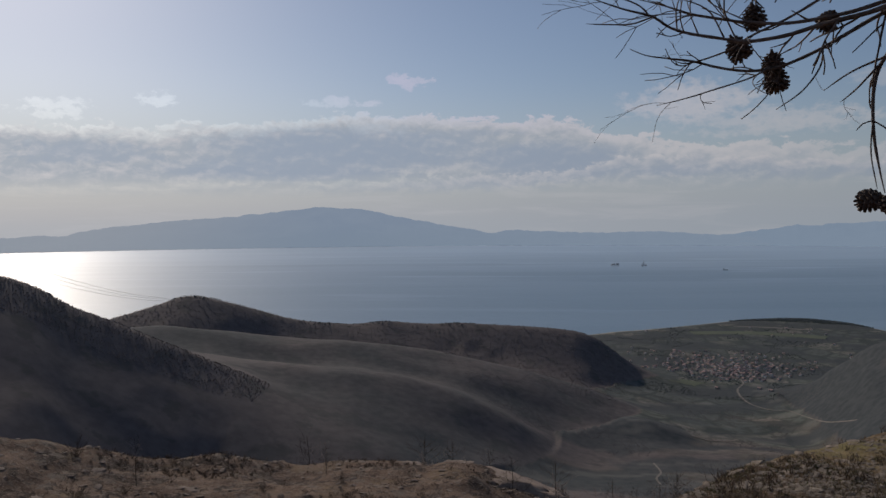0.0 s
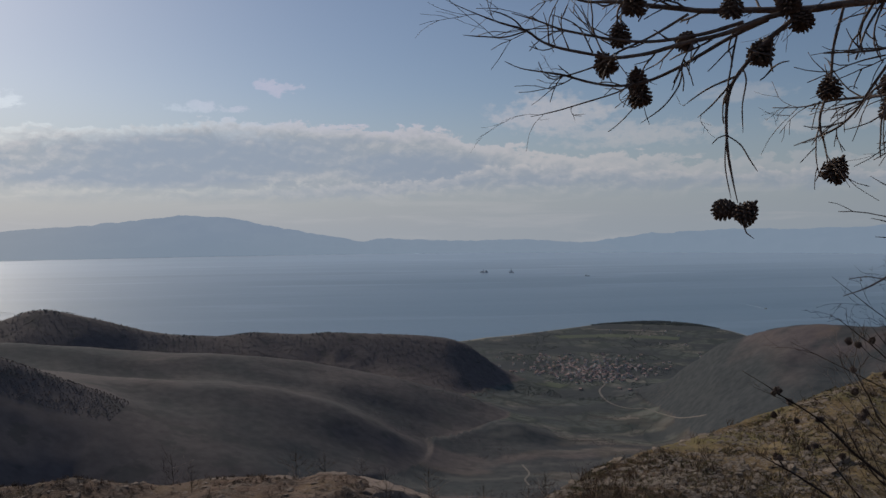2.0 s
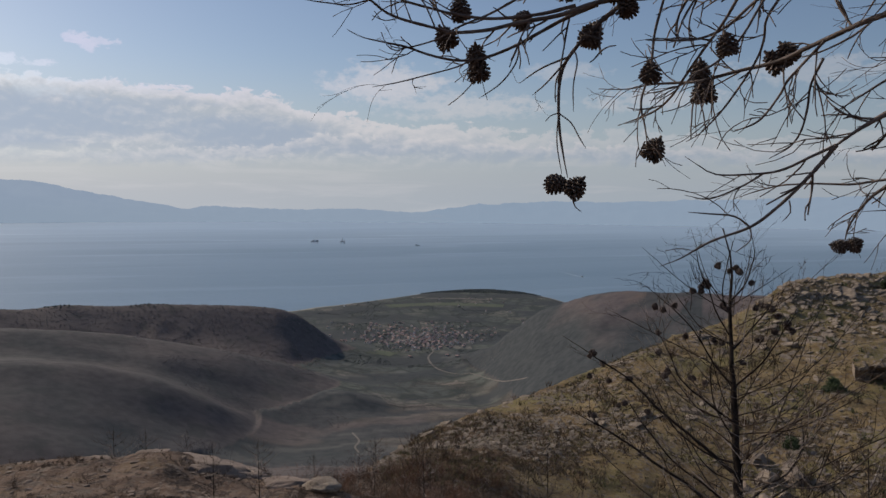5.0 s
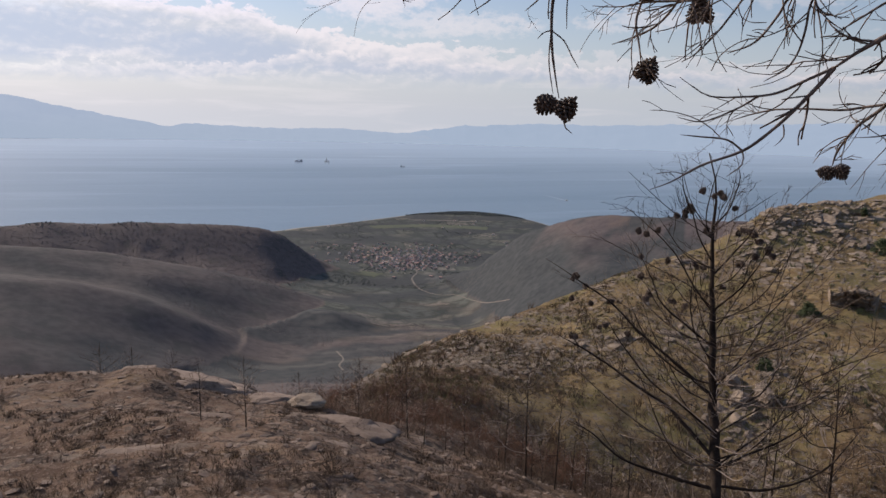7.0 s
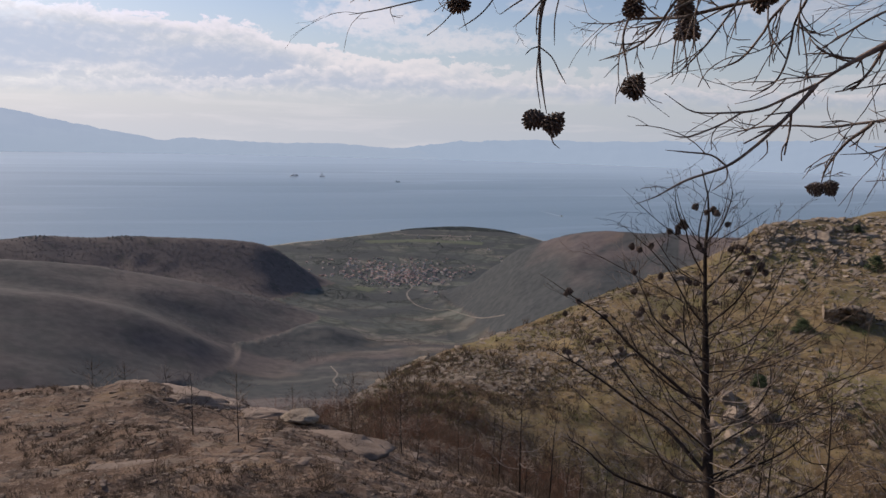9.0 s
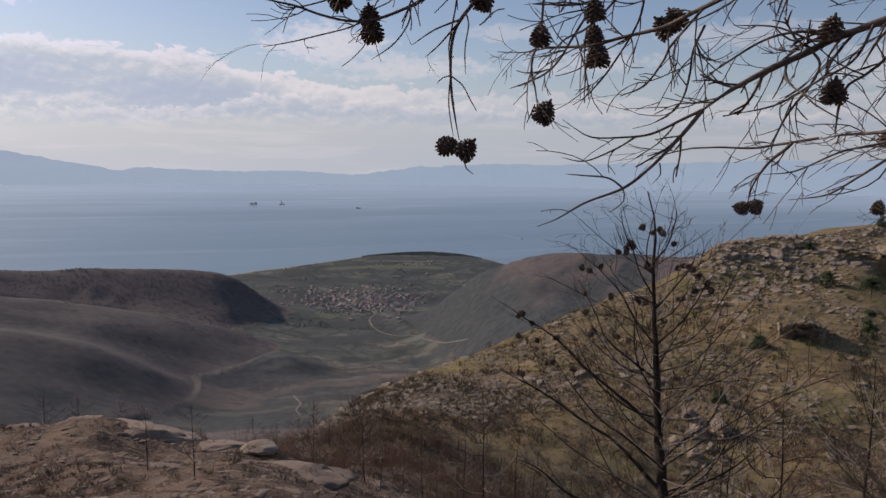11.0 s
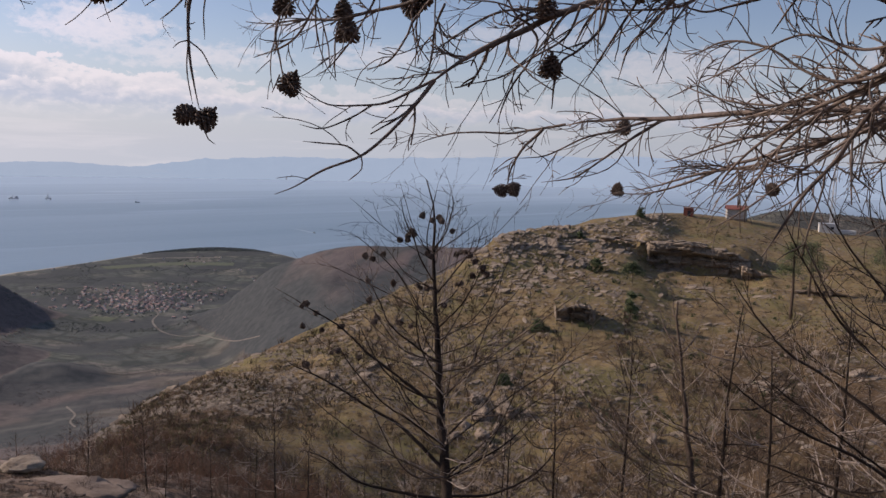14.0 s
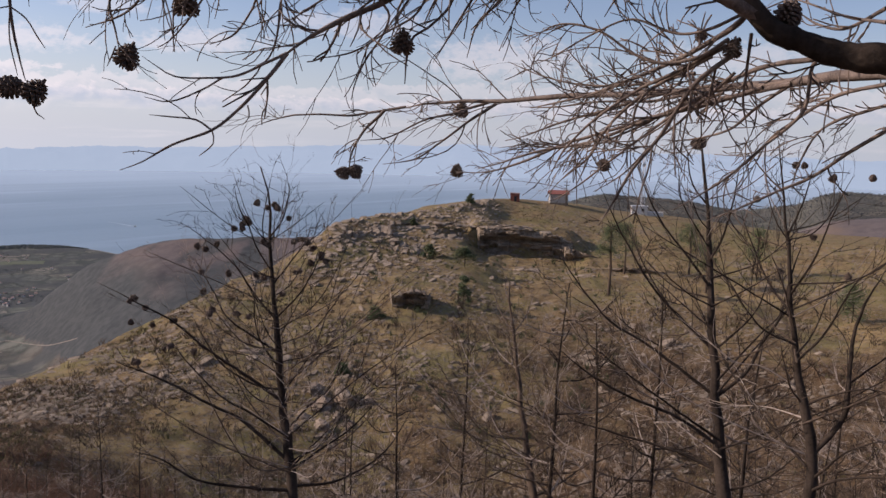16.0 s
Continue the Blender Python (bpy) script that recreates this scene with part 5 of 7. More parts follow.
cone(pine_a, (6.99, 7.07, -1.57), 1.33, 0.9)
cone(pine_a, (6.79, 7.05, -1.65), 1.14, 0.6)
cone(pine_a, (6.67, 7.0, -1.65), 0.96, 1.4)
cone(pine_a, (6.83, 6.65, -1.49), 1.29, 1.0)
cone(pine_a, (5.61, 8.05, -2.55), 1.36, 1.2)
cone(pine_a, (5.44, 7.9, -2.52), 0.93, 0.8)
cone(pine_a, (5.75, 7.75, -2.59), 1.22, 0.7)
cone(pine_a, (5.26, 8.24, -2.71), 1.27, 0.6)
cone(pine_a, (5.11, 7.92, -2.62), 1.14, 0.8)
cone(pine_a, (6.48, 7.01, -1.89), 1.19, 1.1)
cone(pine_a, (5.78, 7.5, -2.1), 1.27, 1.2)
cone(pine_a, (6.0, 7.73, -2.13), 1.11, 1.4)
cone(pine_a, (6.09, 7.16, -2.13), 1.10, 0.5)
# burnt pines to the east
limb(pine_b, 0.0882, 0.0156, (11.38, 6.14, -6.76), (11.62, 6.37, -6.12), (11.85, 6.72, -5.23), (12.09, 7.1, -4.02), (12.2, 7.33, -3.13), (12.28, 7.42, -2.53), twigs=0.12, tlen=0.4, title='trunk')
limb(pine_b, 0.0149, 0.0085, (11.64, 6.41, -6.02), (11.46, 7.04, -5.93), (11.24, 7.62, -5.92), (11.14, 8.19, -5.61), twigs=0.42, tlen=0.55)
limb(pine_b, 0.0149, 0.0087, (11.82, 6.7, -5.32), (11.81, 7.3, -5.16), (11.76, 7.89, -5.07), (11.79, 8.45, -4.76), twigs=0.42, tlen=0.55)
limb(pine_b, 0.0067, 0.0053, (11.97, 6.92, -4.63), (11.98, 7.55, -4.51), (12.08, 8.15, -4.11), (12.28, 8.57, -3.67), twigs=0.42, tlen=0.55, wood=M_SILVER)
limb(pine_b, 0.0067, 0.0054, (12.08, 7.08, -4.06), (12.48, 7.78, -3.9), (12.93, 8.5, -3.42), twigs=0.42, tlen=0.55, wood=M_SILVER)
limb(pine_b, 0.0149, 0.0087, (12.17, 7.25, -3.43), (12.4, 7.7, -3.11), (12.66, 8.07, -2.76), twigs=0.42, tlen=0.55)
limb(pine_b, 0.0149, 0.0090, (12.17, 7.25, -3.43), (12.85, 7.41, -3.25), (13.52, 7.64, -2.93), twigs=0.42, tlen=0.55)
limb(pine_b, 0.0067, 0.0045, (12.09, 7.1, -4.02), (11.78, 6.53, -3.44), (11.36, 6.15, -2.82), twigs=0.42, tlen=0.55, wood=M_SILVER)
limb(pine_b, 0.0067, 0.0049, (11.94, 6.85, -4.82), (12.24, 6.53, -4.35), (12.43, 6.43, -3.75), twigs=0.42, tlen=0.55, wood=M_SILVER)
limb(pine_b, 0.0224, 0.0090, (11.76, 6.59, -5.59), (12.71, 6.51, -5.32), (13.6, 6.65, -4.82), twigs=0.42, tlen=0.55)
limb(pine_b, 0.0224, 0.0085, (11.62, 6.37, -6.11), (12.16, 6.07, -5.89), (12.78, 5.74, -5.47), twigs=0.42, tlen=0.55)
limb(pine_b, 0.0149, 0.0090, (12.24, 7.35, -2.93), (12.7, 7.78, -2.79), (13.23, 8.1, -2.61), twigs=0.42, tlen=0.55)
limb(pine_c, 0.0695, 0.0041, (6.38, 1.57, -3.28), (6.52, 1.69, -2.9), (6.63, 1.79, -2.56), (6.75, 1.89, -2.13), (6.85, 1.97, -1.67), (6.93, 2.05, -1.19), (6.96, 2.1, -0.81), (6.97, 2.16, -0.37), (6.96, 2.21, 0.01), (6.94, 2.25, 0.3), twigs=0.12, tlen=0.4, title='trunk')
limb(pine_c, 0.0167, 0.0060, (6.75, 1.89, -2.13), (6.66, 2.19, -1.92), (6.54, 2.51, -1.7), (6.42, 2.73, -1.56), (6.31, 2.96, -1.28), (6.21, 3.14, -0.99), twigs=0.42, tlen=0.55)
limb(pine_c, 0.0148, 0.0038, (6.84, 1.96, -1.76), (6.7, 2.23, -1.48), (6.56, 2.45, -1.2), (6.43, 2.62, -0.86), (6.3, 2.73, -0.57), (6.17, 2.79, -0.34), twigs=0.42, tlen=0.55)
limb(pine_c, 0.0130, 0.0042, (6.84, 1.97, -1.72), (6.85, 2.34, -1.47), (6.88, 2.64, -1.1), (6.92, 2.83, -0.76), twigs=0.42, tlen=0.55)
limb(pine_c, 0.0130, 0.0038, (6.92, 2.04, -1.25), (6.75, 2.18, -0.99), (6.55, 2.38, -0.66), (6.36, 2.46, -0.37), (6.19, 2.49, -0.14), twigs=0.42, tlen=0.55)
limb(pine_c, 0.0167, 0.0062, (6.76, 1.88, -2.13), (6.88, 1.69, -1.92), (6.98, 1.6, -1.67), (7.07, 1.5, -1.43), (7.15, 1.46, -1.1), (7.21, 1.4, -0.81), twigs=0.42, tlen=0.55)
limb(pine_c, 0.0111, 0.0040, (6.83, 1.96, -1.77), (6.86, 1.8, -1.59), (6.88, 1.64, -1.37), (6.88, 1.56, -1.08), twigs=0.42, tlen=0.55)
limb(pine_c, 0.0167, 0.0056, (6.65, 1.78, -2.53), (6.46, 2.09, -2.29), (6.2, 2.44, -2.11), (5.97, 2.7, -1.91), (5.74, 2.93, -1.65), twigs=0.42, tlen=0.55)
limb(pine_c, 0.0167, 0.0062, (6.59, 1.72, -2.73), (6.52, 2.09, -2.61), (6.38, 2.55, -2.53), (6.2, 3.01, -2.44), twigs=0.42, tlen=0.55)
limb(pine_c, 0.0111, 0.0037, (6.94, 2.08, -1.01), (6.79, 1.93, -0.78), (6.62, 1.81, -0.44), (6.42, 1.73, -0.16), twigs=0.42, tlen=0.55)
limb(pine_c, 0.0093, 0.0041, (6.97, 2.15, -0.52), (6.89, 2.26, -0.33), (6.83, 2.3, -0.04), twigs=0.42, tlen=0.55)
limb(pine_c, 0.0111, 0.0038, (6.69, 1.83, -2.39), (6.62, 1.55, -2.16), (6.53, 1.28, -1.94), (6.4, 1.07, -1.77), twigs=0.42, tlen=0.55)
limb(pine_c, 0.0093, 0.0038, (6.95, 2.09, -0.9), (6.74, 2.15, -0.7), (6.53, 2.21, -0.46), (6.34, 2.18, -0.18), twigs=0.42, tlen=0.55)
limb(pine_c, 0.0130, 0.0041, (6.55, 1.69, -2.85), (6.62, 1.42, -2.7), (6.72, 1.17, -2.43), twigs=0.42, tlen=0.55)
cone(pine_c, (7.07, 2.32, 0.0), 1.12, 0.4)
cone(pine_c, (7.01, 2.23, 0.0), 1.36, 0.8)
cone(pine_c, (6.91, 2.23, -0.02), 1.35, 0.3)
limb(pine_d, 0.0543, 0.0038, (6.02, 0.95, -2.91), (6.17, 0.99, -2.56), (6.27, 1.0, -2.29), (6.38, 1.14, -1.87), (6.46, 1.24, -1.47), (6.52, 1.31, -1.05), (6.56, 1.38, -0.62), (6.56, 1.45, -0.24), (6.55, 1.5, 0.02), twigs=0.12, tlen=0.4, title='trunk')
limb(pine_d, 0.0238, 0.0075, (6.28, 1.01, -2.27), (6.39, 0.85, -1.99), (6.45, 0.84, -1.74), (6.52, 0.85, -1.41), (6.56, 0.8, -1.16), (6.6, 0.69, -0.9), twigs=0.42, tlen=0.55)
limb(pine_d, 0.0071, 0.0022, (6.39, 1.16, -1.83), (6.31, 1.41, -1.69), (6.21, 1.59, -1.66), (6.12, 1.79, -1.5), twigs=0.42, tlen=0.55, wood=M_SILVER)
limb(pine_d, 0.0119, 0.0035, (6.43, 1.2, -1.63), (6.36, 1.01, -1.37), (6.28, 0.87, -1.05), (6.17, 0.73, -0.82), twigs=0.42, tlen=0.55)
limb(pine_d, 0.0102, 0.0041, (6.49, 1.27, -1.3), (6.64, 1.5, -1.09), (6.79, 1.7, -0.8), (6.94, 1.85, -0.55), twigs=0.42, tlen=0.55)
limb(pine_d, 0.0102, 0.0034, (6.51, 1.3, -1.14), (6.37, 1.13, -0.84), (6.2, 1.01, -0.53), (6.01, 0.89, -0.28), twigs=0.42, tlen=0.55)
limb(pine_d, 0.0085, 0.0038, (6.55, 1.37, -0.71), (6.59, 1.29, -0.45), (6.62, 1.24, -0.19), twigs=0.42, tlen=0.55)
limb(pine_d, 0.0071, 0.0025, (6.34, 1.09, -2.03), (6.46, 1.39, -2.04), (6.54, 1.71, -2.11), (6.63, 2.02, -2.12), twigs=0.42, tlen=0.55, wood=M_SILVER)
limb(pine_d, 0.0119, 0.0035, (6.22, 0.99, -2.44), (6.08, 0.75, -2.12), (5.88, 0.5, -1.92), twigs=0.42, tlen=0.55)
limb(pine_d, 0.0051, 0.0023, (6.55, 1.39, -0.63), (6.57, 1.54, -0.37), (6.6, 1.61, -0.12), twigs=0.42, tlen=0.55, wood=M_SILVER)
limb(pine_d, 0.0102, 0.0039, (6.47, 0.84, -1.74), (6.62, 0.67, -1.57), (6.74, 0.55, -1.45), twigs=0.42, tlen=0.55)
limb(pine_d, 0.0136, 0.0034, (6.18, 0.99, -2.52), (6.07, 0.8, -2.34), (5.93, 0.58, -2.21), (5.77, 0.37, -2.12), twigs=0.42, tlen=0.55)
limb(pine_d, 0.0102, 0.0037, (6.36, 1.12, -1.95), (6.37, 0.94, -1.83), (6.38, 0.72, -1.74), (6.35, 0.51, -1.73), twigs=0.42, tlen=0.55)
cone(pine_d, (6.66, 1.37, -0.16), 0.89, 1.0)
cone(pine_d, (6.47, 1.27, -0.16), 0.81, 0.3)
cone(pine_d, (6.64, 1.1, -0.25), 0.99, 0.8)
cone(pine_d, (6.79, 0.86, -0.24), 0.88, 1.0)
cone(pine_d, (6.36, 1.56, -0.42), 0.82, 0.9)
cone(pine_d, (6.69, 0.95, -0.98), 0.88, 0.3)
cone(pine_d, (6.42, 1.37, -0.96), 0.81, 0.5)
cone(pine_d, (6.71, 1.22, -0.71), 0.84, 1.2)


def more_limbs(tree, foot, head, count, reach, seed, wood):
    """Lesser upswept limbs round a stem."""
    rnd = random.Random(seed)
    foot, head = Vector(foot), Vector(head)
    for i in range(count):
        f = rnd.uniform(0.06, 0.86)
        p = foot.lerp(head, f)
        a = i * 2.4 + rnd.uniform(-0.5, 0.5)
        ln = reach * (1.1 - 0.75 * f) * rnd.uniform(0.45, 1.15)
        d = Vector((math.cos(a), math.sin(a), 0))
        bark = rnd.choice((wood, wood, M_TWIG, M_TWIG, M_SILVER))
        thin = 0.55 if bark is M_SILVER else 1.0
        limb(tree, (0.004 + 0.008 * (1 - f)) * thin, 0.0032 * thin, p, p + d * ln * 0.5 + Vector((0, 0, ln * rnd.uniform(0.12, 0.35))), p + d * ln + Vector((0, 0, ln * rnd.uniform(0.5, 0.95))), twigs=0.4, tlen=0.5, wood=bark)


more_limbs(pine_a, (6.2, 6.51, -4.23), (6.57, 7.37, -0.69), 50, 2.2, 3, M_BARK)
more_limbs(pine_a, (6.2, 6.51, -4.23), (6.52, 7.25, -1.2), 9, 2.0, 11, M_SILVER)
more_limbs(pine_b, (11.62, 6.37, -6.12), (12.2, 7.33, -3.13), 34, 2.4, 5, M_TWIG)
more_limbs(pine_c, (6.52, 1.69, -2.9), (6.96, 2.21, 0.01), 16, 1.6, 7, M_BARK)
more_limbs(pine_d, (6.17, 0.99, -2.56), (6.56, 1.45, -0.24), 18, 1.6, 9, M_BARK)


def sapling(seed, tall, limbs, label):
    """A burnt young pine: a straight stem with tiers of bare limbs."""
    rnd = random.Random(seed)
    tree = holder("burnt_pine", Matrix(), label, "tree", "burnt young pines in the gully")
    SAG[tree.name] = (0.006, 0.12, M_BARK)
    lean = Vector((rnd.uniform(-0.05, 0.05), rnd.uniform(-0.05, 0.05), 1))
    limb(tree, tall * 0.011, 0.005, (0, 0, -0.3), lean * tall * 0.35, lean * tall * 0.7 + Vector((0.03, 0.02, 0)), lean * tall, twigs=0.12, tlen=0.5, title="trunk", plain=True)
    for i in range(limbs):
        f = 0.18 + 0.75 * (i + rnd.random()) / limbs
        a = i * 2.4 + rnd.uniform(-0.4, 0.4)
        ln = tall * (0.36 - 0.24 * f) * rnd.uniform(0.6, 1.15)
        d = Vector((math.cos(a), math.sin(a), 0))
        p = lean * tall * f
        limb(tree, tall * 0.005 * (1.2 - f), 0.004, p, p + d * ln * 0.5 + Vector((0, 0, ln * rnd.uniform(0.05, 0.3))), p + d * ln + Vector((0, 0, ln * rnd.uniform(0.35, 0.8))), twigs=0.8, tlen=0.42, wood=rnd.choice((M_BARK, M_TWIG, M_TWIG, M_SILVER)), plain=True)
    return tree


def thicket(seed, tall, stems, mat=None):
    """A burnt shrub: many crooked stems from one root."""
    rnd = random.Random(seed)
    t = Tubes()
    for _ in range(stems):
        a, s = rnd.uniform(0, 6.28), rnd.uniform(0.3, 1.6)
        twig(t, rnd, Vector((rnd.gauss(0, 0.06), rnd.gauss(0, 0.06), -0.05)), Vector((math.cos(a) * s, math.sin(a) * s, 1)), tall * rnd.uniform(0.5, 1.1), 0.006 * tall + 0.002, 0.02, 2, 3)
    return t.mesh("burnt_shrub", mat or M_SHRUB)


draw = random.Random(21)
young = [sapling(31, 3.4, 19, "slim burnt pine with short bare limbs"), sapling(32, 2.8, 16, "small charred pine with pale snapped twigs"),
         sapling(33, 4.0, 22, "fire-killed young pine with upturned bare limbs")]
stand = [(29.6, 23.3, 1.1), (31.8, 24.2, 1.15), (20.5, 47, 0.45), (17.1, 46, 0.55), (5.2, 17.5, 0.5), (8.4, 16.1, 0.4), (27.5, 42, 1.1), (37.4, 30, 1.1), (22.5, 47, 0.5), (19.0, 47, 0.4),
         (25.5, 45, 0.45), (34.1, 38, 1.0), (33.0, 33, 0.9), (36.0, 27, 1.0), (46.5, 22, 1.0), (50.5, 26, 0.9)]
stand += [(54.0, 20, 0.9), (57.0, 28, 1.1), (62.0, 22, 0.9), (65.5, 18, 0.9),
         (68.5, 26, 1.1), (76.0, 15, 0.9), (83.0, 14, 0.9), (86.0, 11, 1.0), (44.0, 34, 1.0), (48.0, 40, 1.0), (60.0, 42, 1.1), (62.0, 13, 1.5), (66.0, 11, 1.4), (69.5, 15, 1.5), (75.5, 10, 1.2), (81.5, 12, 1.5), (55.5, 16, 1.3), (51.0, 14, 1.2), (47.0, 17, 1.2), (85.0, 16, 1.5), (-21.5, 23, 0.4), (-8.5, 24.5, 0.35), (15.0, 36, 0.4)] + [(draw.uniform(16, 40), draw.uniform(29, 46), draw.uniform(0.4, 0.95)) for _ in range(30)] + [(draw.uniform(60, 88), draw.uniform(10, 34), draw.uniform(0.8, 1.3)) for _ in range(16)] + [(draw.uniform(8, 20), draw.uniform(36, 58), draw.uniform(0.5, 0.85)) for _ in range(26)] + [(draw.uniform(-24, 6), draw.uniform(33, 42), draw.uniform(0.7, 1.2)) for _ in range(10)]
for i, (a, d, s) in enumerate(stand):
    m = Matrix.Translation(at(a, d)) @ Matrix.Rotation(i * 1.7, 4, "Z") @ Matrix.Diagonal((s, s, s, 1))
    if i < 3:
        young[i].matrix_basis = m
    else:
        copy_thing(young[i % 3], Matrix.Translation(at(a, d)) @ Matrix.Rotation(i * 1.7, 4, "Z") @ Matrix.Diagonal((s / young[i % 3].scale[0],) * 3 + (1,)))

shrub_meshes = [thicket(50 + i, 0.55 + 0.10 * i, 13 + 2 * i) for i in range(6)]
for i in range(120):
    a, d = draw.uniform(-30, 27), draw.uniform(8.5, 26) if i % 4 else draw.uniform(26, 44)
    if d > 26:
        a = draw.uniform(13, 40)
    ob = new("burnt_shrub", shrub_meshes[i % 6])
    s = draw.uniform(0.25, 0.55)
    ob.matrix_basis = Matrix.Translation(at(a, d)) @ Matrix.Rotation(draw.uniform(0, 6.28), 4, "Z") @ Matrix.Diagonal((s, s, s * draw.uniform(0.8, 1.2), 1))
    tagged(ob, "blackened leafless shrub on scorched soil", "shrub", "burnt shrubs on the slope")


# ---- rocks ----
def rock_mesh(name, seed, flat, subdiv, mat, cuts=9, deep=0.30, jag=1.0):
    """A weathered block with broken faces, a metre across."""
    rnd = random.Random(seed)
    bm = bmesh.new()
    bmesh.ops.create_icosphere(bm, subdivisions=subdiv, radius=0.62)
    planes = []
    for _ in range(cuts):
        n = Vector((rnd.gauss(0, 1), rnd.gauss(0, 1), rnd.gauss(0, 0.8))).normalized()
        planes.append((n, rnd.uniform(deep, 0.48)))
    planes.append((Vector((rnd.gauss(0, 0.12), rnd.gauss(0, 0.12), 1)).normalized(), 0.34))
    off = Vector((seed * 3.1, seed * 1.7, 0))
    for v in bm.verts:
        for n, d in planes:
            k = v.co.dot(n) - d
            if k > 0:
                v.co -= n * k * 0.93
        v.co += v.co.normalized() * (noise.noise(v.co * 3 + off) * 0.06 + noise.noise(v.co * 9 + off) * 0.03 * jag + noise.noise(v.co * 22 + off) * 0.014 * jag)
        v.co.z = v.co.z * flat + 0.10 * flat
        if flat < 0.6:
            v.co.z += 0.02 * math.sin(v.co.z * 60 + seed)
    me = bpy.data.meshes.new(name)
    bm.to_mesh(me)
    bm.free()
    me.materials.append(mat)
    if subdiv > 3:
        me.polygons.foreach_set("use_smooth", [True] * len(me.polygons))
    return me


ROCKS = [rock_mesh("boulder", s, f, 3, M_ROCK) for s, f in ((1, 0.65), (2, 0.48), (3, 0.34), (4, 0.6), (5, 0.26), (6, 0.4))]


def crag_mesh(seed):
    """A standing block, broken along its tilted beds."""
    rnd = random.Random(seed)
    bm = bmesh.new()
    bmesh.ops.create_icosphere(bm, subdivisions=4, radius=0.66)
    cuts = [(Vector((rnd.gauss(0, 1), rnd.gauss(0, 1), rnd.gauss(0, 0.6))).normalized(), rnd.uniform(0.2, 0.46)) for _ in range(12)]
    bed_way = Vector((0.35, 0.2, 1)).normalized()
    off = Vector((seed * 2.3, seed, 0))
    for v in bm.verts:
        for n, d in cuts:
            k = v.co.dot(n) - d
            if k > 0:
                v.co -= n * k * 0.96
        h = v.co.dot(bed_way) * 6.5 + 0.8 * noise.noise(v.co * 2 + off)
        out = Vector((v.co.x, v.co.y, 0))
        v.co += out * (0.22 * ((h % 1.0) > 0.3) - 0.12 + 0.10 * noise.cell(v.co * 4 + off))
        v.co += v.co.normalized() * (0.05 * noise.noise(v.co * 6 + off) + 0.02 * noise.noise(v.co * 17 + off))
        v.co.z = v.co.z * 0.7 + 0.08
    me = bpy.data.meshes.new("rock_crag")
    bm.to_mesh(me)
    bm.free()
    me.materials.append(M_CRAG)
    return me


CRAGS = [crag_mesh(s) for s in (23, 24, 25)]
PERCHED = rock_mesh("flat_rock", 17, 0.30, 4, M_ROCK, 5, 0.36, 2.6)
BARE = rock_mesh("flat_rock", 12, 0.3, 4, M_SLAB, 7, 0.26, 2.8)
SLABS = [rock_mesh("flat_rock", s, f, 4, M_SLAB, 7, 0.26, 2.2) for s, f in ((11, 0.34), (12, 0.26), (13, 0.36), (14, 0.28))]


def leaning(a, angle):
    """A tilt that lets a stone lie with the slope, facing down and to the west."""
    west = radians(a + 180 + 35)
    return Matrix.Rotation(angle, 4, Vector((0, 0, 1)).cross(Vector((math.sin(west), math.cos(west), 0))))


def lay(me, name, a, d, size, turn, label, group, sink=0.0, tip=(0, 0), stretch=1.0, lean=0.0):
    ob = new(name, me)
    ob.matrix_basis = Matrix.Translation(at(a, d, -sink)) @ leaning(a, lean) @ Matrix.Rotation(radians(turn), 4, "Z") @ Euler((radians(tip[0]), radians(tip[1]), 0)).to_matrix().to_4x4() @ Matrix.Diagonal((size * stretch, size, size, 1))
    return tagged(ob, label, "rock", group)


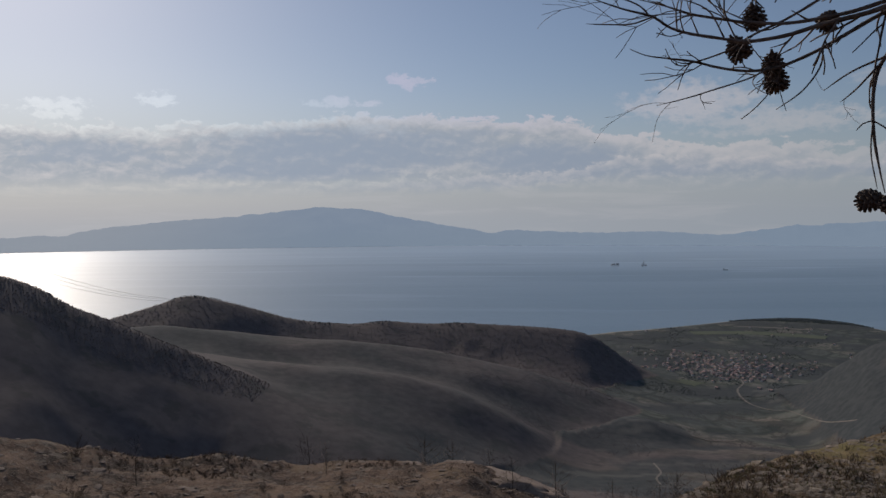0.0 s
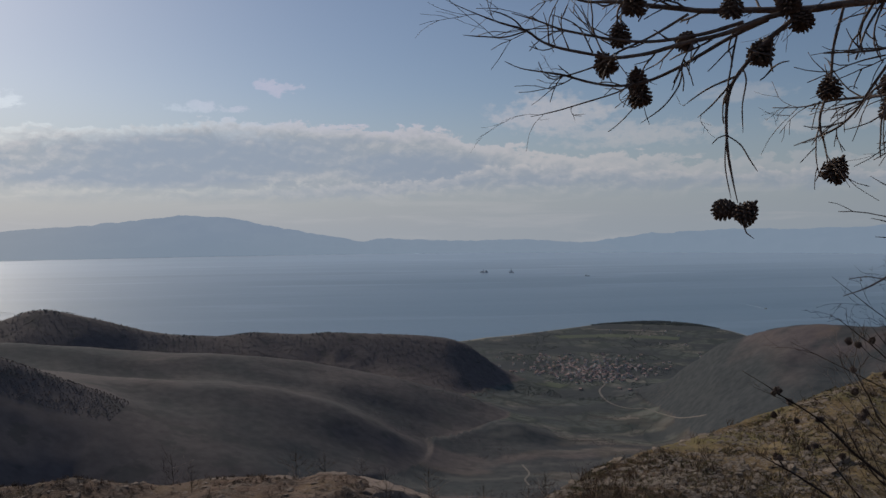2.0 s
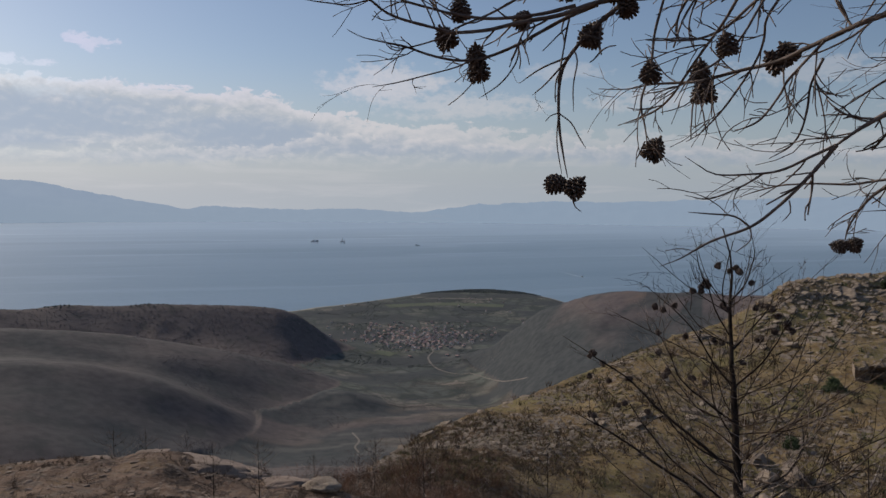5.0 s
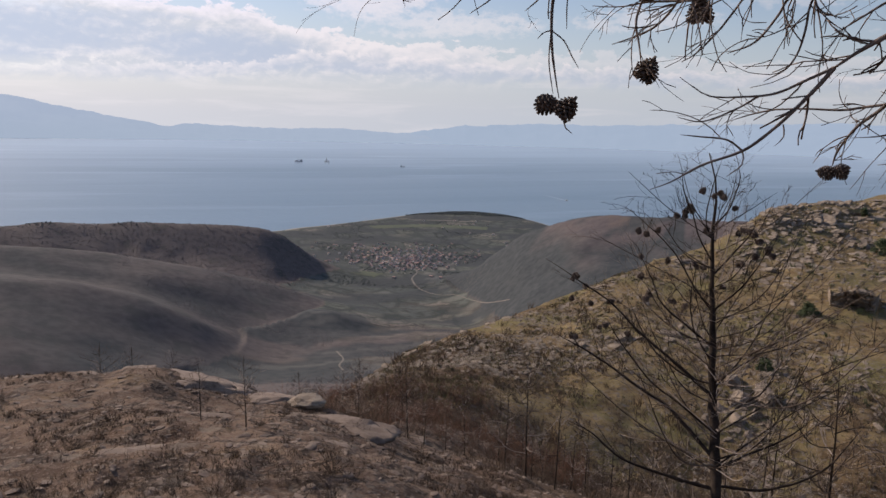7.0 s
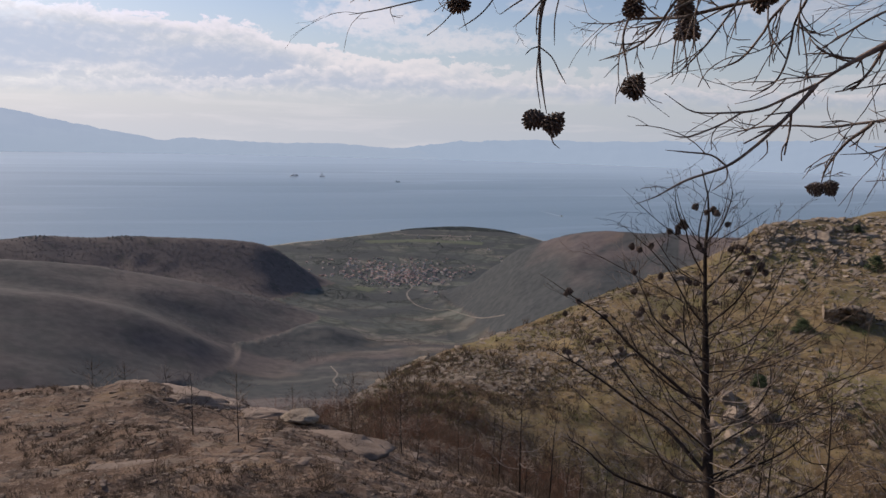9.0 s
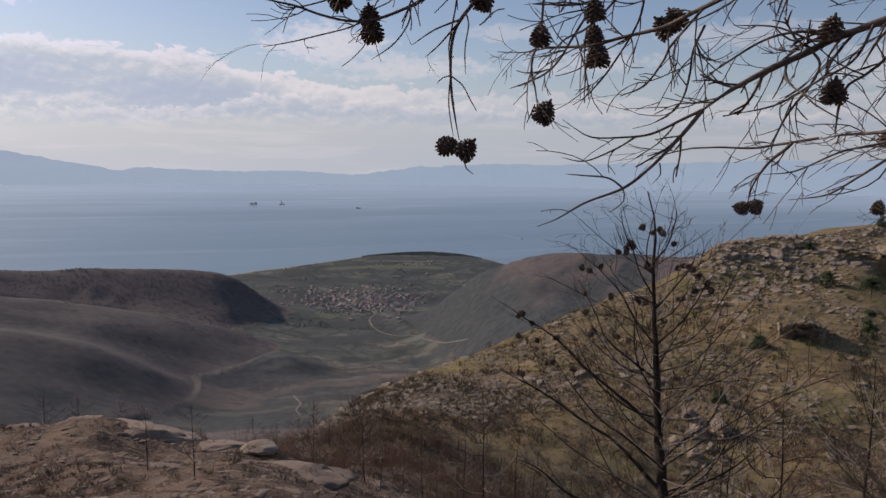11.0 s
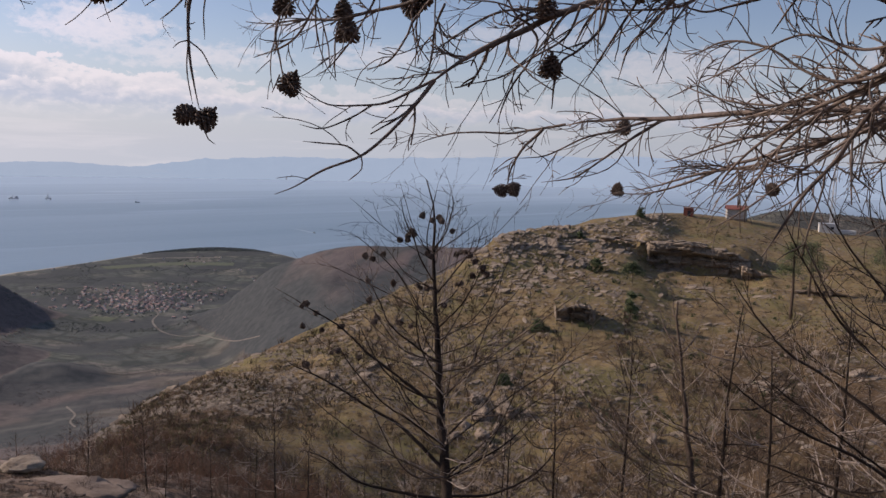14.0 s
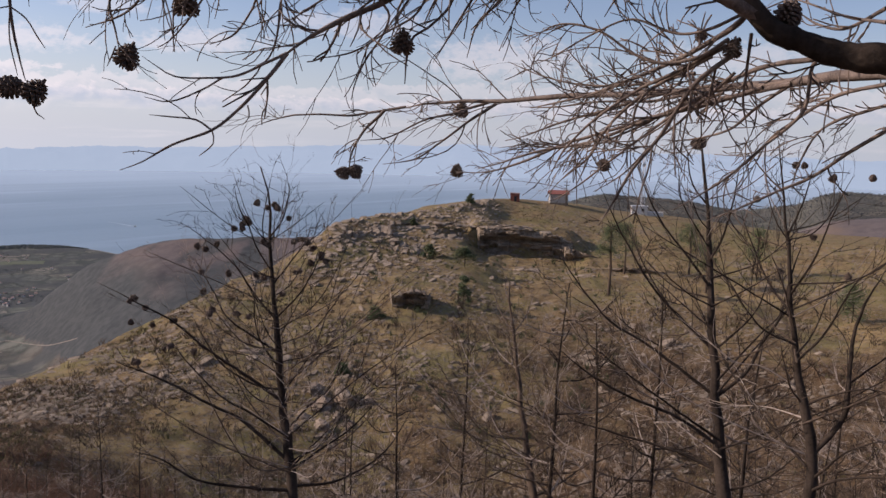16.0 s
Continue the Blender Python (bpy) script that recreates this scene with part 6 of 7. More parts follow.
# pale slabs along the brow below the look-out
for i, (a, d, s, k, turn, label) in enumerate((
        (3.9, 25.0, 2.8, 2.3, -12, "long pale slab of bare rock on the brow"),
        (6.6, 25.2, 2.0, 2.0, -14, "long pale slab of bare rock on the brow"),
        (-2.2, 25.6, 1.7, 1.4, 5, "low weathered slab half sunk in ash"),
        (-6.6, 25.6, 1.5, 1.3, 0, "low weathered slab half sunk in ash"),
        (1.0, 26.0, 1.4, 1.3, 8, "low weathered slab half sunk in ash"),
        (10.3, 23.2, 1.9, 1.4, 12, "dark flat boulder on the brow"),
        (12.9, 22.5, 1.35, 1.1, -8, "flat perched boulder with a pale top"),
        (-20.5, 23.2, 3.0, 1.2, 25, "rounded sooty slab on the burnt slope"),
        (-28.2, 21.5, 3.0, 1.5, -5, "rounded sooty slab on the burnt slope"),
        (2.7, 23.8, 2.0, 1.3, 20, "rounded sooty slab on the burnt slope"),
        (-11.2, 24.2, 1.6, 1.3, 10, "low weathered slab half sunk in ash"),
        (-25.0, 24.5, 1.5, 1.2, 40, "low weathered slab half sunk in ash"),
        (19.5, 30.0, 2.2, 1.8, -25, "flat slab of gneiss lying along the slope"),
        (7.8, 15.2, 2.0, 1.6, -10, "worn flat slab in scorched soil"),
        (0.5, 13.5, 1.7, 1.5, 15, "worn flat slab in scorched soil"),
        (14.5, 19.0, 2.3, 1.7, -30, "worn flat slab in scorched soil"),
        (-5.0, 17.5, 1.5, 1.6, 22, "worn flat slab in scorched soil"),
        (11.0, 20.5, 2.4, 1.5, -28, "worn flat slab in scorched soil"),
        (17.0, 24.0, 2.0, 1.7, -28, "worn flat slab in scorched soil"),
        (-1.5, 11.2, 1.5, 1.8, -8, "worn flat slab in scorched soil"),
        (-14.0, 15.5, 1.6, 1.7, 12, "worn flat slab in scorched soil"),
        (5.2, 19.5, 1.7, 1.9, -18, "worn flat slab in scorched soil"),
        (13.0, 15.0, 1.4, 1.8, -24, "worn flat slab in scorched soil"),
        (-9.0, 20.5, 1.6, 1.8, 4, "worn flat slab in scorched soil"),
        (2.2, 16.8, 1.2, 1.6, -15, "worn flat slab in scorched soil"),
        (-18.0, 19.0, 1.5, 1.7, 10, "worn flat slab in scorched soil"))):
    lay(PERCHED if i == 6 else BARE if i < 3 else SLABS[i % 4], "flat_rock", a, d, s * (0.66 if i == 6 else 0.75), turn, label, "slabs on the brow", -0.22 if i == 6 else (0.13 if i < 2 else 0.05 if i == 5 else 0.13 if i < 9 else 0.165) * s, (draw.uniform(-4, 4) - 4, 6 if i < 2 else draw.uniform(-6, 6)), k)

# blocks along the crest and flank of the bare hill
for i in range(170):
    if i < 46:
        a = draw.uniform(44.9, 53.5)
        d = float(np.interp(a, [44, 46, 50, 55], [122, 130, 148, 166])) * (1.0 - 0.13 * draw.random() ** 1.5)
        s, label = draw.uniform(0.7, 2.0), "flat weathered block of layered gneiss"
    elif i < 120:
        a = draw.uniform(17, 45)
        d = float(np.interp(a, [16, 18, 25, 36, 45], [66, 80, 96, 119, 148])) * (1.0 - 0.28 * draw.random() ** 1.6)
        s, label = draw.uniform(0.5, 1.3), "pale boulder lying in dry grass"
    else:
        a, d, s, label = draw.uniform(43, 80), draw.uniform(70, 150), draw.uniform(0.5, 1.3), "pale boulder lying in dry grass"
    lay(ROCKS[(2, 4, 5, 1, 2, 4, 0, 5)[i % 8]], "boulder", a, d, s, draw.uniform(0, 360), label, "boulders on the bare hill", 0.12 * s, (draw.uniform(-12, 12), draw.uniform(-12, 12)), draw.uniform(1.0, 1.9), 0.35)
# the larger blocks fallen from the crest
for i, (a, d, s, k, turn) in enumerate(((48.95, 153, 3.3, 1.2, 20), (48.0, 152, 2.3, 1.3, 70), (49.8, 153, 2.5, 1.1, 130), (50.5, 158, 2.6, 1.5, 10), (47.1, 149, 2.0, 1.4, 40), (46.1, 147, 1.9, 1.6, 0), (45.5, 146, 1.6, 1.7, 15), (49.3, 149, 2.0, 1.3, 95),
                                        (51.0, 146, 2.4, 1.2, 30), (51.8, 143, 1.7, 1.3, 80), (51.5, 160, 2.6, 1.7, 5), (52.3, 163, 2.2, 1.6, -10), (48.4, 155, 2.0, 1.6, 25), (55.9, 188, 2.2, 1.2, 10), (54.9, 190, 1.5, 1.4, 50), (46.8, 144, 1.5, 1.3, 60))):
    lay(ROCKS[(3, 5, 1, 2, 4, 2, 4, 5)[i % 8]], "boulder", a, d, s, turn, "large pale block broken from the crest", "fallen blocks", 0.1 * s, (draw.uniform(-8, 8), draw.uniform(-10, 10)), k, 0.25)
# the crag low in the face
for i, (a, d, s, turn, k) in enumerate(((44.6, 77.5, 3.9, 20, 1.3), (46.4, 79, 3.4, 70, 1.4), (43.3, 75, 2.4, 130, 1.2), (45.6, 74.5, 2.2, 200, 1.3), (44.3, 72.5, 1.8, 260, 1.2), (47.6, 78.5, 2.3, 310, 1.3), (42.4, 72, 1.5, 15, 1.2), (44.0, 81.5, 2.4, 45, 1.6), (45.3, 70.5, 1.4, 100, 1.2), (46.6, 73, 1.3, 40, 1.3))):
    lay(CRAGS[i % 3], "rock_crag", a, d, s, turn, "craggy brown outcrop of broken gneiss", "crag blocks", 0.14 * s, (draw.uniform(-8, 8), draw.uniform(-10, 10)), k)
def rubble(name, count, pick, label, mat, seed, lean=0.0, flat=1.0):
    """Countless loose stones in one mesh."""
    rnd = random.Random(seed)
    src = [rock_mesh("stone", 70 + i, f, 1, mat, 6) for i, f in enumerate((0.6, 0.42, 0.3, 0.5))]
    co = []
    for me in src:
        v = np.empty(len(me.vertices) * 3)
        me.vertices.foreach_get("co", v)
        co.append((v.reshape(-1, 3), np.array([tuple(p.vertices) for p in me.polygons])))
    verts, faces, k = [], [], 0
    spots = [pick(rnd) for _ in range(count)]
    spots = [s for s in spots if s]
    xs = np.array([s[1] * math.sin(radians(s[0])) for s in spots])
    ys = np.array([s[1] * math.cos(radians(s[0])) for s in spots])
    zs = height(xs, ys)
    for (a, d, s), x, y, z in zip(spots, xs, ys, zs):
        v, f = co[rnd.randrange(4)]
        turn = np.array((leaning(a, lean).to_3x3() @ Matrix.Rotation(rnd.uniform(0, 6.28), 3, "Z") @ Euler((rnd.uniform(-0.22, 0.22), rnd.uniform(-0.22, 0.22), 0)).to_matrix()))
        verts.append((v * (s * rnd.uniform(0.9, 1.7), s, s * flat)) @ turn.T + (x, y, z))
        faces.append(f + k)
        k += len(v)
    me = mesh_from(name, np.concatenate(verts).tolist(), np.concatenate(faces).tolist(), mat)
    tagged(new(name, me), label, "stones", kind="stuff")


def pick_hill(rnd):
    a = rnd.uniform(16, 84)
    edge = float(np.interp(a, [15, 20, 30, 42, 50, 58, 70, 84], [60, 86, 108, 137, 166, 212, 215, 200]))
    d = 50 + (edge - 52) * rnd.random() ** 0.7
    x, y = d * math.sin(radians(a)), d * math.cos(radians(a))
    dens = float(fbm(np.array(x), np.array(y), 14, 3)) - (0.04 if a < 38 else 0.0) - 0.12 * max(0.0, 1 - (d - 50) / 14) + (0.15 if d > 0.85 * edge and a < 56 else 0)
    if dens < -0.10 + 0.26 * rnd.random():
        return None
    return a, d, 0.09 + (0.42 if a < 43 else 0.66) * rnd.random() ** 4.2


def pick_crest(rnd):
    a = rnd.uniform(43.2, 57.0)
    top = float(np.interp(a, [43, 46, 50, 55, 57], [143, 154, 169, 192, 206]))
    d = top * (1.006 - 0.17 * rnd.random() ** 1.2)
    if a > 55 and d < 167:
        return None
    return a, d, 0.25 + 1.15 * rnd.random() ** 2.2


def pick_patch(rnd):
    a = rnd.uniform(24, 76)
    d = rnd.uniform(62, float(np.interp(a, [20, 30, 42, 50], [86, 109, 137, 160])))
    x, y = d * math.sin(radians(a)), d * math.cos(radians(a))
    if float(fbm(np.array(x - 70), np.array(y + 20), 9, 3)) < (-0.08 if a < 48 else 0.0) + 0.2 * rnd.random() or (54.5 < a < 64 and d > 150):
        return None
    return a, d, 0.16 + 0.55 * rnd.random() ** 2.6


def pick_near(rnd):
    a, d = rnd.uniform(-32, 60), rnd.uniform(2, 46)
    if d > 27 and a < 12:
        return None
    return a, d, 0.02 + 0.004 * d ** 0.5 + 0.16 * rnd.random() ** 6


rubble("rubble", 34000, pick_hill, "loose pale stones strewn over the dry hillside", M_RUBBLE, 3, 0.3)
rubble("crest_blocks", 1100, pick_crest, "jumbled flat blocks of gneiss along the crest", M_ROCK, 6, 0.35, 0.8)
rubble("broken_slabs", 10500, pick_patch, "patches of broken pale slabs in dry grass", M_RUBBLE, 16, 0.3, 0.85)
rubble("scree", 17000, pick_near, "small sooty stones on burnt soil", M_SLAB, 4)


def cliff(az0, az1, r0, foot, head, label, hollow=1.0, seed=0, cap=5.0):
    """A weathered step of bedded rock across the slope, from foot to head; foot and head are heights by (bearing, height) knots."""
    ob_at = at((az0 + az1) / 2, r0)
    u = np.linspace(0, 1, max(24, int((az1 - az0) * r0 * 0.0175 / 0.16)))
    az = az0 + (az1 - az0) * u
    zb, zt = curve(az, *foot), curve(az, *head)
    tall = float(np.max(zt - zb))
    rows = max(8, int(tall / 0.13))
    verts, faces = [], []
    n = len(u)
    for j in range(rows + 7):
        h = min(1.0, j / rows)
        for i in range(n):
            x = az[i] * r0 * 0.0175
            z = zb[i] + (zt[i] - zb[i]) * h
            p = Vector((x, z, seed))
            bed_no = math.floor(z * 2.1 + 0.05 * x + 0.9 * noise.noise(Vector((x * 0.18, z * 0.4, seed))))
            joint = noise.cell(Vector((x * 0.45 + 0.4 * noise.noise(p), bed_no * 0.55, seed)))
            r = r0 + 0.75 * joint + 0.8 * noise.noise(Vector((x * 0.22, z * 0.3, seed + 5))) + 0.5 * noise.cell(Vector((seed, bed_no, 3))) + 0.22 * noise.noise(p * 1.7) + 0.10 * noise.noise(p * 5)
            r += hollow * (1.9 * float(smooth01(h, 0.02, 0.25)) * (1 - float(smooth01(h, 0.58, 0.78))) - 0.7 * float(smooth01(h, 0.66, 0.86))) * float(smooth01(u[i], 0.03, 0.10)) * (1 - float(smooth01(u[i], 0.72, 0.9)))
            end = min(u[i], 1 - u[i])
            r += 3.5 * (1 - float(smooth01(end, 0.0, 0.05)))
            if j > rows:
                k = j - rows
                r += cap * (k / 6) ** 1.3
                z += 0.28 * noise.noise(Vector((x * 0.5, r * 0.5, seed))) + 0.25 * noise.cell(Vector((x * 0.4, r * 0.5, seed))) - 0.16 * k - (1.2 if k == 6 else 0)
            a = radians(az[i])
            verts.append((r * math.sin(a) - ob_at.x, r * math.cos(a) - ob_at.y, z - ob_at.z))
    for j in range(rows + 6):
        for i in range(n - 1):
            faces.append((j * n + i, j * n + i + 1, (j + 1) * n + i + 1, (j + 1) * n + i))
    ob = new("rock_ledge", mesh_from("rock_ledge", verts, faces, M_LEDGE))
    ob.matrix_basis = Matrix.Translation(ob_at)
    return tagged(ob, label, "rock", "ledges on the hillside")


cliff(55.4, 62.6, 162.3, ((55, -22.2), (58, -23.2), (62.7, -24.0)), ((55, -16.7), (58, -16.4), (60, -17.0), (61.5, -18.2), (62.7, -19.6)), "layered gneiss cliff over a dark hollow", 0.5, 1, 6.0)
cliff(61.8, 65.2, 160.5, ((61.5, -24), (65.3, -24)), ((61.5, -19.6), (63.5, -21.0), (65.3, -22.6)), "stepped gneiss ledge below the cliff", 0.15, 9, 4.0)
cliff(49.0, 52.2, 161.5, ((49, -20.0), (52.3, -20.4)), ((49, -16.4), (50.5, -15.8), (52.3, -16.8)), "stepped gneiss ledge at the hill's crest", 0.35, 3, 4.0)
cliff(45.2, 48.0, 149.0, ((45, -21), (48, -21.5)), ((45, -16.6), (46.5, -16.1), (48, -17.4)), "stepped gneiss ledge at the hill's crest", 0.25, 4, 3.0)
cliff(49.3, 52.3, 110.6, ((49, -23.5), (52.4, -23.6)), ((49, -21.6), (50.6, -20.6), (51.6, -20.2), (52.4, -21.6)), "dark-faced slab outcrop tilted out of the hillside", 0.1, 5, 3.0)
cliff(61.2, 63.6, 105.0, ((61, -26.6), (63.7, -26.8)), ((61, -24.9), (62.4, -24.3), (63.7, -25.4)), "low ledge of layered gneiss in dry grass", 0.1, 6, 2.5)
cliff(65.0, 70.0, 150.0, ((65, -24), (70, -24)), ((65, -22.3), (67, -21.6), (70, -22.6)), "low ledge of layered gneiss in dry grass", 0.1, 7, 3.0)
cliff(66.0, 69.5, 122.0, ((66, -25.2), (69.6, -25.2)), ((66, -23.8), (68, -23.0), (69.6, -24.0)), "low ledge of layered gneiss in dry grass", 0.1, 8, 2.5)
# slabs lying on the cliff's brow
for i in range(34):
    a = draw.uniform(52.6, 61.8)
    d = float(np.interp(a, [52, 55, 55.4, 63], [160.5, 161, 163, 163])) + draw.uniform(-0.6, 4.5)
    z = float(curve(np.array(a), (52, -16.0), (53.5, -15.8), (55.2, -16.7), (58, -16.3), (60, -16.9), (61.5, -18.1), (62.7, -19.6)))
    s = draw.uniform(0.9, 2.6)
    ob = lay(ROCKS[(4, 2, 4, 5)[i % 4]], "flat_rock", a, d, s, draw.uniform(-25, 25) - a, "flat slab on the brow of the cliff", "slabs on the cliff", 0, (draw.uniform(-5, 5), draw.uniform(-6, 6)), draw.uniform(1.2, 2.0))
    ob.matrix_basis.translation.z = z - 0.16 * s
# clusters of broken blocks in the face and along its western edge
for i, (a0, d0, w, n, big) in enumerate(((18.6, 79, 2.5, 6, 0.8), (20.3, 85, 3, 5, 0.8), (22.4, 90, 3, 6, 1.0), (27.2, 101.5, 3, 6, 1.1), (31.5, 109, 3.5, 5, 1.0), (35, 115, 3.5, 6, 1.2), (40, 126, 5, 7, 1.5), (47.5, 128, 5, 7, 1.6), (53.2, 126, 4, 5, 1.4), (57.5, 133, 5, 6, 1.5), (60.3, 120, 5, 6, 1.5), (55.3, 98, 4, 6, 1.4), (40.5, 92, 4, 6, 1.4), (36.2, 88, 4, 6, 1.3), (64.5, 96, 4, 6, 1.5), (70, 104, 5, 6, 1.5), (59, 148, 5, 6, 1.5), (63, 140, 5, 6, 1.4), (49.6, 95, 4, 5, 1.5), (33, 84, 4, 5, 1.2))):
    for j in range(n):
        a = a0 + math.degrees(draw.uniform(-0.5, 0.5) * w / d0)
        lay(ROCKS[(4, 2, 5, 1, 4, 3)[(i + j) % 6]], "boulder", a, d0 + draw.uniform(-2.0, 2.0), big * draw.uniform(0.4, 1.2), draw.uniform(-30, 30) - a, "broken block of gneiss in an outcrop", "outcrop blocks", 0.1, (draw.uniform(-14, 14), draw.uniform(-12, 16)), draw.uniform(1.1, 1.9), 0.2)


# ---- living pines and scrub on the hill ----
def foliage_mesh(seed, blobs, blades, length):
    """Needle tufts round given centres."""
    rnd = random.Random(seed)
    verts, faces = [], []
    for c, size in blobs:
        for _ in range(blades):
            p = Vector(c) + Vector((rnd.gauss(0, 0.42), rnd.gauss(0, 0.42), rnd.gauss(0, 0.3))) * size
            w = Vector((rnd.gauss(0, 1), rnd.gauss(0, 1), rnd.gauss(0.3, 0.8))).normalized() * length * rnd.uniform(0.6, 1.3)
            s = w.orthogonal().normalized() * length * 0.16
            k = len(verts)
            verts += [tuple(p - s), tuple(p + s), tuple(p + w)]
            faces.append((k, k + 1, k + 2))
    return mesh_from("crown", verts, faces, M_NEEDLE)


def live_pine(a, d, tall, spread, low, seed, label):
    rnd = random.Random(seed)
    ob = holder("green_pine", Matrix.Translation(at(a, d)), label, "tree")
    t = Tubes()
    t.add([Vector((0, 0, -0.3)), Vector((0.1 * spread, 0, tall * 0.4)), Vector((0.02, 0.1, tall * 0.75)), Vector((0, 0, tall * 0.97))], [tall * 0.022, tall * 0.018, tall * 0.012, 0.02], 7)
    blobs = []
    for i in range(26):
        f = rnd.uniform(low, 1.0)
        r = spread * (1.05 - 0.75 * (f - low) / (1.01 - low)) * rnd.uniform(0.2, 1.0)
        b = rnd.uniform(0, 6.28)
        c = Vector((math.cos(b) * r, math.sin(b) * r, tall * f))
        t.add([Vector((0, 0, tall * f * 0.93)), c * 0.6 + Vector((0, 0, tall * f * 0.38)), c], [0.05, 0.035, 0.02], 4)
        blobs.append((c, spread * 0.42))
    part("trunk", t.mesh("trunk", M_TWIG), ob)
    part("crown", foliage_mesh(seed, blobs, 130, 0.28), ob)


live_pine(54.7, 137, 3.4, 1.8, 0.5, 1, "small dark-green pine on the bare hill")
live_pine(54.7, 115, 4.0, 1.3, 0.08, 2, "bushy bright green young pine")
live_pine(52.1, 142, 2.2, 1.5, 0.1, 3, "low green pine bush among rocks")
live_pine(48.3, 106, 1.5, 1.2, 0.1, 12, "low green pine bush among rocks")
live_pine(45.9, 86, 1.0, 0.9, 0.1, 13, "low green pine bush among rocks")
live_pine(65.2, 128, 11.5, 2.6, 0.58, 4, "tall leaning pine with a thin dark crown")
live_pine(66.2, 148, 9.0, 2.8, 0.5, 5, "pine with a scorched half-green crown")
live_pine(70.6, 150, 10.0, 2.8, 0.45, 6, "pine with a scorched half-green crown")
live_pine(71.8, 140, 9.0, 2.4, 0.5, 7, "pine with a scorched half-green crown")
live_pine(75.0, 155, 8.5, 3.0, 0.3, 8, "rounded green pine at the hill's edge")
live_pine(81.0, 120, 5.0, 3.2, 0.1, 9, "rounded green pine at the hill's edge")
live_pine(50.9, 160, 1.6, 0.9, 0.2, 10, "tiny pine on the skyline")
live_pine(55.0, 190, 2.2, 1.2, 0.1, 11, "low green pine bush among rocks")


def blades(name, count, region, tall, mat, label, seed, each=9, slim=0.05):
    """Countless tufts of grass: each a few bent blades."""
    g, dice = random.Random(seed), np.random.default_rng(seed)
    az, dd = np.array([region(g) for _ in range(count)]).T
    x, y = dd * np.sin(np.radians(az)), dd * np.cos(np.radians(az))
    keep = fbm(x + 11, y - 5, 7.0, 3) > dice.uniform(-0.3, 0.15, count)
    x, y, dd = x[keep], y[keep], dd[keep]
    z, n = height(x, y), len(x)
    h = np.repeat(tall * dice.uniform(0.4, 1.3, n), each)
    foot = np.repeat(np.stack([x, y, z - 0.03], -1), each, 0) + dice.normal(0, 1, (n * each, 3)) * h[:, None] * (0.55, 0.55, 0.0)
    a = dice.uniform(0, 6.28, n * each)
    lean = dice.uniform(0.1, 0.9, n * each)
    tip = foot + np.stack([np.cos(a) * lean * h, np.sin(a) * lean * h, h], -1)
    b = a + dice.uniform(0.6, 2.5, n * each)
    side = np.stack([np.cos(b), np.sin(b), 0 * b], -1) * (h * slim + np.repeat(dd, each) * 0.00025)[:, None]
    co = np.stack([foot - side, foot + side, tip], 1).reshape(-1, 3)
    tagged(new(name, mesh_from(name, co.tolist(), np.arange(len(co)).reshape(-1, 3).tolist(), mat)), label, "grass", kind="stuff")


def on_face(g):
    a = g.uniform(17, 86)
    return a, 52 + (float(np.interp(a, [15, 20, 30, 42, 50, 58, 70, 86], [60, 86, 108, 137, 165, 208, 212, 196])) - 52) * g.random() ** 0.75


def foot_of_face(g):
    a = g.uniform(15, 86)
    return a, g.uniform(44, 62 + (50 if a < 40 else 80) * g.random())


blades("dry_grass", 11000, on_face, 0.28, M_DRY, "ochre dry grass tufts over the hillside", 81, 9)
blades("olive_grass", 8000, on_face, 0.32, M_OLIVE, "dull green grass and low herbs among stones", 82, 9)
blades("brown_heath", 6500, foot_of_face, 0.34, M_HEATH, "reddish-brown scorched heath at the foot of the hill", 83, 11)
blades("withered_grass", 2600, lambda g: (g.uniform(-34, 60), 3 + 25 * g.random() ** 0.8), 0.11, M_HEATH, "withered brown grass on scorched soil", 84, 9, 0.035)


def brush(name, count, region, tall, mat, label, seed, stems=8, thin=1.0):
    """Countless tufts of dead stems in one mesh."""
    rnd = random.Random(seed)
    t = Tubes()
    for _ in range(count):
        a, d = region(rnd)
        p = at(a, d)
        h = tall * rnd.uniform(0.5, 1.3)
        for _ in range(stems):
            b, s = rnd.uniform(0, 6.28), rnd.uniform(0.1, 0.8)
            w = Vector((math.cos(b) * s, math.sin(b) * s, 1)).normalized()
            q = p + Vector((rnd.gauss(0, 0.3), rnd.gauss(0, 0.3), -0.03)) * h
            m = q + w * h * 0.55 + Vector((rnd.gauss(0, 0.08), rnd.gauss(0, 0.08), 0)) * h
            t.add([q, m, m + (w + Vector((rnd.gauss(0, 0.4), rnd.gauss(0, 0.4), 0.2))) * h * 0.4], [(0.012 * h + d * 0.00018) * thin, (0.01 * h + d * 0.00014) * thin, (0.004 * h + d * 0.0001) * thin], 3)
    tagged(new(name, t.mesh(name, mat)), label, "scrub", kind="stuff")


brush("dead_brush", 640, lambda g: (g.uniform(18, 84), g.uniform(46, 118)) if g.random() < 0.6 else (g.uniform(58, 86), g.uniform(44, 96)), 1.1, M_SHRUB, "reddish-brown dead brushwood on the hillside", 61, 11)
def clumped(g):
    """A spot on the near slope, mostly within patches of heath."""
    for _ in range(12):
        a, d = (g.uniform(-34, 70), g.uniform(3, 27)) if g.random() < 0.2 else (g.uniform(-32, 30), g.uniform(8, 27))
        if fbm(np.array(d * math.sin(radians(a))), np.array(d * math.cos(radians(a))), 2.4, 3) > 0.1:
            break
    return a, d


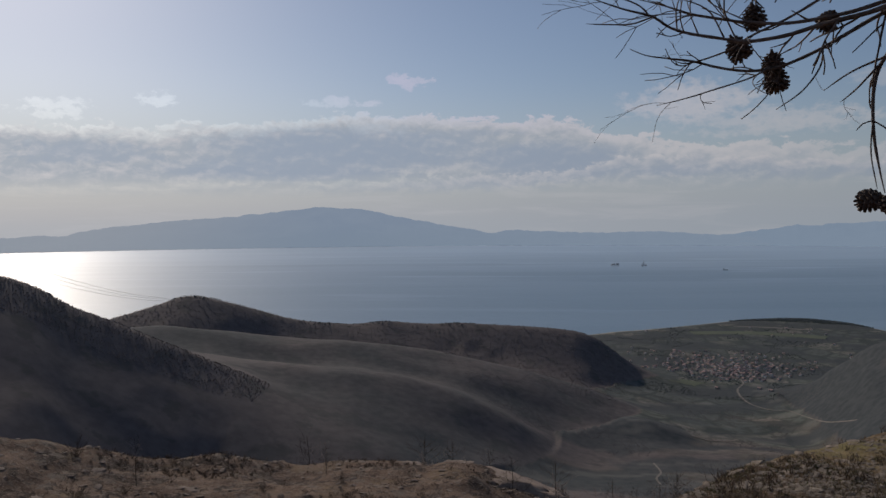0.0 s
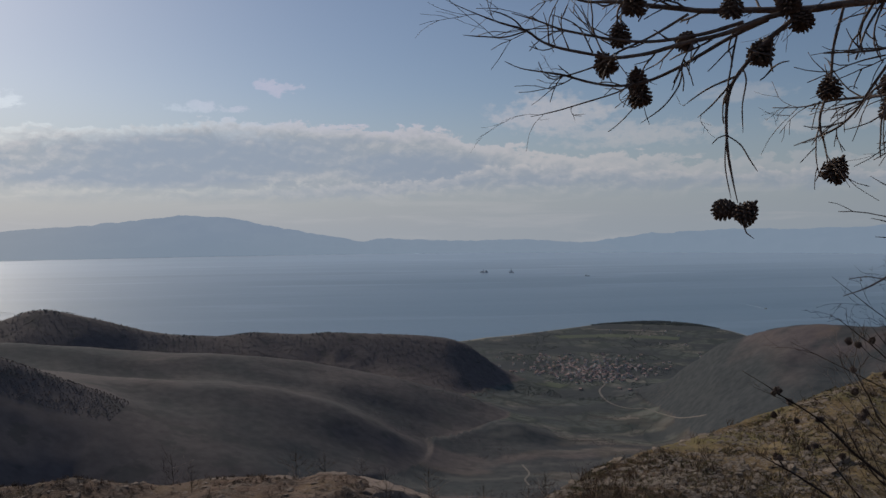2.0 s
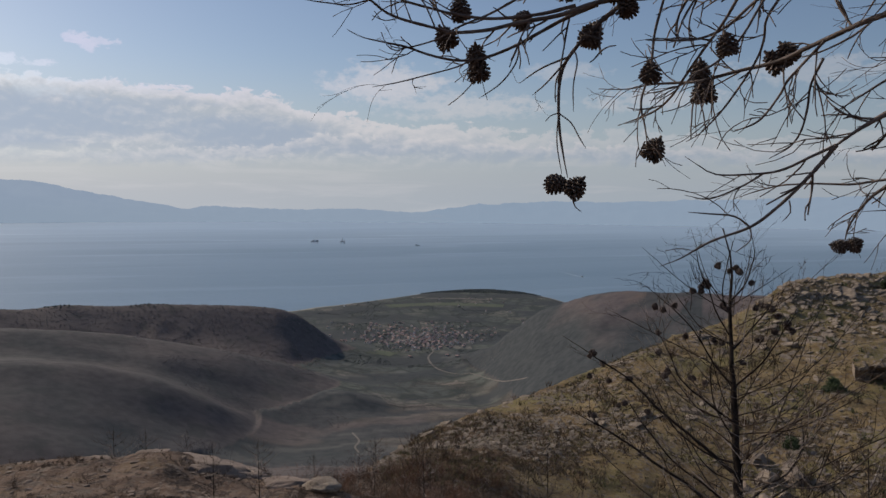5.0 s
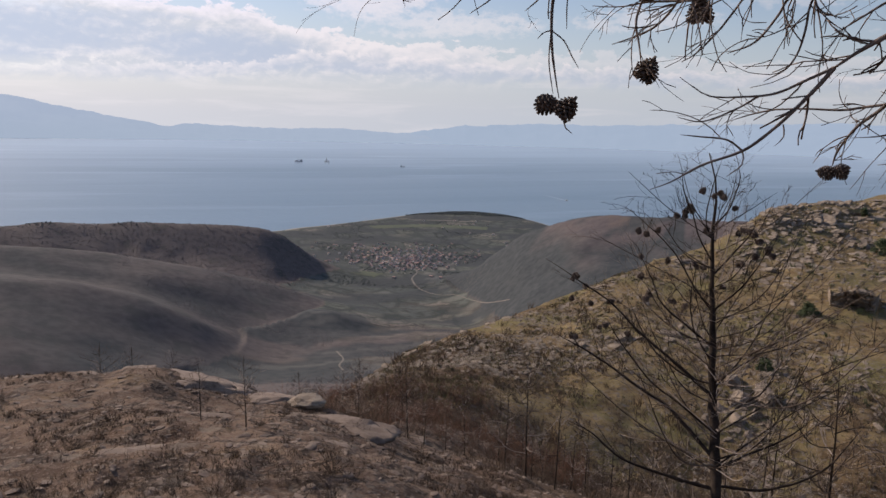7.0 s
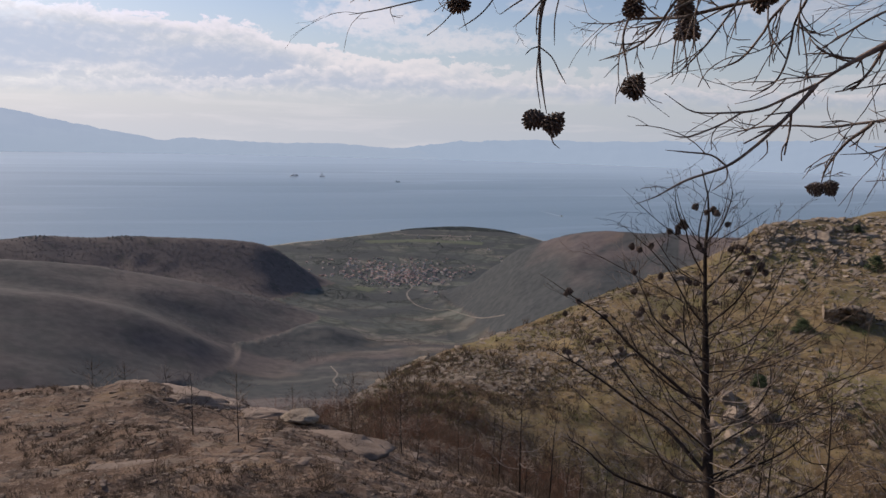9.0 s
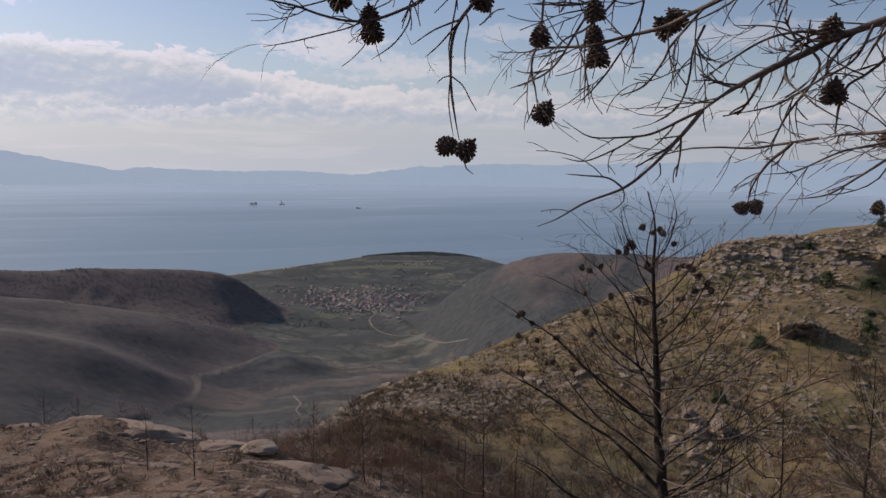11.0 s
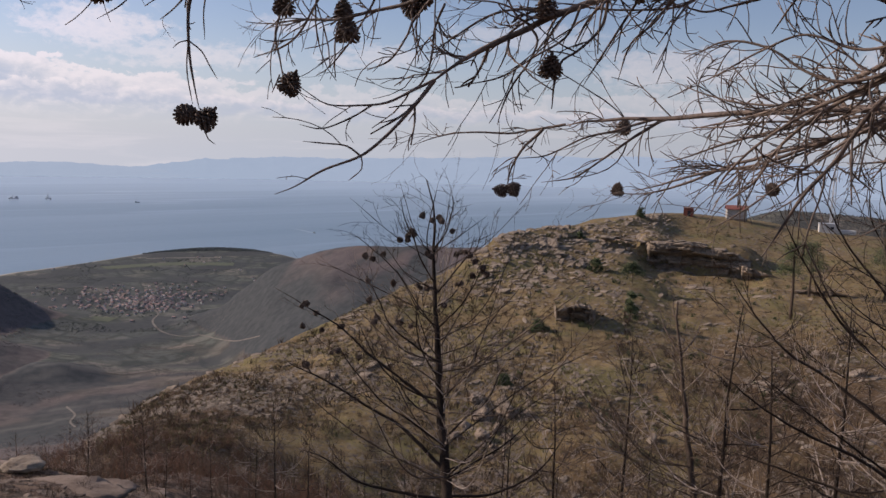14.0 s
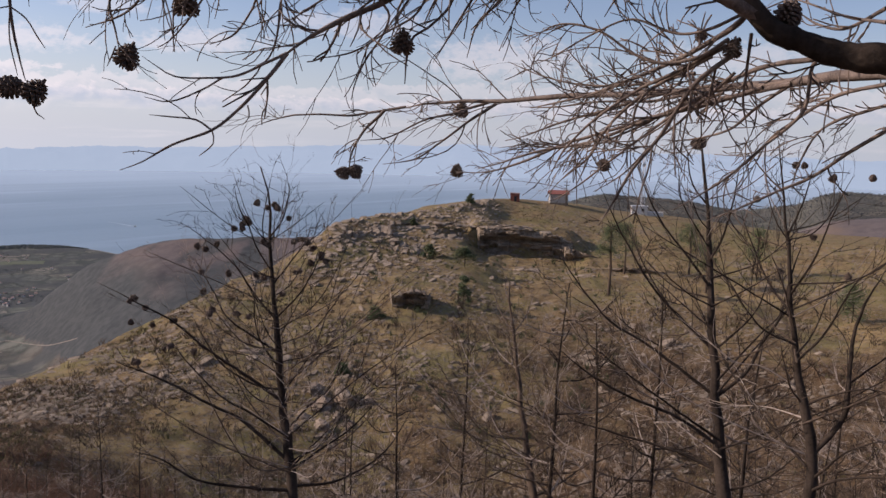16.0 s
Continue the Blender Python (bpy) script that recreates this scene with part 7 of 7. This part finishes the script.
brush("burnt_stubble", 3400, clumped, 0.11, M_SHRUB, "burnt stubble and charred stems on ash", 62, 6)
brush("gully_thicket", 360, lambda g: (g.uniform(14, 84), g.uniform(24, 52)), 0.8, M_TWIG, "tangle of bare scorched scrub in the gully", 63, 12, 0.7)
brush("russet_scrub", 420, lambda g: (g.uniform(6, 34), g.uniform(33, 58)), 1.15, M_RUSSET, "reddish-brown scorched bushes in the hollow", 68, 16, 0.4)
brush("dark_thicket", 420, lambda g: (g.uniform(64, 87), g.uniform(9, 44)), 0.9, M_SHRUB, "dense dark burnt brushwood in the gully", 67, 12, 0.55)
brush("pale_brushwood", 200, lambda g: (g.uniform(44, 86), g.uniform(9, 34)), 1.25, M_SILVER, "thin bleached dead twigs standing in the gully", 65, 8, 0.3)
brush("yellow_tufts", 7, lambda g: (g.uniform(-7.2, -5.2), g.uniform(8.4, 9.4)), 0.24, M_STRAW, "yellow-green grass tufts on the burnt slope", 66, 40, 0.6)
brush("green_tufts", 130, lambda g: (g.uniform(46, 66), g.uniform(70, 160)), 0.7, M_NEEDLE, "sparse low green scrub in dry grass", 64, 14)


# ---- the huts, pole and mast on the hilltop ----
def gable(name, w, d, rise, z, mat, over=0.25):
    x, y = w / 2 + over, d / 2 + over
    th = 0.12
    v = [(-x, -y, z), (x, -y, z), (x, 0, z + rise), (-x, 0, z + rise), (-x, y, z), (x, y, z)]
    v += [(a, b, c + th) for a, b, c in v]
    f = [(0, 1, 2, 3), (3, 2, 5, 4), (6, 9, 8, 7), (9, 10, 11, 8), (0, 6, 7, 1), (4, 5, 11, 10), (1, 7, 8, 2), (2, 8, 11, 5), (0, 3, 9, 6), (3, 4, 10, 9)]
    return mesh_from(name, v, f, mat)


def on_hill(a, d, turn=0.0):
    return Matrix.Translation(at(a, d, -0.05)) @ Matrix.Rotation(-radians(a) + turn, 4, "Z")


M_RED = mottled("bright_red_tiles", (0.27, 0.095, 0.075), (0.39, 0.16, 0.125), 1.2, 0.8, 0.3, 0.02)
M_PLASTER = mottled("grey_plaster", (0.36, 0.34, 0.31), (0.52, 0.49, 0.45), 0.8, 0.9, 0.2, 0.02)
hut = holder("stone_hut", on_hill(61.3, 219, 0.12), "grey plastered hut with a low red tiled roof", "hut")
part("wall", box_mesh("wall", (4.9, 3.6, 2.9), M_PLASTER, (0, 0, -0.2), 0.03), hut)
part("roof", gable("roof", 4.9, 3.6, 0.95, 2.7, M_RED, 0.35), hut, "low red tiled roof")
part("plinth", box_mesh("plinth", (5.1, 3.8, 0.9), M_ROCK, (0, 0, -0.5), 0.03), hut, "grey rubble plinth")
shed = holder("brick_shed", on_hill(58.2, 213, -0.1), "small red brick shed with a flat roof", "shed")
part("wall", box_mesh("wall", (2.3, 2.0, 2.3), M_BRICK, (0, 0, -0.2), 0.02), shed)
part("roof", box_mesh("roof", (2.55, 2.25, 0.16), M_TILE, (0, 0, 2.1), 0.02), shed, "thin flat roof slab")
part("aerial", box_mesh("aerial", (0.05, 0.05, 1.6), M_STEEL, (-0.6, 0, 2.26)), shed, "thin steel aerial")
part("opening", box_mesh("opening", (0.7, 0.06, 1.4), M_DARK, (0.2, -1.0, 0.0)), shed, "dark doorway")
store = holder("white_store", on_hill(66.97, 242, 0.1), "low white concrete building beside the mast", "building")
part("wall", box_mesh("wall", (4.6, 3.4, 2.7), M_WHITE, (0, 0, -0.2), 0.03), store)
part("roof", box_mesh("roof", (4.9, 3.7, 0.18), M_STEEL, (0, 0, 2.5), 0.02), store, "thin flat roof slab")
part("annex", box_mesh("annex", (4.5, 2.6, 1.2), M_WHITE, (4.7, 0.3, -0.2), 0.03), store, "low white annex")
part("window", box_mesh("window", (0.8, 0.06, 0.7), M_DARK, (0.9, -1.72, 1.2)), store, "small dark window")

pole = holder("power_pole", on_hill(61.85, 216), "weathered timber power pole with two cross-arms", "pole")
t = Tubes()
t.add([Vector((0, 0, -0.4)), Vector((0, 0, 3.5)), Vector((0.03, 0, 7.3))], [0.15, 0.13, 0.10], 8)
part("shaft", t.mesh("shaft", M_TWIG), pole)
for z, w in ((6.6, 1.9), (5.7, 1.5)):
    arm = part("cross_arm", box_mesh("cross_arm", (w, 0.14, 0.14), M_TWIG, (0, -0.12, z)), pole)
    for x in (-0.4, 0.0, 0.4):
        t = Tubes()
        t.add([Vector((x * w, -0.12, z + 0.12)), Vector((x * w, -0.12, z + 0.26)), Vector((x * w, -0.12, z + 0.36))], [0.05, 0.07, 0.03], 6)
        part("insulator", t.mesh("insulator", M_WHITE), arm, "pale insulator")

mast = holder("lattice_mast", on_hill(67.15, 246), "slender grey lattice radio mast", "mast")
tall = 24.0
feet = [Vector((math.cos(a), math.sin(a), 0)) for a in (0.3, 2.4, 4.5)]
for f in feet:
    t = Tubes()
    t.add([f * 0.75 + Vector((0, 0, -0.5)), f * 0.5 + Vector((0, 0, tall * 0.5)), f * 0.3 + Vector((0, 0, tall))], [0.11, 0.10, 0.09], 5)
    part("leg", t.mesh("leg", M_STEEL), mast)
for j in range(14):
    z0, z1 = tall * j / 14, tall * (j + 1) / 14
    t = Tubes()
    for i in range(3):
        p, q = feet[i] * (0.75 - 0.45 * j / 14), feet[(i + 1) % 3] * (0.75 - 0.45 * (j + 1) / 14)
        t.add([p + Vector((0, 0, z0)), q + Vector((0, 0, z1))], [0.06, 0.06], 4)
    part("brace", t.mesh("brace", M_STEEL), mast)
for z in (15.0, 19.0):
    t = Tubes()
    t.add([Vector((0, -0.75, z)), Vector((0, -0.55, z)), Vector((0, -0.45, z))], [0.55, 0.5, 0.1], 16)
    part("dish", t.mesh("dish", M_WHITE), mast, "white dish aerial")


# ---- village, tracks and woods on the plain ----
def house(w, d, h, wall):
    ob = holder("village_house", Matrix(), "pale village house with a red tiled roof", "house", "village houses")
    part("wall", box_mesh("wall", (w, d, h + 0.6), wall, (0, 0, -0.6)), ob)
    part("roof", gable("roof", w, d, d * 0.22, h, M_TILE, 0.2), ob)
    win = box_mesh("window", (0.5, 0.06, 0.7), M_DARK, (0, 0, 0))
    for x in (-0.3, 0.25):
        part("window", win, ob).matrix_basis = Matrix.Translation((x * w, -d / 2 - 0.02, h * 0.45))
    return ob


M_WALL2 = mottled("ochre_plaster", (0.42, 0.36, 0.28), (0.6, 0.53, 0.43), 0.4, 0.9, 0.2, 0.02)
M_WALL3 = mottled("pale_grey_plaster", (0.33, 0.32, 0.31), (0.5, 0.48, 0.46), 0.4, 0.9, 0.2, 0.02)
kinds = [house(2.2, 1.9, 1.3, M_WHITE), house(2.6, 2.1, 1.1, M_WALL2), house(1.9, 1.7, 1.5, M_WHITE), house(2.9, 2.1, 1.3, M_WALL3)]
homes = []
for i in range(1500):
    if len(homes) >= 290:
        break
    u, v = draw.gauss(0, 1), draw.gauss(0, 1)
    a, d = 19.7 + u * 2.2, 790 + v * 42 - 6 * u
    if i % 9 == 0:
        a, d = draw.uniform(13.2, 25), draw.uniform(740, 900)
    if i % 40 == 0:
        a, d = draw.uniform(14, 28), draw.uniform(900, 1120)
    if not 12.8 < a < 26 and d < 900:
        continue
    x, y = d * math.sin(radians(a)), d * math.cos(radians(a))
    if all((x - p) ** 2 + (y - q) ** 2 > 17 for p, q in homes):
        homes.append((x, y))
        m = Matrix.Translation((x, y, float(height(x, y)))) @ Matrix.Rotation(draw.choice((0.3, 0.5, 1.9, 2.1)) + draw.uniform(-0.2, 0.2), 4, "Z")
        n = len(homes)
        if n <= 4:
            kinds[n - 1].matrix_basis = m
        else:
            copy_thing(kinds[draw.randrange(4)], m)


def ribbon(name, knots, width, mat, label, lift=0.25, kind="structure"):
    """A strip laid over the ground along (bearing, distance) knots."""
    pts = spline([at(a, d) for a, d in knots], 3.0)
    verts, faces = [], []
    for i, p in enumerate(pts):
        t = pts[min(i + 1, len(pts) - 1)] - pts[max(i - 1, 0)]
        s = Vector((t.y, -t.x, 0)).normalized() * width / 2 * (1 + 0.25 * noise.noise(p * 0.3))
        for q in (p - s, p + s):
            verts.append((q.x, q.y, max(float(height(q.x, q.y)), SEA + 0.02) + lift))
    for i in range(len(pts) - 1):
        faces.append((2 * i, 2 * i + 1, 2 * i + 3, 2 * i + 2))
    tagged(new(name, mesh_from(name, verts, faces, mat)), label, "road", kind=kind)


ribbon("road_village", ((20.4, 740), (20.9, 700), (20.55, 668), (20.7, 640), (21.3, 612), (22.4, 590), (23.6, 582)), 1.5, M_TRACK, "pale dusty road winding below the village")
ribbon("road_airstrip", ((20.2, 1118), (22.5, 1116), (25.2, 1112)), 6.0, M_TRACK, "pale straight strip across green fields")
ribbon("track_valley", ((15.5, 350), (15.2, 363), (15.5, 380), (15.0, 400)), 1.0, M_TRACK, "short pale track in the burnt valley")
ribbon("road_valley", ((23.6, 582), (25.0, 545), (26.4, 515), (27.8, 492)), 0.7, M_TRACK, "pale road cut along the foot of the brown hill")
ribbon("track_terrace", ((17.6, 470), (18.8, 468), (19.8, 476)), 1.6, M_TRACK, "pale cut terrace in the burnt valley")
ribbon("field_green", ((16.4, 690), (17.4, 684), (18.1, 680)), 20.0, M_FIELD, "bright green sown field below the village")
ribbon("field_long", ((17.5, 1040), (21, 1060), (26, 1050)), 26.0, M_FIELD, "long green field on the plain")


def woods(name, count, region, tall, mat, label, seed, slim=0.32, only=None, clump=0.0):
    """Countless far trees in one mesh: small ragged crowns."""
    rnd = random.Random(seed)
    dice = np.random.default_rng(seed)
    az, dd = np.array([region(rnd) for _ in range(count)]).T
    x, y = dd * np.sin(np.radians(az)), dd * np.cos(np.radians(az))
    z = height(x, y)
    keep = z > SEA + 1
    if only is not None:
        keep &= np.stack(layers(az, dd)).argmax(0) == only
    if clump:
        keep &= fbm(x, y, clump, 3) > 0.12
    x, y, z = x[keep], y[keep], z[keep]
    n = len(x)
    h = tall * dice.uniform(0.45, 1.25, n)
    co = np.zeros((n, 9, 3))
    turn = dice.uniform(0, 6.28, n)
    for row, (f, w) in enumerate(((0.05, 0.75), (0.5, 1.0))):
        for i in range(4):
            a = turn + 1.571 * i + 0.7 * row
            q = w * slim * h * dice.uniform(0.55, 1.3, n)
            co[:, row * 4 + i] = np.stack([x + np.cos(a) * q, y + np.sin(a) * q, z - 0.1 * h + h * (f + dice.uniform(-0.1, 0.1, n))], -1)
    co[:, 8] = np.stack([x + dice.normal(0, 0.08, n) * h, y, z + h], -1)
    side = np.array([(i, (i + 1) % 4, 4 + (i + 1) % 4, 4 + i) for i in range(4)])
    cap = np.array([(4 + i, 4 + (i + 1) % 4, 8) for i in range(4)])
    base = 9 * np.arange(n)[:, None, None]
    faces = (base + side).reshape(-1, 4).tolist() + (base + cap).reshape(-1, 3).tolist()
    tagged(new(name, mesh_from(name, co.reshape(-1, 3).tolist(), faces, mat)), label, "trees", kind="stuff")


woods("burnt_ridge_woods", 5000, lambda g: (g.uniform(-38, -12), g.uniform(330, 363)), 0.6, M_RIDGE, "burnt conifer woodland on the near ridge", 71, 0.3, only=3)
woods("far_ridge_woods", 6000, lambda g: (g.uniform(-26, 13), g.uniform(600, 696)), 0.65, M_RIDGE, "dark burnt woodland over the long ridge", 72, 0.6)
woods("valley_scrub", 18000, lambda g: (g.uniform(0, 27), g.uniform(300, 640)), 0.24, M_CHAR, "patches of dark scrub on the valley floor", 81, 1.6, clump=34)
woods("valley_groves", 14000, lambda g: (g.uniform(11, 30), g.uniform(620, 1010)), 0.6, M_WOOD, "olive groves and hedges round the village", 75, 0.9, clump=45)
woods("headland_pines", 3000, lambda g: (g.uniform(20, 30.5), g.uniform(1185, 1275)), 1.7, M_WOOD, "dark pine belt along the headland shore", 76, 0.7)
woods("coast_trees", 1500, lambda g: (g.uniform(10, 24), g.uniform(1000, 1150)), 0.9, M_WOOD, "trees along the beach", 77, 0.9, clump=50)
woods("eastern_woods", 16000, lambda g: (g.uniform(58, 88), g.uniform(850, 1200)), 1.1, M_EAST, "dark wooded hills to the east", 78, 0.8)
woods("ridge_crown_trees", 160, lambda g: (g.choice((g.gauss(-4.6, 0.8), g.gauss(0.8, 0.6), g.gauss(-9, 0.9), g.gauss(-17.5, 0.9))), g.uniform(684, 694)), 0.95, M_WOOD, "clumps of trees on the ridge top", 79, 0.6)


# ---- on the water ----
def afloat(a, d, turn):
    return Matrix.Translation((d * math.sin(radians(a)), d * math.cos(radians(a)), SEA)) @ Matrix.Rotation(turn - radians(a), 4, "Z")


def hull_mesh(ln, w, h, mat):
    v, f = [], []
    for x, q in ((-0.5, 0.75), (-0.3, 1.0), (0.2, 1.0), (0.4, 0.6), (0.5, 0.08)):
        for y, z in ((-0.5, h), (-0.35, -1.0), (0.35, -1.0), (0.5, h)):
            v.append((x * ln, y * w * q, z + (0.25 * h if x > 0.3 and z > 0 else 0)))
    for i in range(4):
        for j in range(3):
            f.append((i * 4 + j, i * 4 + j + 4, i * 4 + j + 5, i * 4 + j + 1))
        f.append((i * 4 + 3, i * 4 + 7, i * 4 + 4, i * 4))
    f += [(0, 1, 2, 3), (19, 18, 17, 16)]
    return mesh_from("hull", v, f, mat)


rig = holder("offshore_platform", afloat(12.3, 2400, 0.2), "grey offshore platform with several decks", "platform")
for x in (-9, -3, 3, 9):
    t = Tubes()
    t.add([Vector((x, 0, -3)), Vector((x, 0, 6))], [0.8, 0.8], 6)
    part("leg", t.mesh("leg", M_STEEL), rig)
part("deck", box_mesh("deck", (24, 8, 2.0), M_STEEL, (0, 0, 4)), rig)
part("cabin", box_mesh("cabin", (7, 6, 4), M_STEEL, (7, 0, 6)), rig)
part("module", box_mesh("module", (6, 6, 2.5), M_STEEL, (-5, 0, 6)), rig)
part("crane", box_mesh("crane", (0.8, 0.8, 8), M_STEEL, (-1, 0, 6)), rig)
rig2 = holder("drilling_rig", afloat(14.3, 2390, -0.1), "grey drilling rig with a tall derrick", "platform")
for x in (-5, 5):
    t = Tubes()
    t.add([Vector((x, 0, -3)), Vector((x, 0, 11))], [0.8, 0.7], 6)
    part("leg", t.mesh("leg", M_STEEL), rig2)
part("deck", box_mesh("deck", (15, 8, 2.5), M_STEEL, (0, 0, 4)), rig2)
t = Tubes()
t.add([Vector((-1, 0, 6.4)), Vector((-1, 0, 12)), Vector((-1, 0, 19))], [2.0, 1.4, 0.6], 4)
part("derrick", t.mesh("derrick", M_STEEL), rig2)
ship = holder("cargo_ship", afloat(19.7, 2290, 0.1), "small dark cargo ship at anchor", "ship")
part("hull", hull_mesh(13, 3.2, 2.0, M_STEEL), ship)
part("bridge", box_mesh("bridge", (2.4, 2.4, 3.0), M_STEEL, (-4, 0, 2)), ship)
boat = holder("motor_boat", afloat(31.6, 1490, 2.6), "small white motor boat under way", "boat")
part("hull", hull_mesh(5.5, 1.9, 1.2, M_WHITE), boat)
part("cabin", box_mesh("cabin", (2, 1.3, 1.2), M_WHITE, (-0.5, 0, 1.1)), boat)
wake = []
for i in range(30):
    f = i / 29
    a, d = 31.5 - 1.5 * f, 1495 + 85 * f
    wake.append((d * math.sin(radians(a)), d * math.cos(radians(a)), 1.6 + 2.2 * (1 - f)))
wv, wf = [], []
for i, (x, y, w) in enumerate(wake):
    wv += [(x, y - 4.5 * w, SEA + 0.15), (x, y + 4.5 * w, SEA + 0.15)]
    if i:
        wf.append((2 * i - 2, 2 * i, 2 * i + 1, 2 * i - 1))
tagged(new("boat_wake", mesh_from("boat_wake", wv, wf, M_FOAM)), "thin white wake on calm water", "wake", kind="stuff")

# power lines over the saddle of the near ridge
for i, (r0, r1) in enumerate(((-3.5, -5.5), (-3.9, -5.6), (-4.3, -5.7))):
    t = Tubes()
    p = [Vector((560 * math.sin(radians(-26.5 + 0.3 * i)), 560 * math.cos(radians(-26.5 + 0.3 * i)), 560 * math.tan(radians(r0)))),
         Vector((688 * math.sin(radians(-19.2 + 0.3 * i)), 688 * math.cos(radians(-19.2 + 0.3 * i)), 688 * math.tan(radians(r1))))]
    line = [p[0].lerp(p[1], j / 20) - Vector((0, 0, 3.0 * (1 - (2 * j / 20 - 1) ** 2))) for j in range(21)]
    t.add(line, [0.09] * 21, 4)
    tagged(new("power_line", t.mesh("power_line", M_STEEL)), "thin power line spanning to the ridge", "cable", "power lines")
